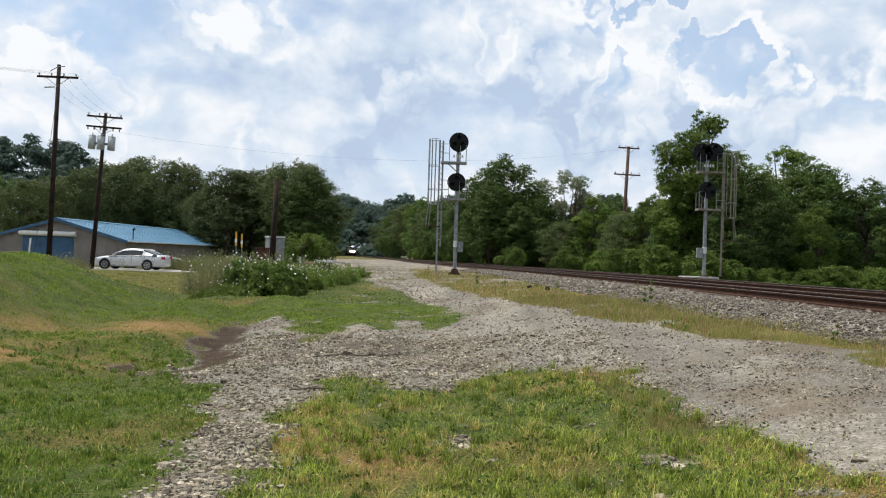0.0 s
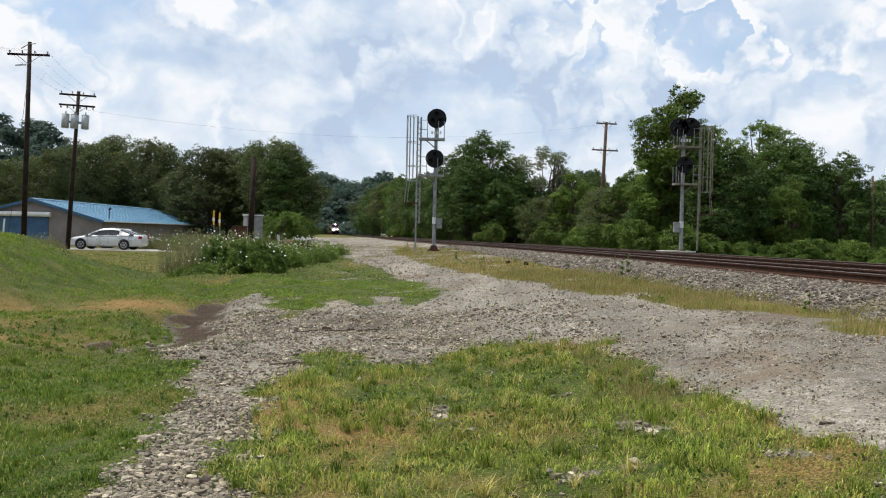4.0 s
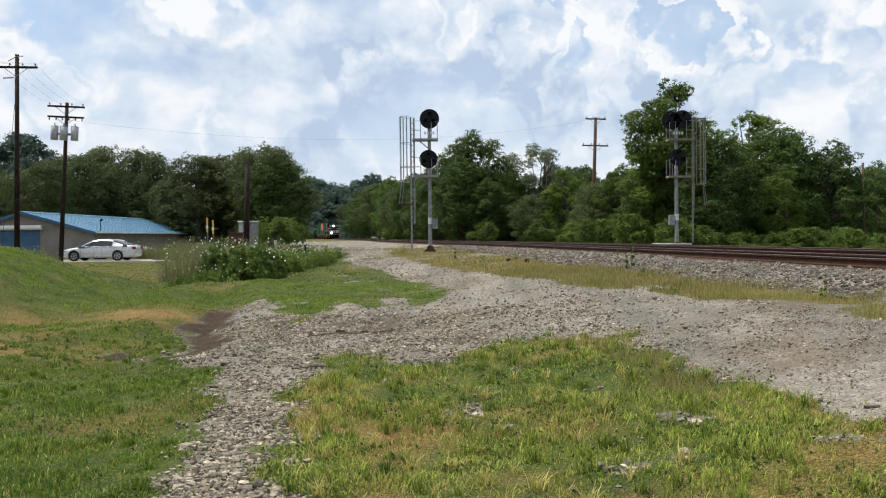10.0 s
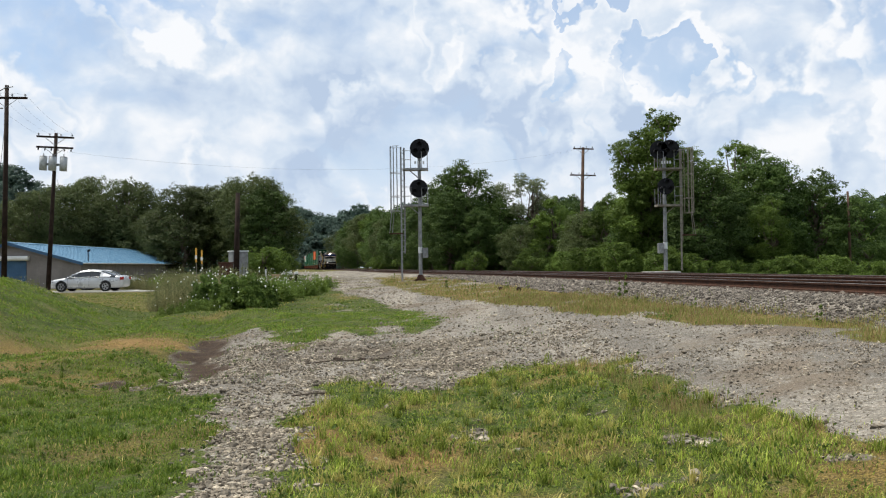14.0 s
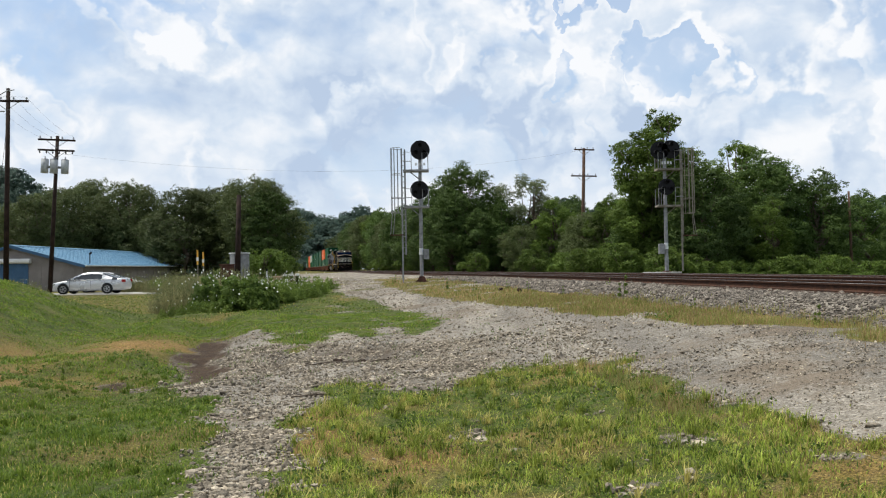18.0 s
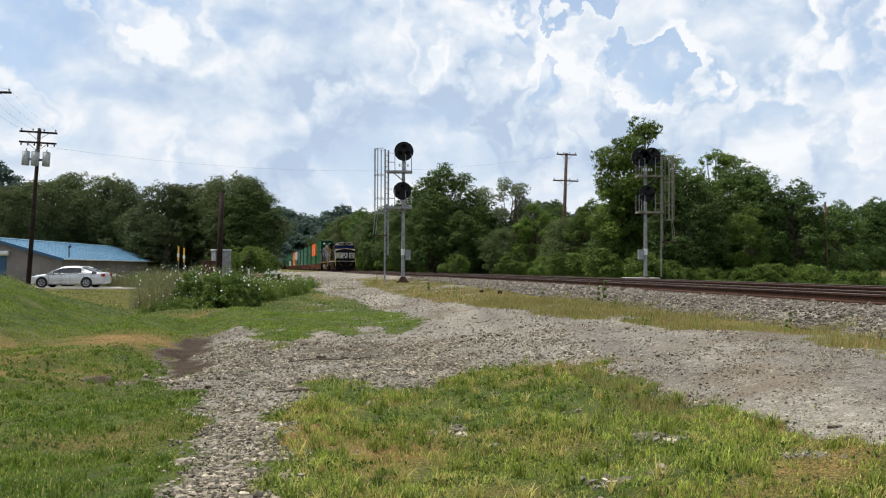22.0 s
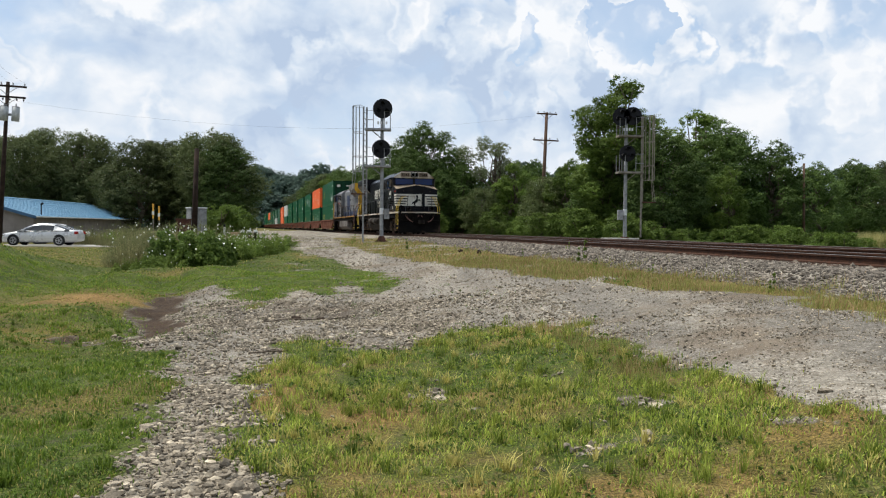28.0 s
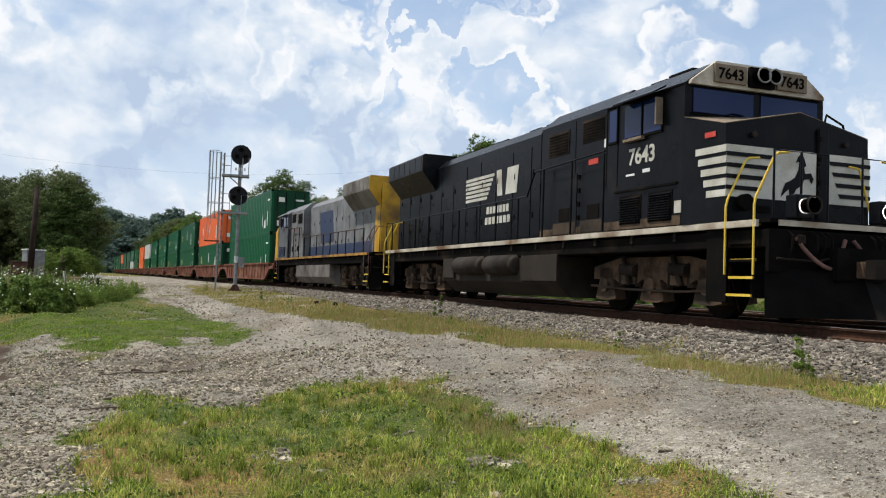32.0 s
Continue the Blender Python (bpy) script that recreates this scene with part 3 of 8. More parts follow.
def ground_material():
    mat = bpy.data.materials.new("ground")
    mat.use_nodes = True
    nt = mat.node_tree
    N, L = nt.nodes.new, nt.links.new
    bsdf = nt.nodes["Principled BSDF"]
    tc, at = N("ShaderNodeTexCoord"), N("ShaderNodeAttribute")
    at.attribute_name = "cover"
    sep = N("ShaderNodeSeparateColor")
    L(at.outputs["Color"], sep.inputs[0])

    def tex(scale, detail=5, rough=0.6):
        n = N("ShaderNodeTexNoise")
        n.inputs["Scale"].default_value, n.inputs["Detail"].default_value, n.inputs["Roughness"].default_value = scale, detail, rough
        L(tc.outputs["Object"], n.inputs["Vector"])
        return n.outputs["Fac"]

    def ramp(fac, *stops):
        r = N("ShaderNodeValToRGB")
        while len(r.color_ramp.elements) < len(stops):
            r.color_ramp.elements.new(0.5)
        for e, (p, c) in zip(r.color_ramp.elements, stops):
            e.position, e.color = p, (*c, 1)
        L(fac, r.inputs[0])
        return r.outputs[0]

    def mix(fac, a, b, kind="MIX"):
        m = N("ShaderNodeMix"); m.data_type, m.blend_type = "RGBA", kind
        if isinstance(fac, float):
            m.inputs[0].default_value = fac
        else:
            L(fac, m.inputs[0])
        L(a, m.inputs[6]); L(b, m.inputs[7])
        return m.outputs[2]

    # crushed limestone with single stones, dusty in the wheel tracks
    vor = N("ShaderNodeTexVoronoi")
    vor.inputs["Scale"].default_value = 48
    L(tc.outputs["Object"], vor.inputs["Vector"])
    hue = N("ShaderNodeSeparateColor"); L(vor.outputs["Color"], hue.inputs[0])
    stones = ramp(hue.outputs[0], (0.0, (0.034, 0.030, 0.025)), (0.25, (0.128, 0.115, 0.094)), (0.72, (0.240, 0.218, 0.181)), (1.0, (0.55, 0.51, 0.44)))
    dust = ramp(tex(0.7, 9, 0.75), (0.40, (0.155, 0.139, 0.113)), (0.60, (0.272, 0.247, 0.206)))
    lumps = N("ShaderNodeTexVoronoi")
    lumps.inputs["Scale"].default_value = 13
    L(tc.outputs["Object"], lumps.inputs["Vector"])
    lump = N("ShaderNodeSeparateColor"); L(lumps.outputs["Color"], lump.inputs[0])
    rubble = ramp(lump.outputs[1], (0.0, (0.075, 0.066, 0.056)), (0.4, (0.185, 0.168, 0.142)), (0.85, (0.27, 0.248, 0.212)), (1.0, (0.46, 0.43, 0.38)))
    stretch = N("ShaderNodeMapping"); stretch.inputs["Scale"].default_value = (1.0, 0.10, 1.0); stretch.inputs["Rotation"].default_value = (0, 0, 0.12)
    L(tc.outputs["Object"], stretch.inputs["Vector"])
    rut = N("ShaderNodeTexNoise"); rut.inputs["Scale"].default_value, rut.inputs["Detail"].default_value = 0.9, 7
    L(stretch.outputs[0], rut.inputs["Vector"])
    gravel = mix(0.42, mix(0.45, stones, rubble), dust)
    gravel = mix(1.0, gravel, ramp(rut.outputs["Fac"], (0.36, (0.80, 0.80, 0.81)), (0.5, (1.06, 1.06, 1.06)), (0.62, (1.26, 1.25, 1.23))), "MULTIPLY")
    # brown fines washed over the stones in patches
    soil = ramp(tex(2.2, 9, 0.8), (0.35, (0.085, 0.060, 0.040)), (0.65, (0.19, 0.150, 0.108)))
    gravel = mix(ramp(tex(0.55, 9, 0.72), (0.50, (0, 0, 0)), (0.60, (0.75, 0.75, 0.75))), gravel, soil)
    grass = ramp(tex(1.3, 8, 0.7), (0.30, (0.024, 0.044, 0.006)), (0.5, (0.058, 0.088, 0.012)), (0.7, (0.105, 0.118, 0.027)))
    straw = ramp(tex(2.1, 8, 0.7), (0.3, (0.20, 0.118, 0.040)), (0.7, (0.33, 0.205, 0.085)))
    fine = ramp(tex(42, 6, 0.85), (0.36, (0.22, 0.22, 0.22)), (0.5, (0.85, 0.85, 0.85)), (0.66, (2.0, 1.9, 1.7)))
    litter = ramp(tex(6.5, 8, 0.8), (0.48, (0, 0, 0)), (0.60, (0.4, 0.4, 0.4)))
    earth = ramp(tex(3.0, 8, 0.7), (0.3, (0.026, 0.017, 0.011)), (0.7, (0.075, 0.050, 0.032)))
    turf = mix(1.0, mix(sep.outputs[1], mix(litter, grass, soil), straw), fine, "MULTIPLY")
    edge = N("ShaderNodeMath"); edge.operation = "ADD"
    L(sep.outputs[0], edge.inputs[0]); L(tex(9, 6, 0.75), edge.inputs[1])
    cut = N("ShaderNodeMapRange"); cut.inputs[1].default_value, cut.inputs[2].default_value = 0.88, 1.12
    L(edge.outputs[0], cut.inputs[0])
    col = mix(cut.outputs[0], gravel, turf)
    col = mix(sep.outputs[2], col, earth)
    L(col, bsdf.inputs["Base Color"])
    bsdf.inputs["Roughness"].default_value = 0.95
    bsdf.inputs["Specular IOR Level"].default_value = 0.15
    bp = N("ShaderNodeBump"); bp.inputs["Strength"].default_value, bp.inputs["Distance"].default_value = 0.8, 0.03
    L(vor.outputs["Distance"], bp.inputs["Height"]); L(bp.outputs[0], bsdf.inputs["Normal"])
    return mat


GROUND = ground_material()


def build_ground():
    """One sheet, fine near the road and coarse towards the horizon."""
    def steps(stops):
        out = [stops[0][0]]
        for (a, _), (b, st) in zip(stops, stops[1:]):
            out += list(np.linspace(a, b, max(1, round((b - a) / st)) + 1)[1:])
        return np.array(out)
    xs = steps([(-1800, 0), (-300, 150), (-60, 12), (-18, 1.5), (-8, 0.3), (9, 0.10), (14, 0.35), (60, 2.5), (300, 15), (1800, 150)])
    ys = steps([(-400, 0), (-40, 40), (-8, 3), (3, 0.6), (16, 0.10), (32, 0.25), (62, 0.6), (180, 4), (500, 25), (2600, 150)])
    gx, gy = np.meshgrid(xs, ys)
    z = ground_z(gx, gy) + 0.018 * wobble(gx, gy, 0.35, 2.0) * (np.abs(beside(gx, gy)) > 2.4)
    n, m = gx.shape
    idx = np.arange(n * m).reshape(n, m)
    faces = np.stack([idx[:-1, :-1], idx[:-1, 1:], idx[1:, 1:], idx[1:, :-1]], -1).reshape(-1, 4)
    ob = mesh_of("ground", np.stack([gx, gy, z], -1).reshape(-1, 3), faces, GROUND, True)
    g, dry, dirt = cover(gx, gy)
    col = np.stack([g, dry, dirt, np.ones_like(g)], -1).reshape(-1, 4)
    at = ob.data.color_attributes.new("cover", "FLOAT_COLOR", "POINT")
    at.data.foreach_set("color", col.astype(np.float32).ravel())
    tagged(ob, "gravel road, worn grass and ballast by the railway", "ground", kind="structure")


build_ground()

RUST = material("rusty_rail", [(0.028, 0.015, 0.010), (0.075, 0.034, 0.020)], 9, 0.75, 0.3, 0.3, 80)
STEEL = material("worn_rail_head", [(0.07, 0.062, 0.058), (0.15, 0.14, 0.135)], 3, 0.55, 0.5, 0.1, 40)
TIE = material("creosoted_wood", [(0.03, 0.019, 0.013), (0.085, 0.05, 0.034)], 6, 0.9, 0.0, 0.5, 50, per_piece=0.3)


def sweep(name, section, side, s0, s1, step, mat):
    """A section of (across, up) pairs drawn along the track."""
    ss = np.arange(s0, s1 + step, step)
    k = len(section)
    vs = []
    for s in ss:
        for a, u in section:
            vs.append(on_track(s, side + a, u))
    fs = [(i * k + j, i * k + (j + 1) % k, (i + 1) * k + (j + 1) % k, (i + 1) * k + j) for i in range(len(ss) - 1) for j in range(k)]
    return mesh_of(name, [tuple(v) for v in vs], fs, mat)


def build_track(centre, name):
    track = tagged(new(name), "railway track of rusty steel rails on dark wooden ties", "railway track", "tracks")
    z = RAIL_Z
    prof = [(-0.07, z - 0.17), (0.07, z - 0.17), (0.07, z - 0.155), (0.012, z - 0.13), (0.012, z - 0.05), (0.036, z - 0.04), (0.036, z - 0.006), (-0.036, z - 0.006), (-0.036, z - 0.04), (-0.012, z - 0.05), (-0.012, z - 0.13), (-0.07, z - 0.155)]
    for side in (-0.75, 0.75):
        rail = sweep("rail", prof, centre + side, -60, 600, 3.0, RUST)
        rail.parent = track
        head = sweep("rail_head", [(-0.033, z - 0.006), (0.033, z - 0.006), (0.028, z), (-0.028, z)], centre + side, -60, 600, 3.0, STEEL)
        head.parent = rail
        head["label"] = "bright worn running surface of the rail"
    tie = part("tie", box(B(), -1.3, -0.11, -0.18, 1.3, 0.11, 0.0, 0.012), TIE, track)
    s, first = -12.0, True
    while s < 130:
        a, b = on_track(s, centre), on_track(s + 0.3, centre)
        m = Matrix.Translation((a.x, a.y, z - 0.172)) @ Matrix.Rotation(math.atan2(-(b.x - a.x), b.y - a.y) + random.uniform(-0.01, 0.01), 4, "Z")
        if first:
            tie.matrix_basis, first = m, False
        else:
            like(tie, m)
        s += 0.53
    return track


build_track(0.0, "railway_track")
build_track(4.1, "railway_track")

# ---------------------------------------------------------------- plants
BARK = material("bark", [(0.07, 0.055, 0.042), (0.16, 0.13, 0.10)], 3, 0.95, 0, 0.7, 25, bump_dist=0.05)
LEAF_DEEP = leaf_material("leaf_deep", (0.028, 0.056, 0.014), (0.118, 0.180, 0.044), 0.28, 0.5)
LEAF_MID = leaf_material("leaf_mid", (0.045, 0.082, 0.014), (0.158, 0.225, 0.044), 0.38, 0.5)
LEAF_OLIVE = leaf_material("leaf_olive", (0.042, 0.061, 0.021), (0.135, 0.164, 0.060), 0.32, 0.45)
LEAF_PALE = leaf_material("leaf_pale", (0.12, 0.145, 0.075), (0.25, 0.285, 0.15))
# far ridges: the bluish haze of distance is mixed into the leaf colour
LEAF_HAZE = leaf_material("leaf_far", (0.064, 0.104, 0.088), (0.096, 0.142, 0.108), 0.4, 0.3, 0.06)


def leaf_cloud(rng, centres, radii, count, size, flat=0.75, tufts=0, up=0.5):
    """Leaf quads scattered over the shells of clumps; returns verts and faces."""
    centres, radii = np.asarray(centres, float), np.asarray(radii, float)
    if tufts:
        k = len(centres) * tufts
        d = rng.normal(size=(k, 3)) + np.array([0, 0, 0.25])
        d /= np.linalg.norm(d, axis=1)[:, None]
        big = np.repeat(radii, tufts)
        centres = np.repeat(centres, tufts, 0) + d * (big * rng.uniform(0.4, 1.0, k))[:, None] * np.array([1, 1, flat])
        radii = big * rng.uniform(0.30, 0.58, k)
        flat = 0.6
    w = radii**2
    pick = rng.choice(len(centres), count, p=w / w.sum())
    d = rng.normal(size=(count, 3))
    d /= np.linalg.norm(d, axis=1)[:, None]
    r = radii[pick] * rng.uniform(0.45, 1.05, count) ** 0.6 * (1 + 0.25 * rng.normal(size=count) * 0.5)
    p = centres[pick] + d * r[:, None] * np.array([1, 1, flat])
    nrm = d + 0.8 * rng.normal(size=(count, 3)) + np.array([0, 0, up])
    nrm /= np.linalg.norm(nrm, axis=1)[:, None]
    u = np.cross(nrm, rng.normal(size=(count, 3)))
    u /= np.linalg.norm(u, axis=1)[:, None]
    v = np.cross(nrm, u)
    s = (size * rng.uniform(0.6, 1.4, count))[:, None]
    vs = np.stack([p - u * s, p - v * s * 0.6 + nrm * s * 0.2, p + u * s, p + v * s * 0.6 + nrm * s * 0.2], 1).reshape(-1, 3)
    return vs, np.arange(4 * count).reshape(-1, 4)


def limb(bm, a, b, r0, r1, rng, bends=3):
    a, b = Vector(a), Vector(b)
    last, lr = a, r0
    for i in range(1, bends + 1):
        f = i / bends
        p = a.lerp(b, f) + Vector(rng.normal(size=3)) * (0.06 * (b - a).length if i < bends else 0)
        r = r0 + (r1 - r0) * f
        rod(bm, last, p, lr, r, 7)
        last, lr = p, r


def crown_leaves(rng, centres, radii, count, size):
    """Small three-cornered leaves, gathered in twigs on the outer side of each bough; returns verts and faces."""
    centres, radii = np.asarray(centres, float), np.asarray(radii, float)
    twigs = len(centres) * 44
    w = radii**2
    pick = rng.choice(len(centres), twigs, p=w / w.sum())
    d = rng.normal(size=(twigs, 3)) + np.array([0, 0, 0.3])
    d /= np.linalg.norm(d, axis=1)[:, None]
    tc = centres[pick] + d * (radii[pick] * rng.uniform(0.35, 1.05, twigs) ** 0.5)[:, None] * np.array([1, 1, 0.8])
    tr = radii[pick] * rng.uniform(0.12, 0.38, twigs)
    leaf = rng.choice(twigs, count, p=tr / tr.sum())
    e = rng.normal(size=(count, 3))
    e /= np.linalg.norm(e, axis=1)[:, None]
    p = tc[leaf] + e * (tr[leaf] * rng.uniform(0.2, 1.15, count))[:, None] * np.array([1.15, 1.15, 0.6])
    nrm = 0.7 * d[leaf] + 0.5 * e + 0.55 * rng.normal(size=(count, 3)) + np.array([0, 0, 0.55])
    nrm /= np.linalg.norm(nrm, axis=1)[:, None]
    u = np.cross(nrm, rng.normal(size=(count, 3)))
    u /= np.linalg.norm(u, axis=1)[:, None]
    v = np.cross(nrm, u)
    s = (size * rng.uniform(0.6, 1.5, count))[:, None]
    vs = np.stack([p - u * s, p + u * s * 0.75 - v * s * 0.62, p + u * s * 0.75 + v * s * 0.62], 1).reshape(-1, 3)
    return vs, np.arange(3 * count).reshape(-1, 3)


def make_tree(name, seed, height, spread, leaf, leaves, leaf_size, label, trunk=0.3, low=0.18, clumps=46, lean=0.0, open_=0.0, peak=0.45):
    """A tapered trunk with limbs, and a crown of leaves gathered in many uneven boughs; peak is the height of its widest part."""
    rng = np.random.default_rng(seed)
    tree = empty(name, Matrix(), label, "tree")
    # a few lobes give the crown its uneven outline
    lobes = [(rng.uniform(0, 6.28), rng.uniform(0.25, 0.95), rng.uniform(0.12, 0.34)) for _ in range(7)]
    cs, rs = [], []
    while len(cs) < clumps:
        h = rng.uniform(low, 0.97)
        f = (h - low) / (0.97 - low)
        prof = (f / peak) ** 0.35 if f < peak else max(0.0, 1 - ((f - peak) / (1.02 - peak)) ** 2.2) ** 0.62
        prof = max(prof, 0.14)
        ang = rng.uniform(0, 2 * math.pi)
        bulge = 1.0 + sum(g * math.exp(-((h - hh) / 0.2) ** 2) * math.cos(ang - a) for a, hh, g in lobes)
        if rng.uniform() > prof + 0.25:
            continue
        rad = spread * prof * bulge * rng.uniform(0.15, 1.0) ** 0.5 * (1 + open_ * rng.normal())
        r = spread * rng.uniform(0.14, 0.34) * (0.55 + 0.45 * prof)
        cs.append((rad * 0.86 * math.cos(ang) + lean * h, rad * 0.86 * math.sin(ang), h * height * (0.94 + 0.06 * bulge)))
        rs.append(r)
    bm = B()
    limb(bm, (0, 0, -0.3), (lean * 0.5, 0, height * 0.8), trunk, trunk * 0.25, rng, 6)
    for i in range(0, clumps, 3):
        c = Vector(cs[i])
        limb(bm, (lean * 0.3, 0, max(0.12 * height, c.z * 0.6)), c, trunk * 0.3, 0.03, rng, 3)
    part("trunk", bm, BARK, tree, "rough brown bark", True)
    vs, fs = crown_leaves(rng, cs, rs, leaves, leaf_size)
    cr = mesh_of("crown", vs, fs, leaf)
    cr.parent = tree
    return tree


def plant(tree, x, y, turn, scale, z=None):
    m = Matrix.Translation((x, y, gz(x, y) - 0.1 if z is None else z)) @ Matrix.Rotation(radians(turn), 4, "Z")
    o = copy_thing(tree, m)
    o.scale = (scale, scale, scale)
    return o


def px(u, d):
    return 0.25 + (u - 785.0) / 1510.0 * d


def grow():
    """Trees and woods, nearest first: kind, across, ahead, turn, scale."""
    deep = make_tree("tree", 1, 12.0, 4.9, LEAF_DEEP, 52000, 0.090, "leafy dark green deciduous tree beyond the tracks", clumps=95, low=0.05, peak=0.42)
    tall = make_tree("tree", 2, 12.5, 3.5, LEAF_MID, 56000, 0.078, "tall green tree behind the trackside signal", clumps=90, low=0.06, open_=0.12, peak=0.5)
    olive = make_tree("tree", 3, 12.0, 5.4, LEAF_OLIVE, 52000, 0.090, "broad olive green tree at the edge of the wood", clumps=95, low=0.05, peak=0.5)
    pale = make_tree("tree", 4, 11.0, 3.4, LEAF_PALE, 34000, 0.062, "thin pale grey-green tree with feathery leaves", clumps=64, open_=0.12, low=0.1)
    shrub = make_tree("shrub", 5, 3.2, 2.3, LEAF_MID, 9000, 0.07, "bright green shrub at the foot of the trees", trunk=0.07, low=0.04, clumps=36, peak=0.4)
    rows = [
        # right of the tracks
        (tall, 1200, 60, 10, 1.04), (tall, 1176, 61, 190, 0.84), (tall, 1236, 61, 70, 0.86), (deep, 1205, 62, 100, 0.72), (deep, 1310, 64, 200, 0.66), (deep, 1275, 57, 40, 0.74), (deep, 1180, 64, 140, 0.66), (deep, 1395, 63, 80, 0.86), (tall, 1345, 66, 280, 0.93),
        (deep, 1480, 62, 220, 0.72), (deep, 1560, 66, 300, 0.62), (tall, 1400, 57, 15, 0.5), (deep, 1640, 76, 33, 0.72), (olive, 1715, 80, 77, 0.76), (deep, 1790, 84, 133, 0.86), (olive, 1870, 80, 200, 0.78), (deep, 1950, 78, 60, 0.8),
        # middle
        (deep, 850, 96, 0, 1.1), (deep, 800, 104, 120, 0.92), (deep, 900, 98, 230, 0.92), (pale, 980, 92, 60, 1.10), (tall, 1012, 84, 170, 0.70), (olive, 955, 84, 20, 0.50), (deep, 1044, 90, 310, 0.78), (tall, 1105, 74, 95, 0.62), (olive, 1066, 76, 260, 0.56), (deep, 1120, 92, 150, 0.80), (deep, 1000, 100, 50, 0.74), (deep, 918, 93, 10, 0.78), (deep, 832, 92, 75, 0.80), (deep, 880, 90, 160, 0.6),
        # left of the road
        (olive, 488, 92, 0, 1.00), (olive, 470, 98, 140, 1.02), (olive, 410, 100, 210, 0.99), (deep, 508, 90, 70, 0.86), (olive, 360, 96, 300, 0.97), (olive, 270, 104, 30, 1.10), (olive, 215, 108, 160, 1.17), (olive, 150, 102, 250, 1.04), (olive, 60, 108, 20, 0.93), (olive, 10, 104, 100, 0.86), (deep, -60, 110, 40, 0.97), (olive, 320, 100, 190, 0.75), (olive, 105, 96, 80, 0.92),
        # far along the line
        (deep, 742, 150, 30, 1.0), (deep, 712, 172, 60, 1.12), (deep, 782, 125, 200, 0.86), (deep, 764, 138, 300, 0.94), (olive, 688, 205, 150, 1.2), (deep, 668, 245, 250, 1.35), (tall, 700, 185, 20, 1.1), (olive, 728, 160, 110, 0.9), (deep, 654, 300, 330, 1.45), (olive, 528, 165, 10, 0.7), (deep, 510, 140, 220, 0.8), (olive, 642, 360, 40, 1.5),
    ]
    for k, u, d, turn, sc in rows:
        plant(k, px(u, d), d, turn, sc * 0.94)
    for i in range(33):
        u = 860 + i * 29 + random.uniform(-18, 18)
        if random.random() < 0.1:
            continue
        d = np.interp(u, [860, 1100, 1600], [78, 56, 46]) + random.uniform(-2, 4)
        plant(shrub, px(u, d), d, random.uniform(0, 360), random.uniform(0.5, 0.74 if u > 1250 else 0.95) * (0.62 if u > 1650 else 1.0))
    for i in range(30):
        u, d = 1010 + i * 36 + random.uniform(-10, 10), random.uniform(90, 98)
        plant(shrub, px(u, d), d, random.uniform(0, 360), random.uniform(1.3, 1.8))
    for i in range(34):
        u = 700 + i * 9.5 + random.uniform(-6, 6)
        d = np.interp(u, [700, 860, 1020], [165, 112, 92]) + random.uniform(-4, 6)
        plant(shrub, px(u, d), d, random.uniform(0, 360), random.uniform(0.7, 1.25))
    for u, d, s in ((518, 80, 0.95), (500, 78, 1.0), (480, 80, 0.9), (540, 110, 0.9), (455, 84, 0.9)):
        plant(shrub, px(u, d), d, u * 7, s)
    for t in (deep, tall, olive, pale, shrub):
        for o in (*t.children_recursive, t):
            bpy.data.objects.remove(o)


grow()


def far_hills():
    """Wooded ridges at the end of the valley, built from many leafy clumps."""
    rng = np.random.default_rng(9)
    def ridge(name, d, u0, u1, top, mat, n, leaf):
        cs, rs = [], []
        for i in range(n):
            u = u0 + (u1 - u0) * rng.uniform()
            h = top(u) * rng.uniform(0.05, 1.0)
            dd = d * (1 + 0.25 * (h / 60.0)) * rng.uniform(0.97, 1.03)
            cs.append((px(u, dd), dd, h)), rs.append(d * 0.009 * rng.uniform(0.7, 1.3))
        vs, fs = crown_leaves(rng, cs, rs, n * 300, leaf)
        tagged(mesh_of(name, vs, fs, mat), "wooded ridge at the end of the valley, haze tinted into its leaves", "wooded hill", kind="stuff")
    ridge("far_woods", 420, 380, 980, lambda u: 33 + 2.5 * math.sin(u / 60) + 3 * math.sin(u / 17) - max(0, (u - 760)) * 0.03, LEAF_HAZE, 900, 0.60)
    ridge("far_woods", 330, -220, 130, lambda u: 51 - max(0, u - 60) * 0.2, LEAF_HAZE, 500, 0.52)
    ridge("far_woods", 260, 100, 520, lambda u: 20 + 2 * math.sin(u / 31), LEAF_HAZE, 500, 0.52)
    ridge("far_woods", 300, 1020, 2300, lambda u: 24 + 3 * math.sin(u / 50), LEAF_HAZE, 800, 0.5)


far_hills()

# ---------------------------------------------------------------- surfaces of the trackside things
GALV = material("galvanised_steel", [(0.16, 0.165, 0.17), (0.29, 0.295, 0.30)], 5, 0.55, 0.3, 0.15, 60, spec=0.3, stain=(0.14, 0.10, 0.07), stain_at=(0.6, 0.8))
SIGNAL_BLACK = material("signal_black", [(0.006, 0.006, 0.008), (0.014, 0.014, 0.016)], 6, 0.65, spec=0.2)
SIGNAL_WHITE = material("signal_white_paint", [(0.5, 0.52, 0.54), (0.66, 0.67, 0.68)], 4, 0.5, stain=(0.25, 0.22, 0.2), stain_at=(0.52, 0.7))
CONCRETE = material("concrete", [(0.24, 0.23, 0.21), (0.38, 0.37, 0.34)], 3, 0.92, 0, 0.4, 50, spec=0.15)
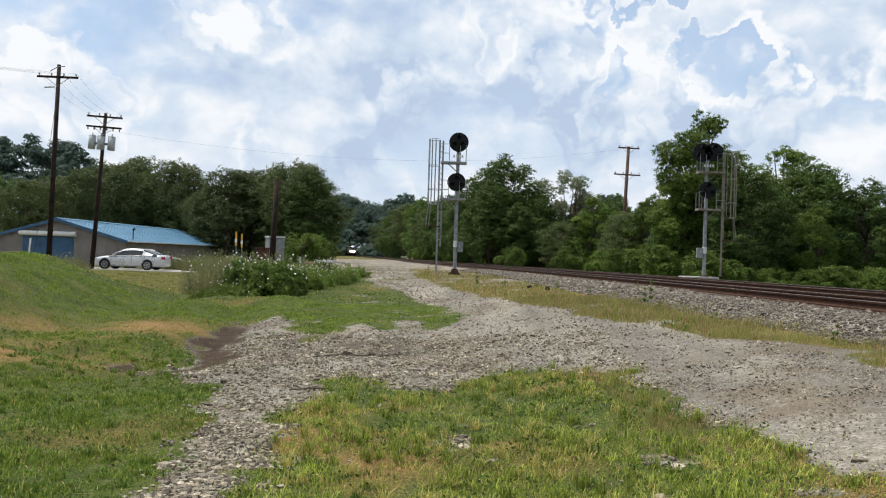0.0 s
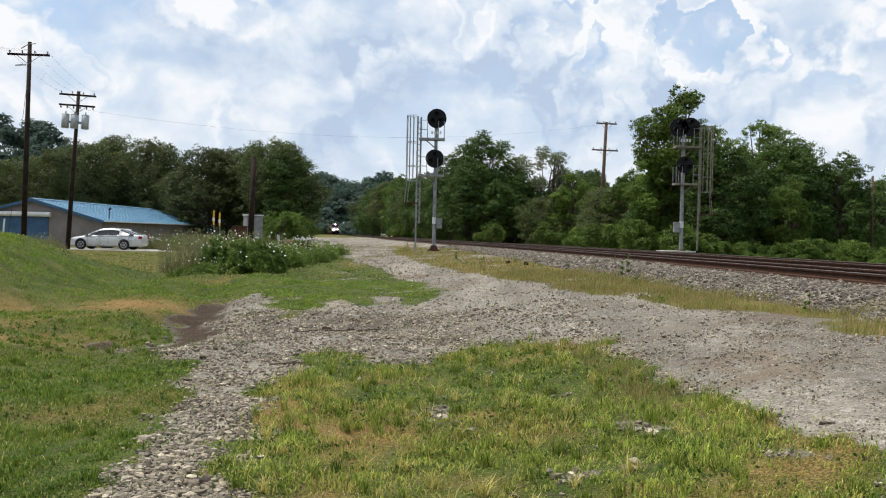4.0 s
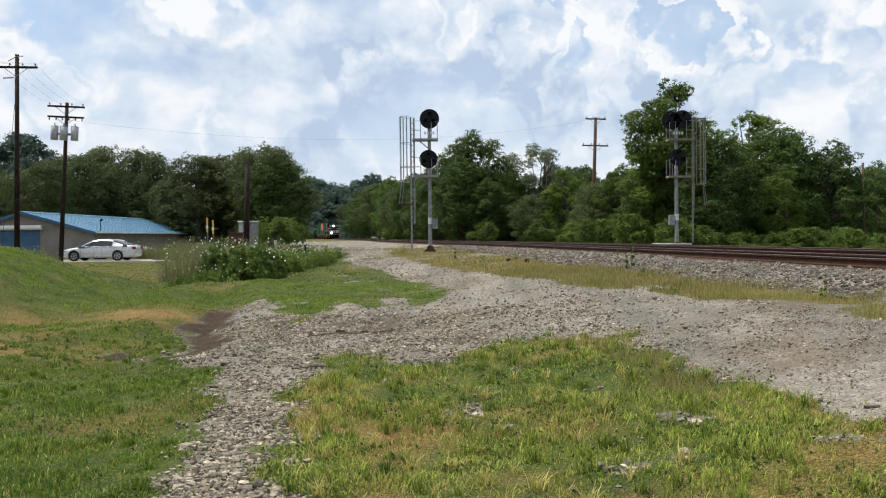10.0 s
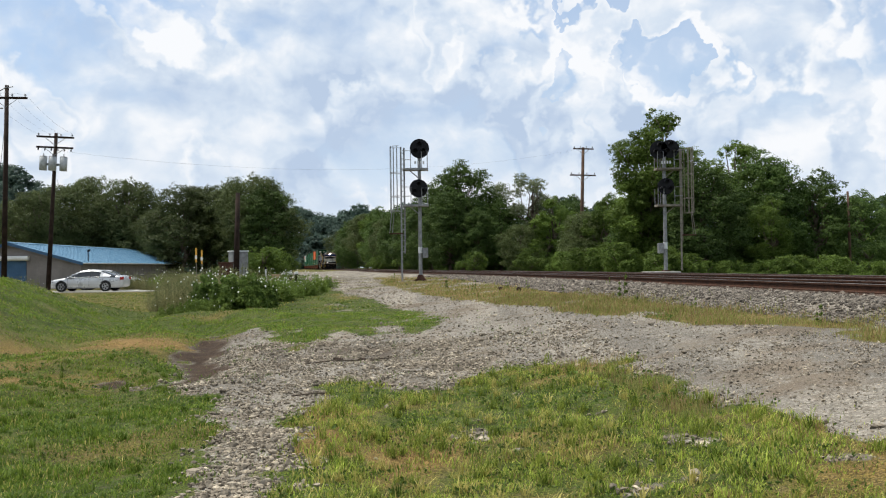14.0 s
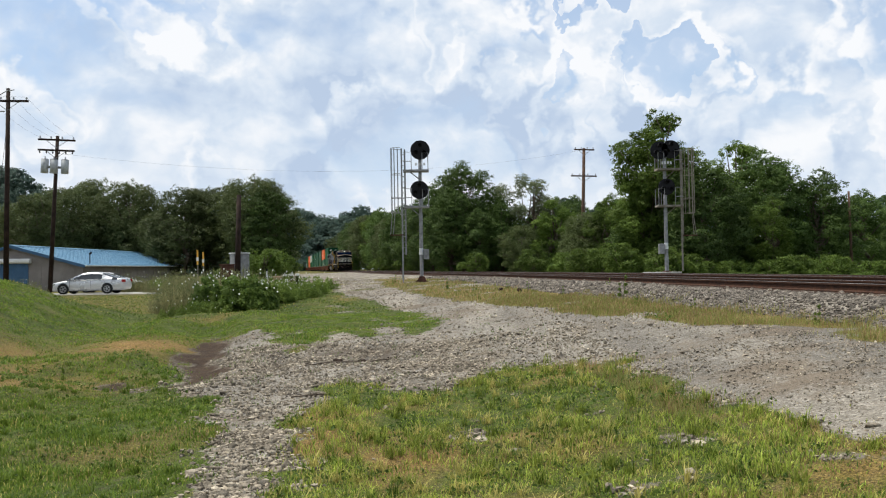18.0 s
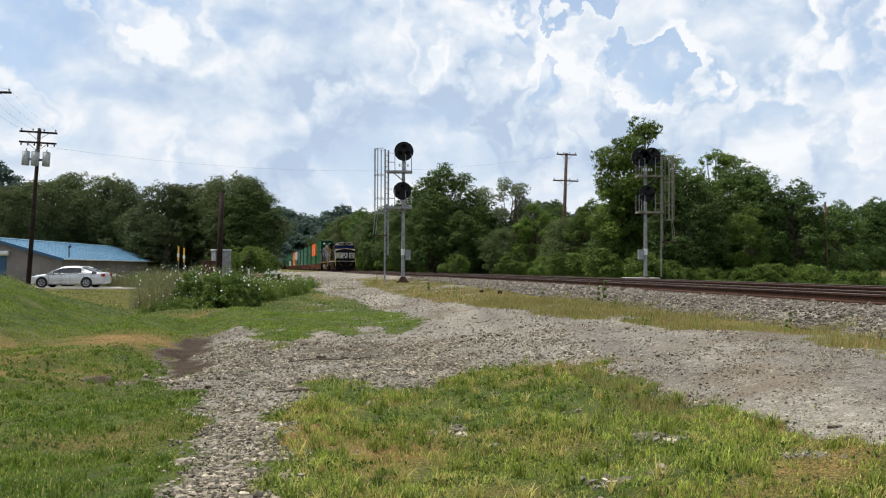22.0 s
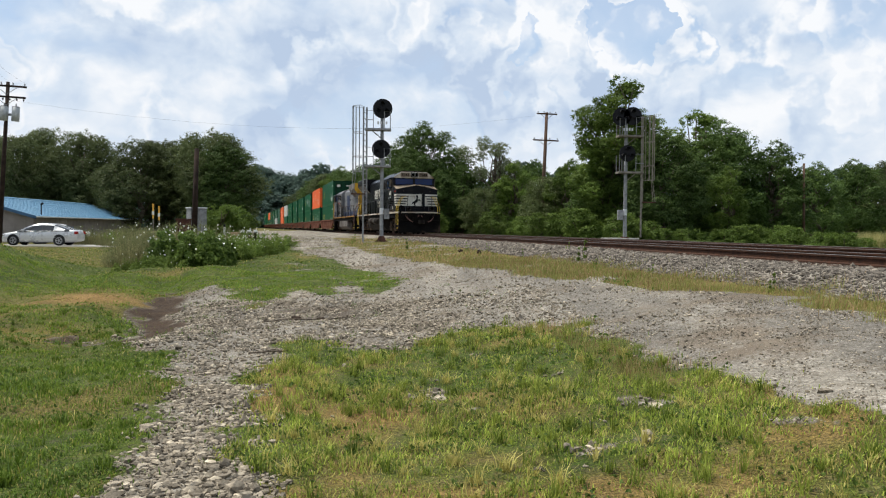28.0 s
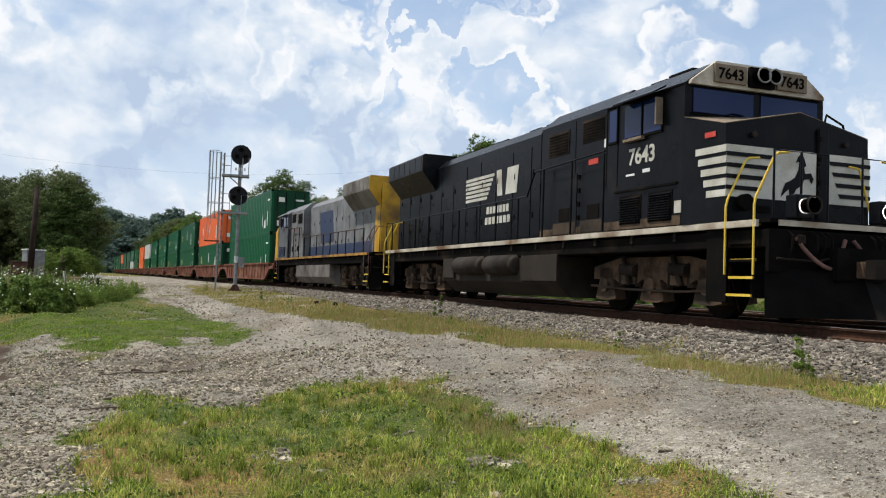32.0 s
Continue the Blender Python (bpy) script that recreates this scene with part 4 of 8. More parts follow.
POLEW = material("creosoted_pole", [(0.014, 0.0085, 0.007), (0.038, 0.024, 0.018)], 3, 0.9, 0, 0.5, 30, spec=0.15)
PALE_POLE = material("weathered_pole", [(0.06, 0.036, 0.026), (0.12, 0.075, 0.052)], 3, 0.9, 0, 0.5, 30, spec=0.15)
WIRE = material("dark_wire", [(0.02, 0.02, 0.02), (0.04, 0.04, 0.04)], 2, 0.7, bump=0)
CAN = material("transformer_grey", [(0.32, 0.34, 0.35), (0.45, 0.47, 0.48)], 4, 0.5, stain=(0.22, 0.2, 0.18))
BLUE_ROOF = material("blue_metal_roof", [(0.10, 0.225, 0.33), (0.15, 0.29, 0.41)], 0.8, 0.45, 0.1, 0.1, 30, spec=0.4)
BLUE_DOOR = material("blue_door_paint", [(0.035, 0.085, 0.16), (0.055, 0.12, 0.21)], 1.2, 0.6, spec=0.25)
SIDING = material("tan_metal_siding", [(0.175, 0.155, 0.142), (0.24, 0.215, 0.198)], 0.9, 0.7, spec=0.2, stain=(0.14, 0.11, 0.09), stain_at=(0.58, 0.8))
TRIM = material("white_trim", [(0.58, 0.57, 0.54), (0.72, 0.71, 0.68)], 2, 0.55)
SILVER = material("silver_car_paint", [(0.50, 0.505, 0.51), (0.58, 0.585, 0.59)], 1.2, 0.28, 0.35, 0.0, 200, spec=0.6)
DARK_CAR = material("dark_car_paint", [(0.02, 0.022, 0.025), (0.035, 0.037, 0.04)], 1.2, 0.25, 0.2, 0.0, 200, spec=0.5)
TYRE = material("tyre_rubber", [(0.012, 0.012, 0.012), (0.03, 0.03, 0.03)], 9, 0.9, 0, 0.3, 60, spec=0.1)
ALLOY = material("alloy_wheel", [(0.25, 0.25, 0.26), (0.4, 0.4, 0.41)], 6, 0.4, 0.7)
CAR_GLASS = glass("car_glass", (0.01, 0.012, 0.014))
LAMP_RED = material("tail_lamp_red", [(0.30, 0.02, 0.02), (0.4, 0.03, 0.03)], 4, 0.2, bump=0)
RUST_BOX = material("rusty_box", [(0.05, 0.025, 0.02), (0.11, 0.055, 0.04)], 4, 0.9, spec=0.1)
SIGN_ORANGE = material("orange_sign", [(0.68, 0.36, 0.06), (0.78, 0.46, 0.09)], 4, 0.6)
SIGN_WHITE = material("white_post_paint", [(0.6, 0.6, 0.58), (0.75, 0.75, 0.72)], 4, 0.6)


def cage_hoop(r, x, y, z, a0, a1, n=10):
    return [(x + r * math.cos(a0 + (a1 - a0) * i / n), y + r * math.sin(a0 + (a1 - a0) * i / n), z) for i in range(n + 1)]


OLD_STEEL = material("weathered_tan_steel", [(0.14, 0.125, 0.105), (0.27, 0.245, 0.205)], 5, 0.8, 0.1, 0.2, 60, spec=0.1)
LENS_DARK = material("dark_lens", [(0.004, 0.004, 0.005), (0.008, 0.008, 0.009)], 8, 0.5, spec=0.1, bump=0)


def signal_mast(x, y, flip, label, heads, platforms, top, ladder_foot):
    """A trackside signal: mast on a footing, two platforms, a caged ladder, round heads."""
    b = gz(x, y)
    steel = GALV if flip > 0 else OLD_STEEL
    e = empty("railway_signal", Matrix.Translation((x, y, b)), label, "railway signal", "trackside signals")
    m = part("mast", rod(B(), (0, 0, 0.25), (0, 0, top), 0.105, 0.09, 14), GALV, e, "grey steel mast")
    part("paint_band", rod(B(), (0, 0, 1.5), (0, 0, 1.85), 0.112, sides=14), SIGNAL_WHITE, m, "flaking white paint")
    part("mast_base", prism(B(), [(-0.40, 0), (0.40, 0), (0.22, 0.12), (0.14, 0.32), (-0.14, 0.32), (-0.22, 0.12)], "y", -0.3, 0.3), RUST_BOX, e, "dark flared mast base")
    part("junction_box", box(B(), 0.12 * flip if flip > 0 else -0.42, -0.12, 1.25, 0.42 if flip > 0 else -0.12, 0.10, 1.8, 0.015), GALV, e, "grey junction box")
    lx = -0.92 * flip
    lad = part("ladder", box(B(), lx - 0.13, -0.19, ladder_foot, lx - 0.04, -0.16, top - 0.05), steel, e, "grey steel ladder")
    part("stile", box(B(), lx + 0.04, 0.16, ladder_foot + 1.6, lx + 0.13, 0.19, top - 0.05), steel, lad)
    z = ladder_foot + 1.7
    while z < top - 0.1:
        part("rung", rod(B(), (lx - 0.09, -0.18, z), (lx + 0.09, 0.18, z), 0.018, sides=6), steel, lad)
        z += 0.3
    # cage of hoops and bars round the ladder
    out = math.pi if flip > 0 else 0.0
    cage_low = top - 3.55
    cage = part("cage", tube(B(), cage_hoop(0.40, lx - 0.28 * flip, 0, top - 0.02, out - 1.9, out + 1.9), 0.016), steel, e, "grey ladder cage")
    for zz in (top - 1.45, top - 2.75, cage_low):
        part("hoop", tube(B(), cage_hoop(0.40, lx - 0.28 * flip, 0, zz, out - 1.9, out + 1.9), 0.016), steel, cage)
    for a in (-1.5, -1.0, -0.5, 0.0, 0.5, 1.0, 1.5):
        c, s_ = lx - 0.28 * flip + 0.40 * math.cos(out + a), 0.40 * math.sin(out + a)
        part("bar", rod(B(), (c, s_, cage_low), (c, s_, top - 0.02), 0.018, sides=6), steel, cage)
    for a in (-1.0, 0.6):
        c, s_ = lx - 0.28 * flip + 0.40 * math.cos(out + a), 0.40 * math.sin(out + a)
        part("drop_bar", rod(B(), (c, s_, cage_low), (c - 0.12 * flip, s_ * 1.3, cage_low - 1.2), 0.018, sides=6), GALV if flip > 0 else OLD_STEEL, cage)
    part("ladder_gate", box(B(), min(lx, lx - 0.75 * flip), -0.25, cage_low - 1.25, max(lx, lx - 0.75 * flip), 0.25, cage_low - 1.2), RUST_BOX, cage, "rusty ladder gate")
    for z in platforms:
        x0, x1 = sorted((lx, 0.48 * flip))
        p = part("platform", box(B(), x0, -0.35, z - 0.05, x1, 0.35, z + 0.05), steel, e, "steel grating platform")
        rail = [(0.44 * flip, -0.33, z), (0.44 * flip, -0.33, z + 0.95), (0.12 * flip, -0.33, z + 0.95), (0.12 * flip, -0.33, z)]
        part("platform_rail", tube(B(), rail, 0.02), GALV, p)
        part("platform_rail", tube(B(), [(v[0], 0.33, v[2]) for v in rail], 0.02), GALV, p)
        part("platform_rail", tube(B(), [(lx + 0.45 * flip, -0.33, z), (lx + 0.45 * flip, -0.33, z + 1.0), (lx, -0.33, z + 1.0)], 0.02), GALV, p)
        part("platform_rail", tube(B(), [(lx, -0.33, z + 0.5), (lx + 0.45 * flip, -0.33, z + 0.5)], 0.02), GALV, p)
        part("bracket", rod(B(), (0, 0, z - 0.5), (lx * 0.6, 0, z - 0.04), 0.03), steel, p)
    for hx, hz, r, turn in heads:
        head = part("signal_head", rod(rod(B(), (hx, -0.16, hz), (hx, -0.12, hz), r, sides=32), (hx, -0.12, hz), (hx, 0.16, hz), r * 0.55, sides=20), SIGNAL_BLACK, e, "round black signal head")
        for k in range(3):
            a = math.pi / 2 + k * 2 * math.pi / 3
            cx, cz = hx + 0.25 * math.cos(a), hz + 0.25 * math.sin(a)
            hood = B()
            for q in range(10):
                a0, a1 = math.pi * 1.15 * q / 10 - 0.24, math.pi * 1.15 * (q + 1) / 10 - 0.24
                pts = [(cx + 0.125 * math.cos(a0), -0.17, cz + 0.125 * math.sin(a0)), (cx + 0.125 * math.cos(a1), -0.17, cz + 0.125 * math.sin(a1)), (cx + 0.125 * math.cos(a1), -0.42, cz + 0.125 * math.sin(a1)), (cx + 0.125 * math.cos(a0), -0.42, cz + 0.125 * math.sin(a0))]
                hood.faces.new([hood.verts.new(p) for p in pts])
            bmesh.ops.remove_doubles(hood, verts=hood.verts[:], dist=0.001)
            g = bmesh.ops.solidify(hood, geom=hood.faces[:], thickness=0.008)
            part("hood", hood, SIGNAL_BLACK, head)
            part("lens", rod(B(), (cx, -0.185, cz), (cx, -0.165, cz), 0.10, sides=16), LENS_DARK, head, "dark unlit lens")
    pz = platforms[0] + 0.22
    for k in range(4):
        part("number_bar", box(B(), -0.26 + 0.15 * k, -0.38, pz + 0.04, -0.17 + 0.15 * k, -0.365, pz + 0.19), SIGNAL_WHITE, e, "small white plate")
    return e


b0 = gz(0, 47)
signal_mast(-0.11, 47.0, 1, "two-headed railway signal mast with caged ladder on the ballast edge", [(0.02, 8.15 - b0, 0.53, 0), (-0.05, 5.97 - b0, 0.50, 0)], (7.02 - b0, 5.04 - b0), 8.3 - b0, -0.1)
signal_mast(13.3, 46.7, -1, "railway signal with caged ladder before the dark trees", [(0.32, 7.95 - gz(13.3, 46.7), 0.5, 0), (-0.30, 7.9 - gz(13.3, 46.7), 0.5, 0), (0.05, 5.9 - gz(13.3, 46.7), 0.45, 0)], (6.85 - gz(13.3, 46.7), 4.85 - gz(13.3, 46.7)), 8.0 - gz(13.3, 46.7), 0.3)
tagged(part("concrete_slab", box(B(), 12.1, 45.9, 0.9, 13.9, 47.3, 1.25, 0.04), CONCRETE), "pale concrete footing slab beside the far track", "slab")


def crossarm(pole, z, half, n, mat=None, x=0.0, up=True):
    arm = part("crossarm", box(B(), x - half, -0.17, z - 0.06, x + half, -0.05, z + 0.06, 0.01), mat or POLEW, pole, "wooden crossarm")
    for k in range(n):
        xx = x - half + 0.12 + (2 * half - 0.24) * k / (n - 1)
        s = 1 if up else -1
        bm = rod(B(), (xx, -0.11, z + s * 0.06), (xx, -0.11, z + s * 0.20), 0.025, sides=8)
        rod(bm, (xx, -0.11, z + s * 0.12), (xx, -0.11, z + s * 0.17), 0.06, 0.045, 10)
        rod(bm, (xx, -0.11, z + s * 0.19), (xx, -0.11, z + s * 0.23), 0.05, 0.03, 10)
        part("insulator", bm, GALV if up else SIGNAL_BLACK, arm)
    for s in (-1, 1):
        part("brace", rod(B(), (x + s * half * 0.55, -0.12, z - 0.05), (x, -0.14, z - 0.55), 0.018, sides=6), GALV, arm)


def utility_pole(x, y, top, lean, label, mat=None, r=0.16):
    """A tapered pole that leans by some metres at its top."""
    b = gz(x, y) - 0.3
    e = empty("utility_pole", Matrix.Translation((x, y, 0)) @ Matrix.Rotation(math.atan2(lean, top), 4, "Y"), label, "utility pole", "utility poles")
    part("shaft", rod(B(), (0, 0, b), (0, 0, top), r, r * 0.68, 12), mat or POLEW, e, "tapered wooden pole", True)
    return e


p1 = utility_pole(px(50, 50), 50, 12.5, 0.23, "tall dark brown utility pole with a crossarm on the lawn")
crossarm(p1, 11.75, 1.22, 4)
part("top_bracket", tube(B(), [(-0.45, -0.1, 12.1), (0, -0.12, 12.35), (0.4, -0.1, 12.4)], 0.03), GALV, p1)
part("side_insulator", rod(B(), (-0.75, -0.1, 11.12), (-0.15, -0.1, 11.16), 0.04), GALV, p1)
part("guy_wire", rod(B(), (-0.1, 0, 10.0), (-0.7, -0.5, 0.5), 0.012, sides=5), WIRE, p1)
part("guy_marker", rod(B(), (-0.95, -0.6, 0.35), (-0.86, -0.55, 2.2), 0.05, sides=8), SIGN_WHITE, p1, "white plastic guy marker")
p2 = utility_pole(px(126, 58), 58, 11.0, 0.62, "leaning brown utility pole carrying three grey transformers")
crossarm(p2, 10.72, 1.23, 4)
crossarm(p2, 10.02, 1.21, 6, up=False)
for xx in (-0.62, -0.02, 0.72):
    can = part("transformer", rod(B(), (xx, -0.32, 8.45), (xx, -0.32, 9.35), 0.24, sides=18), CAN, p2, "grey transformer can", True)
    part("bushing", rod(rod(B(), (xx, -0.32, 9.35), (xx, -0.32, 9.58), 0.05, 0.03, 8), (xx, -0.32, 9.35), (xx, -0.32, 9.40), 0.25, 0.20, 18), GALV, can)
part("hanger", box(B(), -0.7, -0.15, 8.8, 0.8, -0.08, 8.95), GALV, p2)
p3 = utility_pole(px(1060, 79), 79, 12.55, 0.42, "weathered brown utility pole with two crossarms among trees", PALE_POLE, 0.2)
crossarm(p3, 12.4, 0.95, 4, PALE_POLE)
crossarm(p3, 9.95, 1.2, 4, PALE_POLE)
utility_pole(px(1541, 60), 60, 6.6, -0.1, "plain pale wooden pole standing in bushes", PALE_POLE, 0.11)
p5 = utility_pole(px(450, 45.8), 45.8, 5.75, 0.16, "short dark wooden pole stub beside a metal cabinet", POLEW, 0.17)


def wire(a, b, sag, name="overhead_wire"):
    a, b = Vector(a), Vector(b)
    pts = []
    for i in range(13):
        f = i / 12
        p = a.lerp(b, f)
        p.z -= sag * 4 * f * (1 - f)
        pts.append(p)
    tagged(part(name, tube(B(), pts, 0.004, 5), WIRE), "thin dark overhead wire between poles", "wire", "overhead wires")


x1, x2 = px(50, 50) + 0.23, px(126, 58) + 0.62
for dx, z in ((-1.1, 11.95), (-0.35, 11.95), (0.35, 11.95), (1.1, 11.95)):
    wire((x1 + dx, 49.9, z), (x2 + dx, 57.9, 10.9), 0.25)
    wire((x1 + dx, 49.9, z), (x1 - 40 + dx, 16, z + 0.5), 1.0)
for dx in (0.0,):
    wire((x2 + dx, 57.9, 9.8), (px(1060, 79) + 0.4 + dx, 79, 9.9 if dx else 12.4), 1.6)
wire((x2, 57.9, 8.2), (-28.6, 72.5, 3.3), 0.5)
wire((x1, 50, 7.5), (x1 - 30, 40, 7.0), 0.6)


def shed():
    """A long low metal building: gable wall with a wide door, blue seamed roof."""
    x0, x1, y0, y1, eave, ridge = -38.9, -27.6, 70.0, 100.0, 2.42, 4.02
    xr, g = (x0 + x1) / 2, gz(-33, 75) - 0.2
    e = empty("metal_shed", Matrix(), "long tan metal shed with a blue roof and door", "building")
    part("gable_wall", prism(B(), [(x0, g), (x1, g), (x1, eave), (xr, ridge - 0.03), (x0, eave)], "y", y0, y0 + 0.15), SIDING, e, "tan metal gable wall")
    part("gable_wall", prism(B(), [(x0, g), (x1, g), (x1, eave), (xr, ridge - 0.03), (x0, eave)], "y", y1 - 0.15, y1), SIDING, e, "tan metal gable wall")
    for x in (x0, x1 - 0.15):
        w = part("side_wall", box(B(), x, y0 + 0.15, g, x + 0.15, y1 - 0.15, eave), SIDING, e, "tan metal side wall")
        for k in range(36):
            y = y0 + 0.4 + k * 0.82
            part("siding_rib", box(B(), x - 0.02, y, g, x + 0.17, y + 0.05, eave - 0.02), SIDING, w)
    for k in range(13):
        x = x0 + 0.2 + k * 0.86
        if x < -36.4 or x > -31.8:
            part("siding_rib", box(B(), x, y0 - 0.02, g, x + 0.05, y0, eave + 0.02), SIDING, e)
    for s in (-1, 1):
        xe = xr + s * ((x1 - x0) / 2 + 0.3)
        ze = eave - 0.09
        roof = part("roof_slope", prism(B(), [(xr, ridge), (xe, ze), (xe, ze + 0.06), (xr, ridge + 0.06)], "y", y0 - 0.35, y1 + 0.35), BLUE_ROOF, e, "blue metal roof slope")
        for k in range(33):
            y = y0 - 0.3 + k * 0.94
            part("seam", prism(B(), [(xr, ridge + 0.06), (xe, ze + 0.06), (xe, ze + 0.10), (xr, ridge + 0.10)], "y", y, y + 0.035), BLUE_ROOF, roof)
        part("fascia", prism(B(), [(xr, ridge - 0.16), (xe, ze - 0.16), (xe, ze + 0.07), (xr, ridge + 0.07)], "y", y0 - 0.39, y0 - 0.355), BLUE_DOOR, e, "dark blue barge board")
        part("gutter", box(B(), min(xe, xe + s * 0.10), y0 - 0.3, ze - 0.04, max(xe, xe + s * 0.10), y1 + 0.3, ze + 0.05), TRIM, e)
    part("ridge_cap", prism(B(), [(xr - 0.25, ridge + 0.05), (xr, ridge + 0.13), (xr + 0.25, ridge + 0.05)], "y", y0 - 0.36, y1 + 0.36), BLUE_ROOF, e)
    d = part("overhead_door", box(B(), -36.2, y0 - 0.05, g, -31.95, y0 - 0.003, 2.55), BLUE_DOOR, e, "wide dark blue overhead door")
    for k in range(5):
        part("door_panel", box(B(), -36.15, y0 - 0.075, g + 0.08 + k * 0.5, -32.0, y0 - 0.052, g + 0.52 + k * 0.5, 0.008), BLUE_DOOR, d)
    part("door_hood", rod(box(B(), -36.4, y0 - 0.25, 2.62, -31.7, y0 - 0.003, 3.0, 0.03), (-36.4, y0 - 0.25, 2.8), (-31.7, y0 - 0.25, 2.8), 0.2, sides=14), TRIM, e, "rolled white awning over the door")
    part("service_mast", rod(rod(B(), (-27.8, 72.0, 1.2), (-27.8, 72.0, 3.35), 0.045), (-27.8, 72.0, 3.35), (-27.65, 71.9, 3.45), 0.09), SIGNAL_BLACK, e, "dark electric service mast")
    part("meter_box", box(B(), -27.6, 71.8, 1.3, -27.44, 72.2, 1.9, 0.02), GALV, e)


shed()


def sedan(m, paint_, label):
    """A four-door saloon, nose towards local -x; wheels rest at z = 0."""
    e = empty("car", m, label, "car", "parked cars")
    ends = np.r_[np.linspace(-2.54, -2.2, 6), np.linspace(-2.05, 2.1, 24), np.linspace(2.2, 2.54, 6)]
    top = np.interp(ends, [-2.54, -2.50, -2.40, -2.1, -1.3, -0.9, 1.6, 2.2, 2.44, 2.51, 2.54], [0.52, 0.64, 0.72, 0.80, 0.93, 0.955, 1.0, 1.03, 1.01, 0.90, 0.76])
    half = np.interp(ends, [-2.54, -2.45, -2.2, -1.8, -1.0, 1.0, 1.9, 2.3, 2.48, 2.54], [0.52, 0.70, 0.84, 0.90, 0.925, 0.925, 0.90, 0.85, 0.76, 0.66])
    low = np.interp(ends, [-2.54, -2.4, -2.1, 2.1, 2.4, 2.54], [0.36, 0.24, 0.21, 0.22, 0.28, 0.40])
    bm = B()
    rings = []
    for x, zt, w, zb in zip(ends, top, half, low):
        side_ = [(0.0, zt + 0.035), (0.5 * w, zt + 0.028), (0.82 * w, zt), (0.95 * w, zt - 0.06), (0.985 * w, zt - 0.16), (w, 0.5 * zt + 0.14), (0.985 * w, 0.40), (0.95 * w, zb), (0.6 * w, zb)]
        ring = side_ + [(-a, b) for a, b in side_[::-1] if a > 0]
        rings.append([bm.verts.new((x, a, b)) for a, b in ring])
    n = len(rings[0])
    for a, b in zip(rings, rings[1:]):
        for i in range(n):
            bm.faces.new((a[i], a[(i + 1) % n], b[(i + 1) % n], b[i]))
    bm.faces.new(rings[0][::-1]), bm.faces.new(rings[-1])
    bmesh.ops.recalc_face_normals(bm, faces=bm.faces)
    body = part("body", bm, paint_, e, "", True)

    def shell(x0, x1, v0, v1, lift, nx=14, nv=10):
        """A patch of the cabin's skin; v runs from one belt line over the roof to the other."""
        g = B()
        rows = []
        for i in range(nx + 1):
            row = []
            for j in range(nv + 1):
                v = v0 + (v1 - v0) * j / nv
                x = x0 + (x1 - x0) * i / nx
                zt = float(np.interp(x, [-1.36, -0.95, -0.45, -0.1, 0.35, 0.8, 1.2, 1.6, 2.05], [0.94, 1.19, 1.39, 1.455, 1.475, 1.45, 1.36, 1.20, 1.02])) + lift
                q = [(-0.885 - lift, 0.94), (-0.80 - lift, 1.06), (-0.62, zt - 0.085), (-0.5, zt - 0.02), (0.0, zt + 0.012), (0.5, zt - 0.02), (0.62, zt - 0.085), (0.80 + lift, 1.06), (0.885 + lift, 0.94)]
                q = [(a, min(b, zt)) for a, b in q]
                t = v * 8
                k = min(int(t), 7)
                f = t - k
                row.append(g.verts.new((x, q[k][0] * (1 - f) + q[k + 1][0] * f, q[k][1] * (1 - f) + q[k + 1][1] * f)))
            rows.append(row)
        for a, b in zip(rows, rows[1:]):
            for j in range(nv):
                g.faces.new((a[j], a[j + 1], b[j + 1], b[j]))
        bmesh.ops.recalc_face_normals(g, faces=g.faces)
        return g

    cabin = part("glasshouse", shell(-1.36, 2.05, 0, 1, 0.0, 26, 24), CAR_GLASS, e, "dark tinted windows", True)
    part("roof", shell(-0.42, 1.02, 0.235, 0.765, 0.012, 12, 14), paint_, e, "", True)
    for s in (-1, 1):
        def at(a, b):
            return (a, b) if s > 0 else (1 - b, 1 - a)
        part("rear_pillar", shell(1.02, 1.72, *at(0.76, 0.985), 0.012, 8, 8), paint_, e, "", True)
        part("front_pillar", shell(-1.34, -0.40, *at(0.735, 0.775), 0.012, 10, 2), paint_, e, "", True)
        part("door_pillar", shell(0.30, 0.36, *at(0.77, 0.99), 0.010, 1, 8), DARK_CAR, cabin)
        part("belt_trim", rod(B(), (-1.15, s * 0.90, 0.955), (1.2, s * 0.905, 0.985), 0.012, sides=6), CHROME_CAR, e)
        part("mirror", box(B(), -0.98, min(s * 0.90, s * 1.06), 0.93, -0.80, max(s * 0.90, s * 1.06), 1.06, 0.03), paint_, e)
        for x in (-0.05, 1.0):
            part("door_handle", box(B(), x, min(s * 0.91, s * 0.95), 0.78, x + 0.17, max(s * 0.91, s * 0.95), 0.81, 0.008), CHROME_CAR, e)
        for x in (-1.12, 0.30, 1.22):
            part("door_seam", box(B(), x, min(s * 0.915, s * 0.93), 0.34, x + 0.014, max(s * 0.915, s * 0.93), 0.90), DARK_CAR, body)
        part("rub_strip", box(B(), -1.1, min(s * 0.92, s * 0.935), 0.50, 1.15, max(s * 0.92, s * 0.935), 0.54, 0.006), paint_, body)
        part("headlamp", box(B(), -2.47, min(s * 0.48, s * 0.84), 0.60, -2.12, max(s * 0.48, s * 0.84), 0.73, 0.04), CHROME_CAR, e, "clear headlamp")
        part("tail_lamp", box(B(), 2.36, min(s * 0.5, s * 0.86), 0.76, 2.53, max(s * 0.5, s * 0.86), 0.95, 0.03), LAMP_RED, e, "red tail lamp")
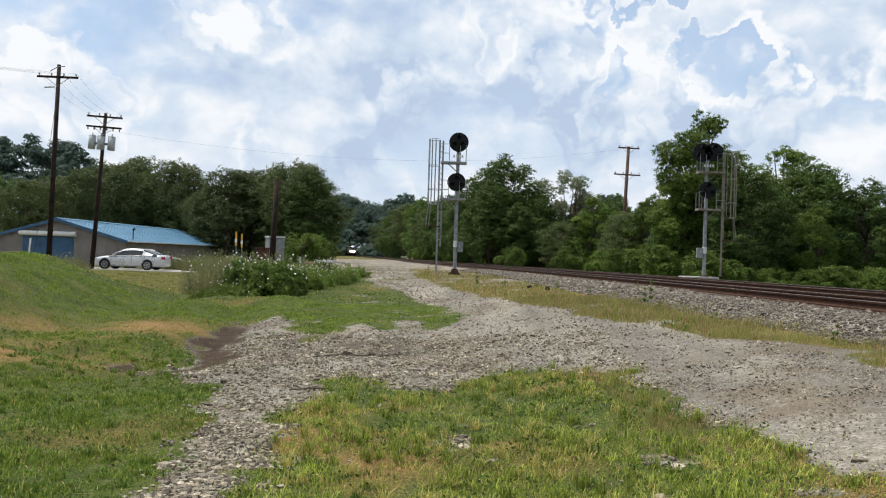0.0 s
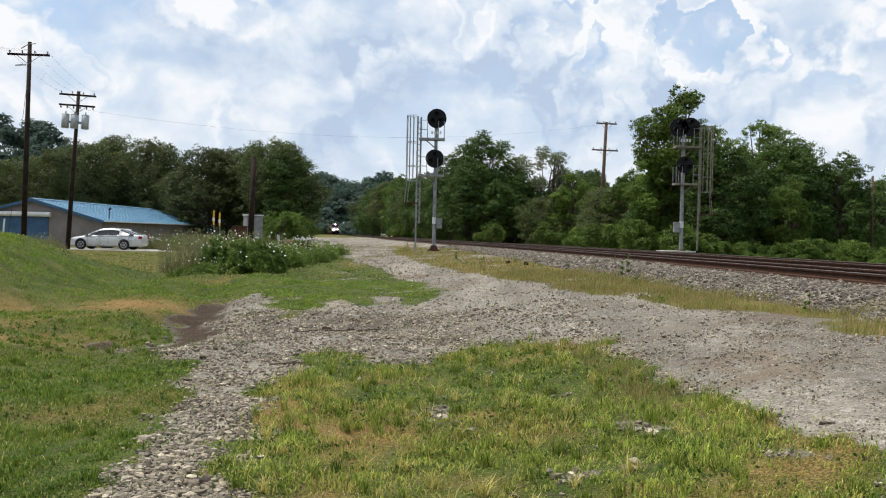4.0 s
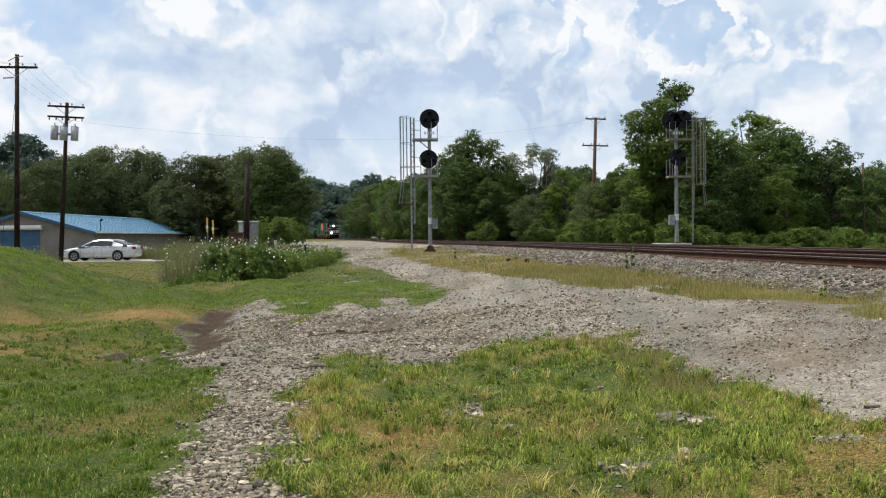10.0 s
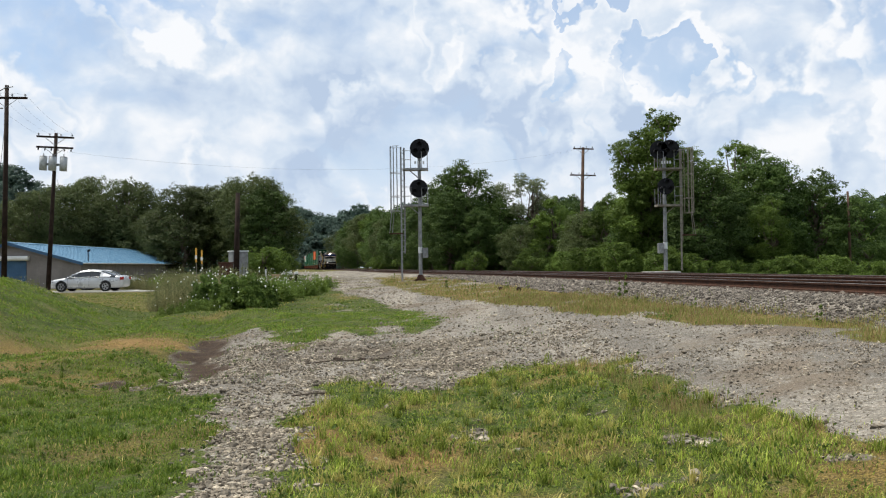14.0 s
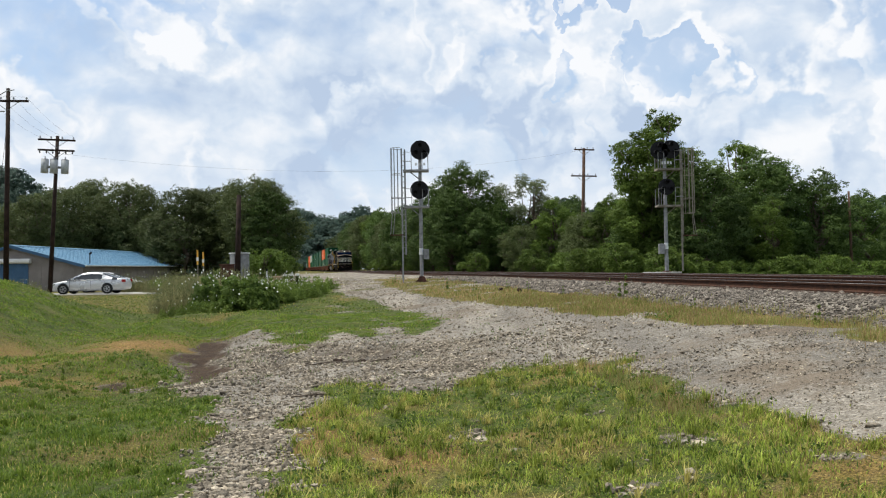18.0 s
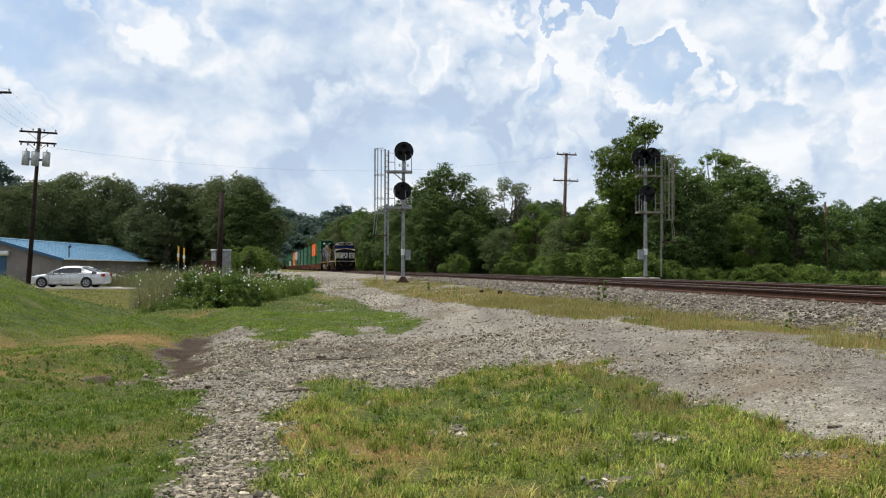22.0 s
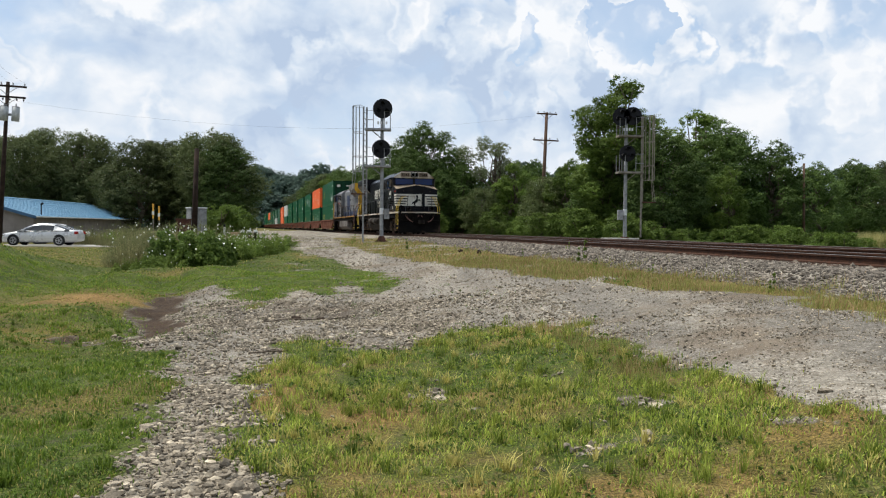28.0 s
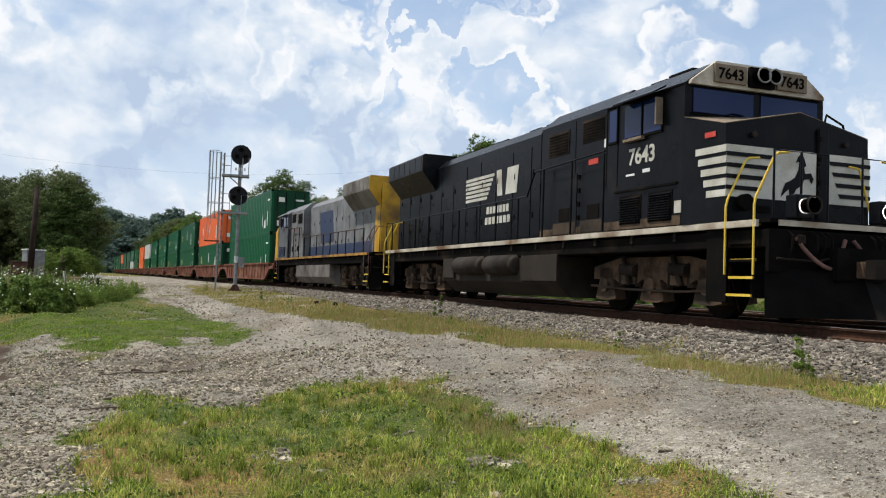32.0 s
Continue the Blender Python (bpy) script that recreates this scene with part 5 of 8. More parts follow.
        for x in (-1.55, 1.40):
            # the arch isn't cut: a dark disc stands for the shaded gap round the wheel
            part("wheel_arch", rod(B(), (x, s * 0.86, 0.36), (x, s * 0.929, 0.36), 0.385, sides=28), DARK_CAR, body)
            w = part("wheel", rod(B(), (x, s * 0.72, 0.335), (x, s * 0.938, 0.335), 0.325, sides=28), TYRE, e, "black tyre")
            part("rim", rod(B(), (x, s * 0.93, 0.335), (x, s * 0.945, 0.335), 0.225, sides=24), ALLOY, w, "alloy rim")
            for k in range(5):
                a = k * 2 * math.pi / 5
                part("spoke_gap", rod(B(), (x + 0.13 * math.cos(a), s * 0.944, 0.335 + 0.13 * math.sin(a)), (x + 0.13 * math.cos(a), s * 0.950, 0.335 + 0.13 * math.sin(a)), 0.058, sides=8), TYRE, w)
    part("front_grille", box(B(), -2.55, -0.5, 0.44, -2.50, 0.5, 0.58, 0.01), DARK_CAR, e)
    part("bumper_slot", box(B(), -2.54, -0.6, 0.28, -2.44, 0.6, 0.36, 0.02), DARK_CAR, e)
    part("number_plate", box(B(), 2.535, -0.25, 0.55, 2.55, 0.25, 0.68), TRIM, e, "blank plate")
    return e


CHROME_CAR = material("bright_trim", [(0.55, 0.55, 0.56), (0.7, 0.7, 0.71)], 4, 0.2, 0.9, 0)
sedan(Matrix.Translation((-22.9, 59.6, 0.325)), SILVER, "silver four-door sedan parked on the concrete drive")
sedan(Matrix.Translation((-23.6, 64.8, gz(-23.6, 64.8) + 0.01)) @ Matrix.Rotation(radians(188), 4, "Z"), SILVER, "pale sedan mostly hidden behind the silver one")
tagged(part("driveway", box(B(), -36.0, 57.4, 0.05, -16.6, 62.0, 0.325, 0.03), CONCRETE), "pale concrete driveway across the lawn", "driveway", kind="structure")


def cabinets():
    x, y = px(455, 46.5), 46.5
    g = gz(x, y)
    e = empty("relay_cabinet", Matrix.Translation((x, y, g)) @ Matrix.Rotation(radians(32), 4, "Z"), "grey galvanised trackside relay cabinet in tall weeds", "cabinet")
    body = part("body", box(B(), -0.42, -0.36, 0.1, 0.42, 0.36, 2.16, 0.02), GALV, e)
    part("roof", box(B(), -0.46, -0.40, 2.16, 0.46, 0.40, 2.22, 0.02), SIGNAL_WHITE, e)
    for k in range(6):
        part("rib", box(B(), -0.40 + 0.15 * k, -0.375, 0.2, -0.36 + 0.15 * k, -0.36, 2.12), GALV, body)
        part("rib", box(B(), 0.42, -0.32 + 0.12 * k, 0.2, 0.435, -0.28 + 0.12 * k, 2.12), GALV, body)
    d = part("door", box(B(), -0.37, -0.392, 0.25, 0.37, -0.377, 2.05, 0.006), GALV, e)
    part("handle", box(B(), 0.24, -0.415, 1.1, 0.28, -0.392, 1.3), SIGNAL_BLACK, d)
    part("plinth", box(B(), -0.46, -0.40, -0.15, 0.46, 0.40, 0.1), CONCRETE, e)
    x, y = px(434, 44.5), 44.5
    e = empty("rusty_box", Matrix.Translation((x, y, gz(x, y))), "dark rusty steel box on legs beside the cabinet", "box")
    part("body", box(B(), -0.34, -0.25, 0.5, 0.30, 0.25, 1.6, 0.02), RUST_BOX, e)
    part("lid", box(B(), -0.38, -0.29, 1.6, 0.34, 0.29, 1.66, 0.01), RUST_BOX, e)
    for a in (-0.28, 0.24):
        part("leg", box(B(), a - 0.03, -0.03, -0.1, a + 0.03, 0.03, 0.5), RUST_BOX, e)
    for u, d, z1, mat, lab in ((383.5, 60, 3.2, SIGN_ORANGE, "orange and white striped marker post"), (393.5, 62, 3.1, SIGN_ORANGE, "small orange marker post")):
        x = px(u, d)
        g = gz(x, d)
        e = empty("marker_post", Matrix.Translation((x, d, g)), lab, "post", "marker posts")
        part("post", rod(B(), (0, 0, -0.2), (0, 0, z1 - g - 1.0), 0.035), OLD_STEEL, e)
        part("panel", box(B(), -0.06, -0.07, z1 - g - 1.0, 0.06, -0.04, z1 - g, 0.01), mat, e, "orange panel")
        part("white_band", box(B(), -0.085, -0.08, z1 - g - 0.75, 0.065, -0.035, z1 - g - 0.5), SIGN_WHITE, e)
    x = px(502, 41)
    g = gz(x, 41)
    e = empty("marker_stake", Matrix.Translation((x, 41, g)), "thin white plastic marker stake in the weeds", "stake", "marker posts")
    part("stake", box(B(), -0.05, -0.02, -0.2, 0.05, 0.02, 1.15, 0.01), SIGN_WHITE, e)
    part("cap", box(B(), -0.055, -0.025, 1.1, 0.055, 0.025, 1.22, 0.01), SIGNAL_BLACK, e)
    for k, u in enumerate((534, 543, 552)):
        x = px(u, 42.0)
        g = gz(x, 42.0)
        e = empty("bollard", Matrix.Translation((x, 42.0 + 0.3 * k, g)), "short dark wooden post with a white cap by the road", "bollard", "bollards")
        part("post", rod(B(), (0, 0, -0.2), (0, 0, 0.74), 0.085, sides=12), POLEW, e)
        part("cap", rod(B(), (0, 0, 0.74), (0, 0, 0.86), 0.10, 0.085, 12), SIGN_WHITE, e, "white painted cap")
    x, y = px(521, 43.0), 43.0
    bm = box(B(), -0.30, -0.22, -0.1, 0.30, 0.22, 0.78, 0.06)
    for v in bm.verts:
        v.co += Vector(noise.noise_vector(v.co * 3.0)) * 0.05
    o = part("sandstone_block", bm, SANDSTONE)
    o.location = (x, y, gz(x, y))
    tagged(o, "rough tan sandstone block standing in the weeds", "stone block")


SANDSTONE = material("tan_sandstone", [(0.25, 0.16, 0.10), (0.40, 0.28, 0.18)], 5, 0.9, 0, 0.5, 40)


cabinets()

# ---------------------------------------------------------------- grass, weeds, stones
GRASS = leaf_material("grass_blades", (0.048, 0.096, 0.011), (0.40, 0.465, 0.082), 0.35, 0.8, 2.6)
GRASS_LAWN = leaf_material("lawn_grass", (0.044, 0.096, 0.009), (0.225, 0.305, 0.045), 0.36, 0.7, 1.6)
GRASS_DARK = leaf_material("dark_green_grass", (0.036, 0.070, 0.012), (0.15, 0.22, 0.045), 0.3, 0.7, 2.0)
GRASS_YELLOW = leaf_material("yellowing_grass", (0.17, 0.165, 0.040), (0.50, 0.43, 0.14), 0.35, 0.8, 2.0)
GRASS_STRIP = leaf_material("trackside_grass", (0.16, 0.185, 0.042), (0.43, 0.43, 0.14), 0.35, 0.7, 1.2)
STRAW = leaf_material("dry_grass", (0.17, 0.105, 0.048), (0.44, 0.31, 0.16), 0.3, 0.7)
WEED = leaf_material("weed_leaves", (0.060, 0.105, 0.020), (0.25, 0.33, 0.075), 0.4)
WEED_DARK = leaf_material("dark_weed_leaves", (0.030, 0.062, 0.013), (0.15, 0.21, 0.045), 0.35)
WEED_GREY = leaf_material("grey_weed_leaves", (0.10, 0.12, 0.050), (0.26, 0.27, 0.12), 0.4)
WEED_STRAW = leaf_material("seeding_grass", (0.15, 0.15, 0.065), (0.36, 0.33, 0.17), 0.4, 0.7)
PETAL = material("white_petals", [(0.70, 0.71, 0.65), (0.82, 0.82, 0.77)], 8, 0.8, bump=0)


def stone_material(name, a, b):
    mat = material(name, [a, b], 9, 0.95, 0, 0.4, 70, spec=0.08)
    nt = mat.node_tree
    bsdf = nt.nodes["Principled BSDF"]
    src = bsdf.inputs["Base Color"].links[0].from_socket
    geo, ramp, mx = nt.nodes.new("ShaderNodeNewGeometry"), nt.nodes.new("ShaderNodeValToRGB"), nt.nodes.new("ShaderNodeMix")
    ramp.color_ramp.elements[0].color, ramp.color_ramp.elements[1].color = (0.40, 0.39, 0.38, 1), (1.75, 1.72, 1.62, 1)
    mid = ramp.color_ramp.elements.new(0.86)
    mid.color = (1.2, 1.18, 1.14, 1)
    mx.data_type, mx.blend_type = "RGBA", "MULTIPLY"
    mx.inputs[0].default_value = 1.0
    nt.links.new(geo.outputs["Random Per Island"], ramp.inputs[0])
    nt.links.new(src, mx.inputs[6]), nt.links.new(ramp.outputs[0], mx.inputs[7])
    nt.links.new(mx.outputs[2], bsdf.inputs["Base Color"])
    return mat


STONE = stone_material("crushed_stone", (0.160, 0.137, 0.106), (0.375, 0.330, 0.264))
BALLAST_STONE = stone_material("ballast_stones", (0.125, 0.110, 0.094), (0.232, 0.208, 0.180))


def scatter(rng, n, x0, x1, y0, y1):
    return rng.uniform(x0, x1, n), rng.uniform(y0, y1, n)


def blades(name, rng, x, y, height, width, mat, label, lean=1.1):
    """Bent blades of three faces each, standing on the ground."""
    n = len(x)
    z = ground_z(x, y)
    h = height * rng.uniform(0.5, 1.3, n)
    a, w = rng.uniform(0, 2 * np.pi, n), width * rng.uniform(0.7, 1.3, n)
    dx, dy = np.cos(a), np.sin(a)
    l = rng.uniform(0.1, lean, n) * h
    base = np.stack([x, y, z - 0.01], -1)
    side = np.stack([-dy * w / 2, dx * w / 2, 0 * w], -1)
    mid = base + np.stack([dx * l * 0.35, dy * l * 0.35, h * 0.6], -1)
    tip = base + np.stack([dx * l, dy * l, h], -1)
    vs = np.stack([base - side, base + side, mid + side * 0.75, mid - side * 0.75, tip], 1).reshape(-1, 3)
    i = np.arange(n)[:, None] * 5
    fs = np.concatenate([i + [0, 1, 2], i + [0, 2, 3], i + [3, 2, 4]])
    return tagged(mesh_of(name, vs, fs, mat), label, "grass", kind="stuff")


def lay_grass():
    rng = np.random.default_rng(21)
    # bands of distance: number tried, region, blade height, blade width
    bands = [(60000, -6, 6, -4.0, 3.6, 0.060, 0.009), (180000, -5.5, 6.5, 3.6, 8.0, 0.060, 0.0092), (200000, -9, 7.2, 8.0, 14.5, 0.055, 0.010), (180000, -13, 6.5, 14.5, 27.0, 0.060, 0.018), (70000, -24, 4, 27.0, 54.0, 0.065, 0.036)]
    for n, x0, x1, y0, y1, h, w in bands:
        x, y = scatter(rng, n, x0, x1, y0, y1)
        jit = np.where(rng.uniform(size=n) < 0.2, 0.16, 0.03) * (1 + y * 0.02)
        g, d, _ = cover(x + jit * rng.normal(size=n), y + 1.4 * jit * rng.normal(size=n))
        lawn = ((x < -1.5) & (y < 14.5)) | (x < -3.5) | (y > 14.8)
        clump = 0.5 + 0.42 * fbm(x, y, 0.5, 31) + 0.30 * fbm(x, y, 0.14, 32)
        keep = rng.uniform(size=n) < g**1.3 * np.where(lawn, 0.55 + 0.7 * clump, np.clip(1.4 * clump - 0.12, 0.06, 1))
        x, y, d, clump, lawn, g = x[keep], y[keep], d[keep], clump[keep], lawn[keep], g[keep]
        m = len(x)
        strip = (beside(x, y) < 7.2) & (x > -2) & (y > 8.5)
        long_ = np.where(rng.uniform(size=m) < 0.08, 1.7, 1.0) * (0.75 + 0.5 * ease(-0.2, 0.7, fbm(x, y, 1.3, 33)))
        hh = h * (0.35 + 1.2 * np.clip(clump, 0, 1)) * np.where(lawn, 0.72, 0.85) * long_ * (1 - 0.6 * np.clip(d, 0, 1) * lawn) * (0.45 + 0.55 * g)
        s = strip | (rng.uniform(size=m) < np.where(lawn, 0.85 * d, 0.05 + 0.6 * d))
        ye = ~s & (rng.uniform(size=m) < np.where(lawn, 0.10 + 0.3 * d, 0.10 + 0.36 * ease(-0.4, 0.9, fbm(x, y, 0.9, 34))))
        dk = ~s & ~ye & (rng.uniform(size=m) < 0.42 * ease(-0.2, 0.8, fbm(x, y, 1.0, 35)) + 0.05)
        gr = ~s & ~ye & ~dk
        for sel, mat, lab in ((gr & lawn, GRASS_LAWN, "short mown green lawn"), (gr & ~lawn, GRASS, "uneven green grass growing through the gravel"), (dk, GRASS_DARK, "darker green grass in patches"), (ye, GRASS_YELLOW, "yellowing grass mixed with the green")):
            blades("grass", rng, x[sel], y[sel], hh[sel], w, mat, lab)
        half = strip & (rng.uniform(size=m) < 0.74)
        st = s & ~half
        hs = np.where(strip, 0.11 + 0.05 * fbm(x, y, 0.8, 36), hh * 0.9)
        blades("dry_grass", rng, x[st], y[st], hs[st], w * 0.6, STRAW, "dry tan grass", 0.7)
        if half.any():
            blades("grass", rng, x[half], y[half], hs[half] * 0.85, w * 0.6, GRASS_STRIP, "yellow-green grass along the ballast", 0.5)
    # sparse tufts that push through the road's edge
    x, y = scatter(rng, 26000, -4.5, 4.5, 5, 24)
    g, d, _ = cover(x, y)
    keep = (g < 0.5) & (fbm(x, y, 0.5, 37) + 0.6 * fbm(x, y, 0.16, 38) > 0.62) & (beside(x, y) > 6.2)
    blades("grass", rng, x[keep], y[keep], np.full(keep.sum(), 0.06), 0.010, GRASS_DARK, "thin grass tufts in the gravel")


lay_grass()


def lay_tufts():
    """Bunches of longer blades that spread from one root."""
    rng = np.random.default_rng(88)
    for n, x0, x1, y0, y1, h, w, mat, lab in ((420, -1.4, 4.2, 3.8, 13.6, 0.13, 0.008, GRASS, "fuller tufts of green grass"), (160, -1.4, 4.2, 3.8, 13.0, 0.12, 0.008, GRASS_YELLOW, "yellow tufts of grass"), (300, -7, -1.2, 4.5, 16, 0.10, 0.010, GRASS_LAWN, "fuller tufts in the lawn")):
        x, y = scatter(rng, n, x0, x1, y0, y1)
        g, _, _ = cover(x, y)
        x, y = x[g > 0.5], y[g > 0.5]
        k = rng.integers(18, 46, len(x))
        r = rng.normal(size=(k.sum(), 2)) * 0.028
        size = np.repeat(rng.uniform(0.6, 1.25, len(x)), k)
        blades("grass_tuft", rng, np.repeat(x, k) + r[:, 0], np.repeat(y, k) + r[:, 1], h * size, w, mat, lab, 1.3)


lay_tufts()


def lay_broadleaf():
    """Low clover and plantain leaves between the blades."""
    rng = np.random.default_rng(77)
    for n, x0, x1, y0, y1, s in ((16000, -5.5, 4.5, 3.8, 9.0, 0.016), (16000, -9, 4.5, 9.0, 17.0, 0.024)):
        x, y = scatter(rng, n, x0, x1, y0, y1)
        g, d, _ = cover(x, y)
        k = (rng.uniform(size=n) < g) & (fbm(x, y, 0.6, 41) + 0.5 * fbm(x, y, 0.16, 43) > 0.15)
        x, y = x[k], y[k]
        p = np.stack([x, y, ground_z(x, y) + rng.uniform(0.01, 0.07, len(x))], -1)
        vs, fs = leaf_cloud(rng, p, np.full(len(p), 0.012), len(p), s)
        tagged(mesh_of("clover", vs, fs, GRASS_DARK), "low broad leaves between the grass blades", "ground plants", kind="stuff")


lay_broadleaf()


def stones(name, rng, x, y, size, mat, label, sink=0.35):
    """Angular stones: jittered icosahedra laid on the ground."""
    bm = B()
    bmesh.ops.create_icosphere(bm, subdivisions=1, radius=1)
    base = np.array([v.co for v in bm.verts])
    tri = np.array([[v.index for v in f.verts] for f in bm.faces])
    bm.free()
    n = len(x)
    s = size * rng.lognormal(0, 0.35, n)
    vs = base[None] * (1 + 0.28 * rng.normal(size=(n, len(base), 1)))
    vs = vs * rng.uniform(0.6, 1.25, (n, 1, 3)) * np.array([1, 1, 0.75])
    a = rng.uniform(0, 2 * np.pi, n)
    c, q = np.cos(a)[:, None], np.sin(a)[:, None]
    vx, vy = vs[:, :, 0] * c - vs[:, :, 1] * q, vs[:, :, 0] * q + vs[:, :, 1] * c
    z = ground_z(x, y)
    out = np.stack([vx * s[:, None] + x[:, None], vy * s[:, None] + y[:, None], vs[:, :, 2] * s[:, None] + (z + s * sink)[:, None]], -1)
    fs = (tri[None] + np.arange(n)[:, None, None] * len(base)).reshape(-1, 3)
    return tagged(mesh_of(name, out.reshape(-1, 3), fs, mat), label, "stones", kind="stuff")


def lay_stones():
    rng = np.random.default_rng(5)
    for n, x0, x1, y0, y1, size in ((16000, -2.5, -0.3, 4.0, 9.5, 0.015), (26000, 1.5, 8.5, 3.5, 12.0, 0.0075), (32000, -5, 3, 9.0, 18, 0.0165), (18000, 0, 8, 9.0, 17, 0.0120), (15000, -6, 7, 16, 32, 0.018), (26000, -10, 5, 30, 64, 0.019)):
        x, y = scatter(rng, n, x0, x1, y0, y1)
        g, _, dirt = cover(x, y)
        d = beside(x, y)
        rough = np.where(d > 8.0 + 0.9 * wobble(x, y, 0.9, 3.0), 0.85 + 0.5 * wobble(x, y, 0.7, 8.0), 0.36 + 0.3 * wobble(x + 0.17 * y, y * 0.2, 0.5, 3.0))
        rough = np.where(inside(PATCH, x, y) | (size < 0.008), 1.0, rough)
        keep = (rng.uniform(size=n) > g**0.7) & (dirt < 0.5) & (d > 4.0) & (rng.uniform(size=n) < rough)
        stones("loose_gravel", rng, x[keep], y[keep], size, STONE, "loose crushed limestone scattered on the road")
    x, y = scatter(rng, 14000, -1.8, 4, 3.8, 13.5)
    g, _, dirt = cover(x, y)
    keep = (g < 0.72) & (inside(PATCH, x, y)) & (fbm(x, y, 0.5, 45) > -0.1)
    stones("loose_gravel", rng, x[keep], y[keep], 0.017, STONE, "pale stones lying in the grass")
    x, y = scatter(rng, 2600, -2.2, -0.6, 4.5, 8.6)
    g, _, _ = cover(x, y)
    keep = (g < 0.4) & (rng.uniform(size=len(x)) < ease(8.4, 6.6, y))
    stones("loose_gravel", rng, x[keep], y[keep], 0.022, STONE, "larger broken stones washed together")
    x, y = scatter(rng, 500, 0.9, 3.0, 4.8, 6.9)
    g, _, _ = cover(x, y)
    keep = (g < 0.5)
    stones("loose_gravel", rng, x[keep], y[keep], 0.024, STONE, "larger broken stones in a worn spot")
    s = rng.uniform(0, 1, 62000)
    s = 5.0 + 55.0 * s**1.7
    side = -rng.uniform(0.9, 3.15, len(s))
    pts = np.array([on_track(a, b)[:2] for a, b in zip(s, side)])
    stones("ballast", rng, pts[:, 0], pts[:, 1], np.where(s < 25, 0.021, 0.032), BALLAST_STONE, "grey crushed stone ballast beside the rails", 0.2)
    s = rng.uniform(5.0, 40.0, 5000)
    side = rng.uniform(-0.7, 5.5, len(s))
    pts = np.array([on_track(a, b)[:2] for a, b in zip(s, side)])
    stones("ballast", rng, pts[:, 0], pts[:, 1], 0.036, BALLAST_STONE, "grey crushed stone ballast between the rails", 0.2)


lay_stones()


def rocks():
    rng = random.Random(4)
    for x, y, r, lab in ((2.27, 7.35, 0.065, "pale limestone rock lying in the grass"), (0.55, 8.6, 0.06, "small pale rock lying in the grass"), (-1.5, 15.3, 0.09, "dark clod of earth on the gravel"), (-1.1, 15.5, 0.07, "dark clod of earth on the gravel"), (2.2, 12.6, 0.05, "pale rock at the edge of the road")):
        bm = B()
        bmesh.ops.create_icosphere(bm, subdivisions=2, radius=1)
        for v in bm.verts:
            v.co = v.co * r * (1 + 0.35 * noise.noise(v.co * 1.7 + Vector((x, y, 0)))) * rng.uniform(0.92, 1.08)
            v.co.z *= 0.6
        o = part("rock", bm, STONE if "pale" in lab else EARTH)
        o.location = (x, y, gz(x, y) + r * 0.25)
        tagged(o, lab, "rock", "rocks")
    for x, y in ((2.9, 32.4), (3.45, 31.1)):
        bm = B()
        bmesh.ops.create_icosphere(bm, subdivisions=2, radius=1)
        for v in bm.verts:
            v.co = v.co * 0.085 * (1 + 0.6 * noise.noise(v.co * 2 + Vector((x, y, 0))))
        o = part("clod", bm, EARTH)
        o.location = (x, y, gz(x, y) + 0.04)
        tagged(o, "dark clod of earth in the dry grass strip", "clod", "rocks")


EARTH = material("dark_earth", [(0.018, 0.013, 0.010), (0.05, 0.035, 0.026)], 8, 0.95, 0, 0.5, 40, spec=0.05)
rocks()


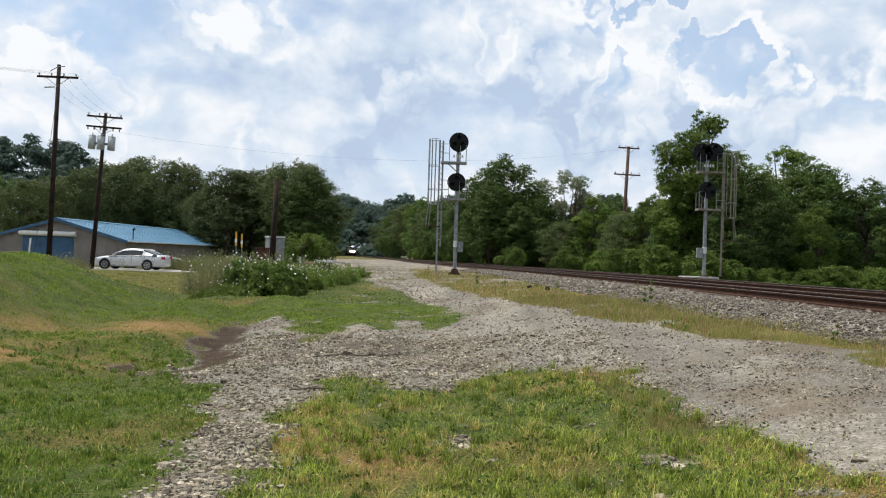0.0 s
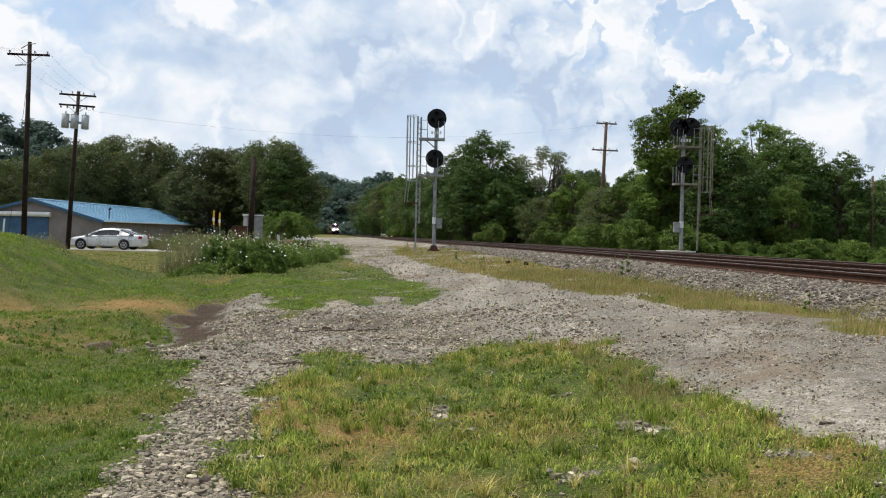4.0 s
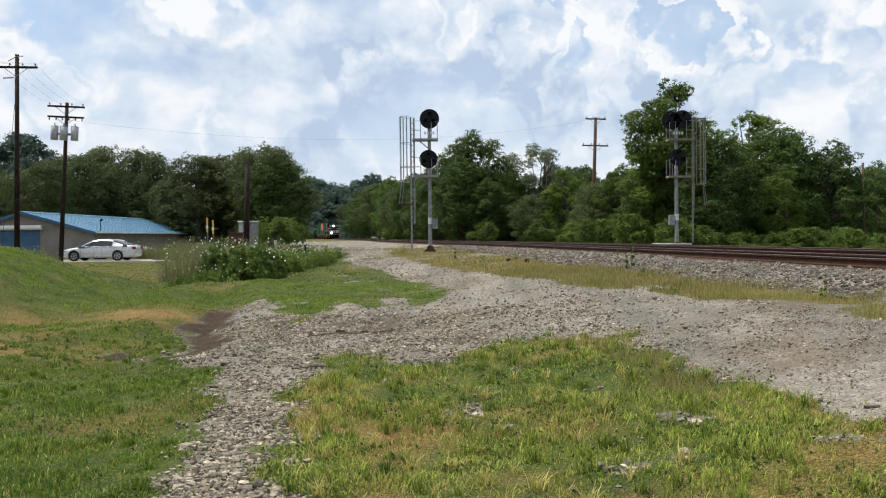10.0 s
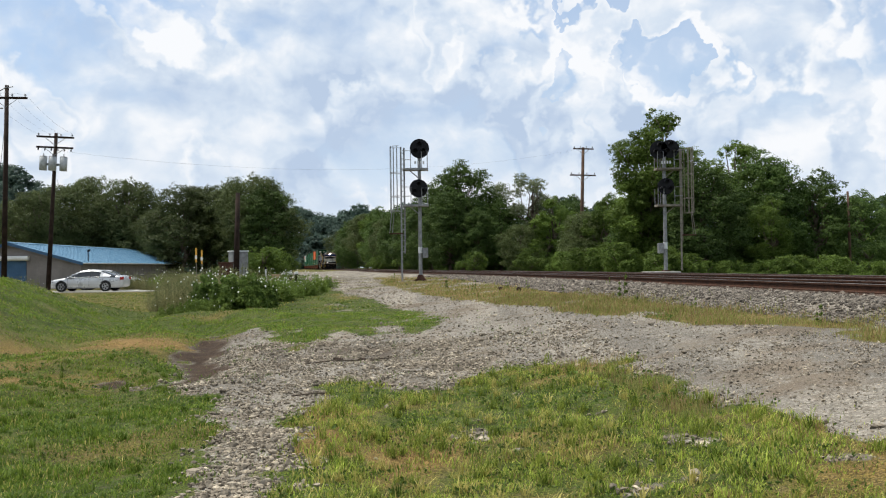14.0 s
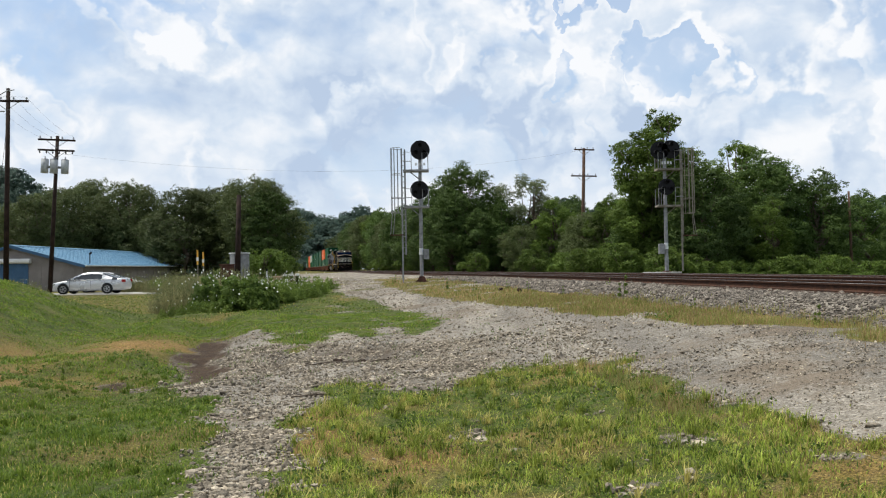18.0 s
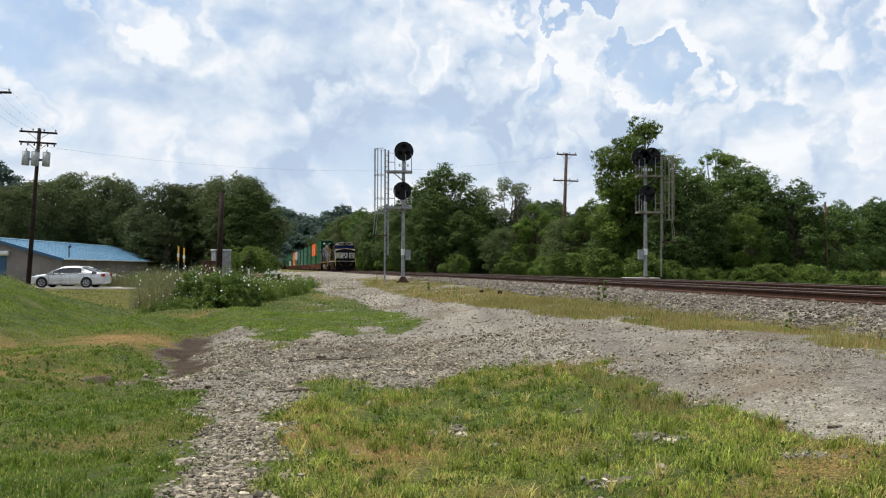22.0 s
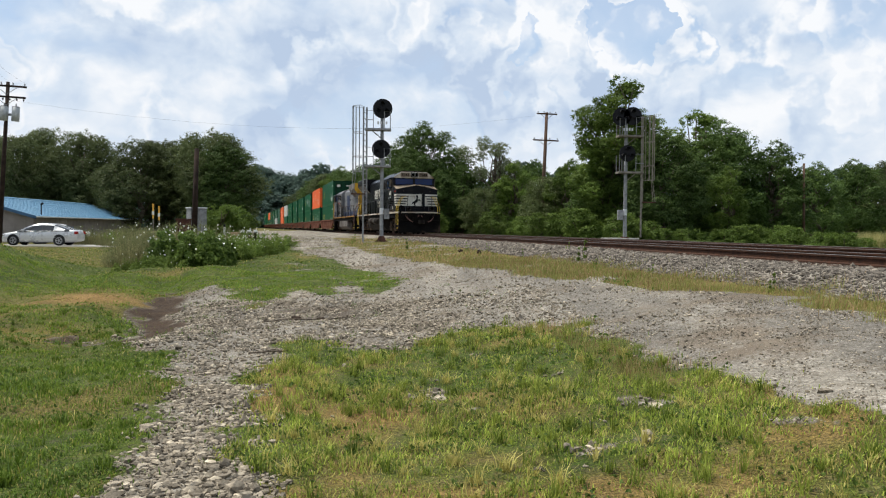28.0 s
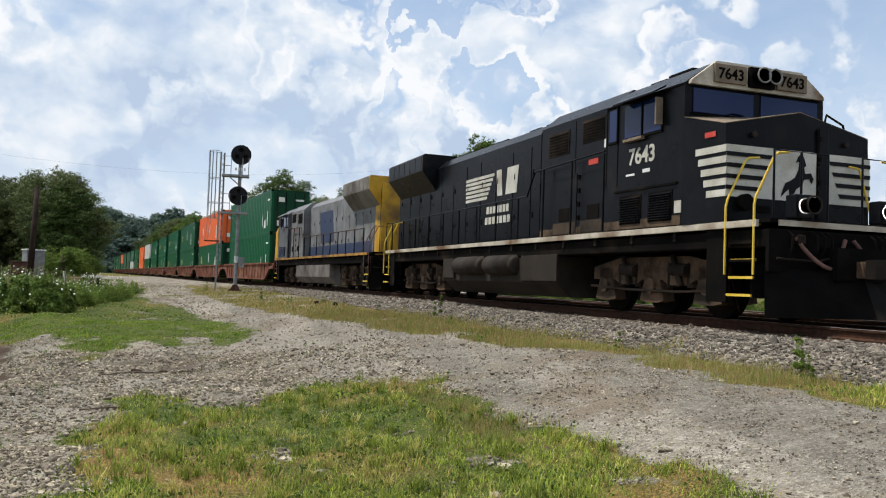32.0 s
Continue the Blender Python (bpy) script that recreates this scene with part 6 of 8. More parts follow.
def weed(name, seed, height, spread, leaves, leaf, mat, flowers, stems, label, tall_grass=0):
    """A clump of tall weeds: stems, many small leaves, flat white flower heads."""
    rng = np.random.default_rng(seed)
    e = empty(name, Matrix(), label, "weeds", "roadside weeds")
    bm = B()
    tops = []
    for k in range(stems):
        a, r = rng.uniform(0, 6.28), spread * math.sqrt(rng.uniform())
        x, y = r * math.cos(a), r * math.sin(a)
        h = height * rng.uniform(0.6, 1.15)
        t = (x * 1.15 + rng.normal() * 0.05, y * 1.15 + rng.normal() * 0.05, h)
        rod(bm, (x, y, -0.1), t, 0.009, 0.005, 5)
        tops.append(t)
    tagged(part("stem_thicket", bm, mat, e), kind="stuff")
    if tall_grass:
        n = tall_grass
        a, r = rng.uniform(0, 6.28, n), spread * 1.1 * np.sqrt(rng.uniform(size=n))
        dome = 1 - 0.55 * (r / (spread * 1.1)) ** 2
        h, way, bend = dome * height * rng.uniform(0.35, 1.1, n), a + rng.normal(size=n) * 0.9, rng.uniform(0.05, 0.6, n)
        base = np.stack([r * np.cos(a), r * np.sin(a), np.full(n, -0.08)], -1)
        out, side = np.stack([np.cos(way), np.sin(way), 0 * way], -1), np.stack([-np.sin(way), np.cos(way), 0 * way], -1) * 0.009
        mid = base + out * (bend * h * 0.3)[:, None] + np.stack([0 * h, 0 * h, h * 0.62], -1)
        tip = base + out * (bend * h)[:, None] + np.stack([0 * h, 0 * h, h], -1)
        vs = np.stack([base - side, base + side, mid + side * 0.8, mid - side * 0.8, tip], 1).reshape(-1, 3)
        i = np.arange(n)[:, None] * 5
        blade = mesh_of("seed_grass", vs, np.concatenate([i + [0, 1, 2], i + [0, 2, 3], i + [3, 2, 4]]), WEED_STRAW)
        blade.parent = e
        tagged(blade, kind="stuff")
    cs = [(t[0] * f, t[1] * f, t[2] * z) for t in tops for f, z in ((1.0, 0.35), (1.0, 0.62), (1.0, 0.88))]
    rs = [spread * 0.24 * rng.uniform(0.6, 1.2) * (1.1 - i % 3 * 0.28) for i in range(len(cs))]
    vs, fs = leaf_cloud(rng, cs, rs, leaves, leaf, 0.9)
    o = mesh_of("foliage", vs, fs, mat)
    o.parent = e
    for k in range(flowers):
        t = tops[k % len(tops)]
        x, y, z = t[0] + rng.normal() * 0.12, t[1] + rng.normal() * 0.12, t[2] * rng.uniform(0.9, 1.22)
        r = rng.uniform(0.015, 0.037)
        part("flower_head", rod(B(), (x, y, z), (x + rng.normal() * 0.02, y - 0.015, z + 0.05), r * 0.35, r, 7), PETAL, e, "domed white flower head")
    return e


def weeds():
    green = weed("weed_clump", 31, 1.2, 0.85, 4200, 0.045, WEED, 22, 30, "leafy green weeds with white flower heads by the road")
    grey = weed("weed_clump", 32, 1.4, 0.95, 1800, 0.032, WEED_GREY, 3, 30, "tall grey-green weeds going to seed by the lawn", 700)
    low = weed("weed_clump", 33, 0.75, 0.8, 2600, 0.04, WEED, 10, 20, "low green weeds with a few white flowers")
    bush = weed("weed_bush", 34, 1.1, 0.85, 5200, 0.062, WEED_DARK, 7, 26, "dense dark green leafy bush of roadside weeds")
    near = [(bush, 412, 31, 1.0), (bush, 442, 31, 1.1), (bush, 470, 32, 0.95), (bush, 428, 32.5, 1.15), (bush, 492, 33, 0.75), (green, 455, 33.5, 0.95), (green, 508, 33.5, 0.7), (green, 526, 34, 0.62), (green, 545, 35, 0.66), (green, 562, 36, 0.6), (green, 582, 38.5, 0.72), (green, 515, 36, 0.8), (green, 540, 38, 0.8),
            (low, 352, 30, 0.75), (low, 372, 29.6, 0.8), (low, 392, 29.6, 0.85), (low, 600, 43, 0.8), (low, 575, 36.5, 0.7),
            (grey, 340, 33, 0.85), (grey, 362, 33.5, 1.0), (grey, 384, 34.5, 1.05), (grey, 402, 36, 1.1), (grey, 350, 37, 0.95), (grey, 376, 38, 1.1), (grey, 424, 37, 1.1), (grey, 446, 39, 1.05), (grey, 474, 40, 0.95), (grey, 500, 40, 0.85), (grey, 528, 42, 0.7), (grey, 326, 36, 0.75)]
    for k, u, d, sc in near:
        plant(k, px(u, d), d, u * 13 % 360, sc)
    spots = [(grey, 305, 60, 1.0), (grey, 285, 63, 1.0), (grey, 265, 64, 1.0), (grey, 110, 56, 0.9), (grey, 95, 56, 0.8), (green, 320, 63, 0.9), (grey, 240, 66, 0.9), (grey, 75, 56, 0.8), (grey, 340, 60, 1.0), (grey, 355, 56, 1.0), (grey, 268, 63.2, 0.8), (grey, 282, 63.0, 0.75), (grey, 298, 63.4, 0.85), (green, 275, 62.9, 0.5), (grey, 320, 65, 1.1), (grey, 345, 66, 1.1), (grey, 370, 62, 1.0)]
    for k, u, d, s in spots:
        plant(k, px(u, d), d, u * 13 % 360, s * (0.55 + 0.6 * ((u * 7) % 11) / 11) * (1.1 if k == grey else 1.0))
    for t in (green, grey, low, bush):
        for o in (*t.children_recursive, t):
            bpy.data.objects.remove(o)
    stalk = weed("weed_stalk", 41, 0.75, 0.05, 120, 0.05, WEED, 0, 2, "single dark green weed stalk on the ballast edge")
    leafy = weed("weed_stalk", 42, 0.85, 0.10, 420, 0.06, WEED, 0, 4, "tall leafy weed at the foot of the ballast")
    for k, x, y, s in ((stalk, 5.21, 22.6, 1.05), (stalk, 0.95, 36.5, 0.9), (stalk, 3.3, 33.5, 0.7), (stalk, 3.95, 32.6, 0.6), (stalk, 4.4, 27.3, 0.6), (stalk, 4.9, 20.0, 0.55), (stalk, 2.0, 33.6, 0.7), (stalk, 5.5, 17.6, 0.5), (leafy, 6.57, 9.45, 0.62), (leafy, 6.3, 8.9, 0.5), (stalk, 5.9, 12.9, 0.6), (stalk, 5.6, 26.0, 0.5), (stalk, -1.6, 46.6, 0.9)):
        plant(k, x, y, x * 100, s)
    for t in (stalk, leafy):
        for o in (*t.children_recursive, t):
            bpy.data.objects.remove(o)


weeds()


def corn_field():
    """A pale standing crop beyond the tracks, in rows."""
    rng = np.random.default_rng(61)
    n = 9000
    d = 58 + 0.75 * rng.integers(0, 14, n) + rng.normal(size=n) * 0.08
    x = 0.25 + (rng.uniform(1640, 1860, n) - 785) / 1510 * d
    blades("corn", rng, x, d, np.full(n, 1.3), 0.045, CORN, "pale yellow-green corn standing beyond the tracks", 0.45)


CORN = leaf_material("corn_leaves", (0.13, 0.14, 0.045), (0.40, 0.36, 0.15), 0.35)
corn_field()


def sticks():
    for pts in ([(-2.0, 14.7), (-1.55, 15.15), (-1.05, 15.2), (-0.6, 15.75)], [(-1.75, 11.6), (-1.45, 11.75), (-1.25, 11.72)]):
        o = part("stick", tube(B(), [(x, y, gz(x, y) + 0.03) for x, y in pts], 0.011, 6), BARK)
        tagged(o, "dark fallen branch lying on the gravel", "stick", "fallen sticks")


sticks()

# ---------------------------------------------------------------- the train
def paint(name, a, b, rough=0.5, stain=(0.10, 0.075, 0.055), at=(0.56, 0.75), metal=0.0, sc=1.3, spec=0.1):
    return material(name, [a, b], sc, rough, metal, 0.12, 45, stain=stain, stain_scale=1.1, stain_at=at, spec=spec)


LEAD_BLACK = paint("black_locomotive_paint", (0.0035, 0.0038, 0.0058), (0.008, 0.0085, 0.0105), 0.30, (0.030, 0.023, 0.018), (0.60, 0.9), spec=0.07)
GRIME = paint("brake_dust_grime", (0.007, 0.0058, 0.005), (0.024, 0.018, 0.014), 0.85, (0.10, 0.062, 0.04), (0.5, 0.8))
TRUCK = paint("dusty_truck_casting", (0.042, 0.027, 0.019), (0.13, 0.084, 0.056), 0.85, (0.03, 0.025, 0.02), (0.5, 0.7), sc=2.5)
DARK = paint("dark_underframe", (0.003, 0.0028, 0.0026), (0.009, 0.0075, 0.0065), 0.9, (0.03, 0.021, 0.015), (0.55, 0.8), spec=0.04)
WHITE_STRIPE = paint("off_white_paint", (0.42, 0.41, 0.36), (0.60, 0.58, 0.52), 0.5, (0.24, 0.19, 0.13), (0.52, 0.78))
NOSE_TOP = paint("dusty_nose_paint", (0.12, 0.095, 0.07), (0.24, 0.19, 0.14), 0.7, (0.05, 0.04, 0.03), (0.5, 0.7))
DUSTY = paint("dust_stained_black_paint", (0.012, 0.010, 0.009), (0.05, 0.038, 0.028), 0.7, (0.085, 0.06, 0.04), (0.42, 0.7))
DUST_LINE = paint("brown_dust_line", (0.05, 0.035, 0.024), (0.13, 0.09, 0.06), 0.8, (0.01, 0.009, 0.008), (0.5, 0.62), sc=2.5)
SAFETY = paint("safety_yellow", (0.62, 0.42, 0.05), (0.78, 0.56, 0.10), 0.5, (0.3, 0.2, 0.08), (0.6, 0.8))
TANKG = paint("dusty_fuel_tank", (0.015, 0.0125, 0.0105), (0.040, 0.032, 0.026), 0.75, (0.03, 0.025, 0.02), (0.5, 0.7))
RED = paint("red_marking", (0.45, 0.05, 0.04), (0.55, 0.09, 0.07))
OLD_LAMP = paint("dull_lamp_metal", (0.20, 0.20, 0.19), (0.30, 0.30, 0.28), 0.4, metal=0.3)
HOSE = paint("brake_hose", (0.09, 0.045, 0.038), (0.20, 0.12, 0.10), 0.6)
# cab panes: the blue of reflected sky is put into the base colour
SKY_TINT_GLASS = glass("cab_glass", (0.006, 0.018, 0.075), 0.22)
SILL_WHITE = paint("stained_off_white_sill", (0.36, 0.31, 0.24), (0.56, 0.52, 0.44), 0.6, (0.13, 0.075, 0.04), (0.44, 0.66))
PLOW = paint("scraped_black_plow", (0.003, 0.003, 0.003), (0.008, 0.007, 0.006), 0.8, (0.06, 0.042, 0.030), (0.56, 0.74), spec=0.04)
# for the slats added before the lamps to cut off their light sideways
FELT = material("dead_black_lining", [(0.0008, 0.0008, 0.0008), (0.001, 0.001, 0.001)], 4, 1.0, bump=0, spec=0.0)
LAMP_ON = glow("lit_headlamp", (1.0, 0.93, 0.80), 1100.0)
# a faint glow added to the trailing locomotive's unlit lenses
LAMP_DIM = glow("dim_lamp_lens", (0.9, 0.9, 0.85), 0.35)
TRAIL_BLUE = paint("blue_locomotive_paint", (0.026, 0.038, 0.082), (0.044, 0.060, 0.112), 0.45, (0.07, 0.06, 0.055), (0.55, 0.8))
TRAIL_GREY = paint("grey_locomotive_paint", (0.125, 0.130, 0.140), (0.20, 0.205, 0.215), 0.5, (0.10, 0.085, 0.07), (0.5, 0.75))
TRAIL_MID = paint("faded_blue_grey_paint", (0.090, 0.097, 0.110), (0.135, 0.143, 0.158), 0.5, (0.07, 0.062, 0.055), (0.52, 0.75))
TRAIL_YELLOW = paint("yellow_locomotive_paint", (0.40, 0.22, 0.025), (0.58, 0.34, 0.04), 0.5, (0.16, 0.10, 0.05), (0.48, 0.70))
TRAIL_SILL = paint("rust_stained_yellow_sill", (0.26, 0.13, 0.035), (0.44, 0.24, 0.05), 0.6, (0.10, 0.06, 0.035), (0.42, 0.66))
TRAIL_WING = paint("sooty_grey_radiator_paint", (0.13, 0.12, 0.115), (0.22, 0.20, 0.185), 0.6, (0.06, 0.05, 0.04), (0.45, 0.7))
WELL = paint("weathered_brown_red", (0.10, 0.035, 0.022), (0.175, 0.068, 0.044), 0.8, (0.26, 0.15, 0.10), (0.52, 0.75))
C_GREEN = paint("green_container_paint", (0.005, 0.064, 0.027), (0.009, 0.090, 0.038), 0.4, (0.05, 0.10, 0.06), (0.62, 0.85))
C_DEEP = paint("dark_green_container_paint", (0.004, 0.034, 0.018), (0.008, 0.052, 0.026), 0.45, (0.04, 0.06, 0.045), (0.6, 0.8))
C_ORANGE = paint("orange_container_paint", (0.62, 0.105, 0.028), (0.76, 0.15, 0.045), 0.45, (0.45, 0.13, 0.07), (0.6, 0.85))
C_GREY = paint("pale_container_paint", (0.40, 0.42, 0.40), (0.52, 0.54, 0.52), 0.5)
MARK = paint("white_marking", (0.62, 0.64, 0.62), (0.75, 0.76, 0.74), 0.5, (0.4, 0.42, 0.4), (0.62, 0.8))
GOLD = paint("yellow_marking", (0.60, 0.42, 0.08), (0.7, 0.5, 0.12), 0.5)


def plate(bm, p, q, z0, z1, t=0.006, cut=0.0):
    """An upright plate on the line p-q in plan, t thick to its right; cut slants its far end."""
    (x0, y0), (x1, y1) = p, q
    n = Vector((y1 - y0, x0 - x1)).normalized() * t
    u = Vector((x1 - x0, y1 - y0)).normalized() * cut
    pts = [(x0, y0, z0), (x1 - u.x, y1 - u.y, z0), (x1, y1, z1), (x0, y0, z1)]
    a = [bm.verts.new(v) for v in pts]
    b = [bm.verts.new((v[0] + n.x, v[1] + n.y, v[2])) for v in pts]
    bm.faces.new(a), bm.faces.new(b[::-1])
    for i in range(4):
        bm.faces.new((a[i], b[i], b[(i + 1) % 4], a[(i + 1) % 4]))
    bmesh.ops.recalc_face_normals(bm, faces=bm.faces)
    return bm


def lettering(name, text, size, m, mat, parent, label=""):
    cu = bpy.data.curves.new(name, "FONT")
    cu.body, cu.size, cu.extrude, cu.align_x = text, size, 0.003, "CENTER"
    cu.offset = size * 0.022
    tmp = new("tmp", cu)
    bpy.context.view_layer.update()
    me = bpy.data.meshes.new_from_object(tmp)
    bpy.data.objects.remove(tmp)
    me.materials.clear()
    me.materials.append(mat)
    ob = new(name, me)
    ob.parent, ob.matrix_basis = parent, m
    if label:
        ob["label"] = label
    return ob


def wheelset(truck, y, r=0.53, material_=None):
    for side in (-1, 1):
        bm = B()
        rod(bm, (side * 0.68, y, r), (side * 0.80, y, r), r, sides=28)
        rod(bm, (side * 0.64, y, r), (side * 0.68, y, r), r + 0.03, sides=28)
        rod(bm, (side * 0.80, y, r), (side * 0.84, y, r), 0.20, sides=16)
        part("wheel", bm, material_ or DARK, truck, "dark steel wheel")


def loco_truck(parent, y0):
    """A three-axle truck with its frame hung outside the wheels."""
    truck = part("truck", box(box(B(), -1.0, y0 + 0.4, 0.62, -0.86, y0 + 4.5, 0.92), 0.86, y0 + 0.4, 0.62, 1.0, y0 + 4.5, 0.92), TRUCK, parent, "dusty brown three-axle truck")
    for k, ya in enumerate((y0 + 0.75, y0 + 2.45, y0 + 4.15)):
        wheelset(truck, ya)
        for side in (-1, 1):
            x0, x1 = sorted((side * 0.84, side * 1.10))
            bm = prism(B(), [(ya - 0.40, 0.26), (ya - 0.16, 0.22), (ya + 0.16, 0.22), (ya + 0.40, 0.26), (ya + 0.34, 0.46), (ya + 0.27, 0.60), (ya + 0.26, 0.90), (ya - 0.26, 0.90), (ya - 0.27, 0.60), (ya - 0.34, 0.46)], "x", x0, x1)
            part("axle_box", bm, TRUCK, truck)
            part("bearing", rod(B(), (side * 1.08, ya, 0.54), (side * 1.16, ya, 0.54), 0.15, sides=14), TRUCK, truck)
        if k < 2:
            for side in (-1, 1):
                for dy in (0.55, 1.15):
                    part("spring", rod(B(), (side * 1.0, ya + dy, 0.52), (side * 1.0, ya + dy, 0.98), 0.11, sides=10), GRIME, truck)
                part("brake_cylinder", rod(B(), (side * 1.13, ya + 0.5, 0.83), (side * 1.13, ya + 1.0, 0.86), 0.12, sides=12), GRIME, truck)
    for side in (-1, 1):
        bm = prism(B(), [(y0 + 0.25, 0.66), (y0 + 1.1, 0.66), (y0 + 1.3, 0.56), (y0 + 1.9, 0.56), (y0 + 2.1, 0.66), (y0 + 2.8, 0.66), (y0 + 3.0, 0.56), (y0 + 3.6, 0.56), (y0 + 3.8, 0.66), (y0 + 4.65, 0.66), (y0 + 4.65, 0.92), (y0 + 3.6, 1.10), (y0 + 1.3, 1.10), (y0 + 0.25, 0.92)], "x", *sorted((side * 1.0, side * 1.10)))
        f = part("side_frame", bm, TRUCK, truck)
        part("brake_rigging", tube(B(), [(side * 1.13, y0 + 0.2, 0.50), (side * 1.15, y0 + 1.6, 0.44), (side * 1.15, y0 + 3.3, 0.46), (side * 1.13, y0 + 4.7, 0.52)], 0.028, 6), GRIME, f)
        part("sand_pipe", tube(B(), [(side * 1.12, y0 + 0.1, 1.15), (side * 1.05, y0 + 0.12, 0.6), (side * 0.85, y0 + 0.2, 0.15)], 0.022, 6), GRIME, f)
        for k in range(2):
            part("shock_absorber", rod(B(), (side * 1.16, y0 + 1.45 + 1.7 * k, 0.55), (side * 1.2, y0 + 1.65 + 1.7 * k, 1.12), 0.055, sides=10), GRIME, f)
    return truck


def steps(parent, side, y, ahead, rail_mat):
    """A stair well at one corner: dark box, treads with yellow edges, yellow grab rails."""
    x0, x1 = sorted((side * 1.0, side * 1.46))
    well = part("step_well", prism(B(), [(y, 0.38), (y + 0.62, 0.38), (y + 0.62, 1.5), (y, 1.5)], "x", side * 0.98, side * 1.0), LEAD_BLACK, parent)
    ya = y + 0.68 if ahead > 0 else y - 0.58
    part("step_plate", box(B(), *sorted((side * 1.40, side * 1.44))[:1], ya, 0.30, sorted((side * 1.40, side * 1.44))[1], ya + 0.52, 1.49, 0.01), PLOW, well, "black corner plate")
    for i in range(5):
        z = 0.40 + 0.28 * i
        off = 0.12 * i
        part("tread", box(B(), x0, y + 0.02, z, x1, y + 0.60, z + 0.035), DARK, well)
        xe = side * (1.50 - off * 0.3)
        part("tread_edge", box(B(), *sorted((xe - side * 0.03, xe))[:1], y + 0.02, z + 0.004, sorted((xe - side * 0.03, xe))[1], y + 0.60, z + 0.045), SAFETY, well, "yellow painted tread edge")
    for yy in (y - 0.02, y + 0.66):
        bm = tube(B(), [(side * 1.49, yy, 0.75), (side * 1.49, yy, 1.85), (side * 1.46, yy, 1.98), (side * 1.18, yy - ahead * 0.06, 2.62), (side * 1.12, yy - ahead * 0.08, 2.68), (side * 0.92, yy - ahead * 0.08, 2.70)], 0.019, 8)
        part("grab_rail", bm, rail_mat, well, "yellow bent grab rail" if rail_mat == SAFETY else "dusty brown grab rail")


def baffle(x, y, z, depth=0.127):
    """An added sleeve of thin slats before a lamp, to keep its light narrow."""
    bm = B()
    for k in range(-13, 14):
        u = 0.008 * k
        h = math.sqrt(0.11**2 - u * u)
        quad = ((u, y, -h), (u, y, h), (u, y + depth, h), (u, y + depth, -h))
        bm.faces.new([bm.verts.new((x + p, w, z + q)) for p, w, q in quad])
        if k % 3 == 0:
            bm.faces.new([bm.verts.new((x + q, w, z + p)) for p, w, q in quad])
    for k in range(20):
        a, b = k * math.pi / 10, (k + 1) * math.pi / 10
        bm.faces.new([bm.verts.new((x + 0.113 * math.cos(t), w, z + 0.113 * math.sin(t))) for t, w in ((a, y), (b, y), (b, y + depth + 0.06), (a, y + depth + 0.06))])
    return bm


def tube_ring(x, y, z):
    pts = [(x + 0.134 * math.cos(a * math.pi / 10), y, z + 0.134 * math.sin(a * math.pi / 10)) for a in range(21)]
    return tube(B(), pts, 0.016, 6)


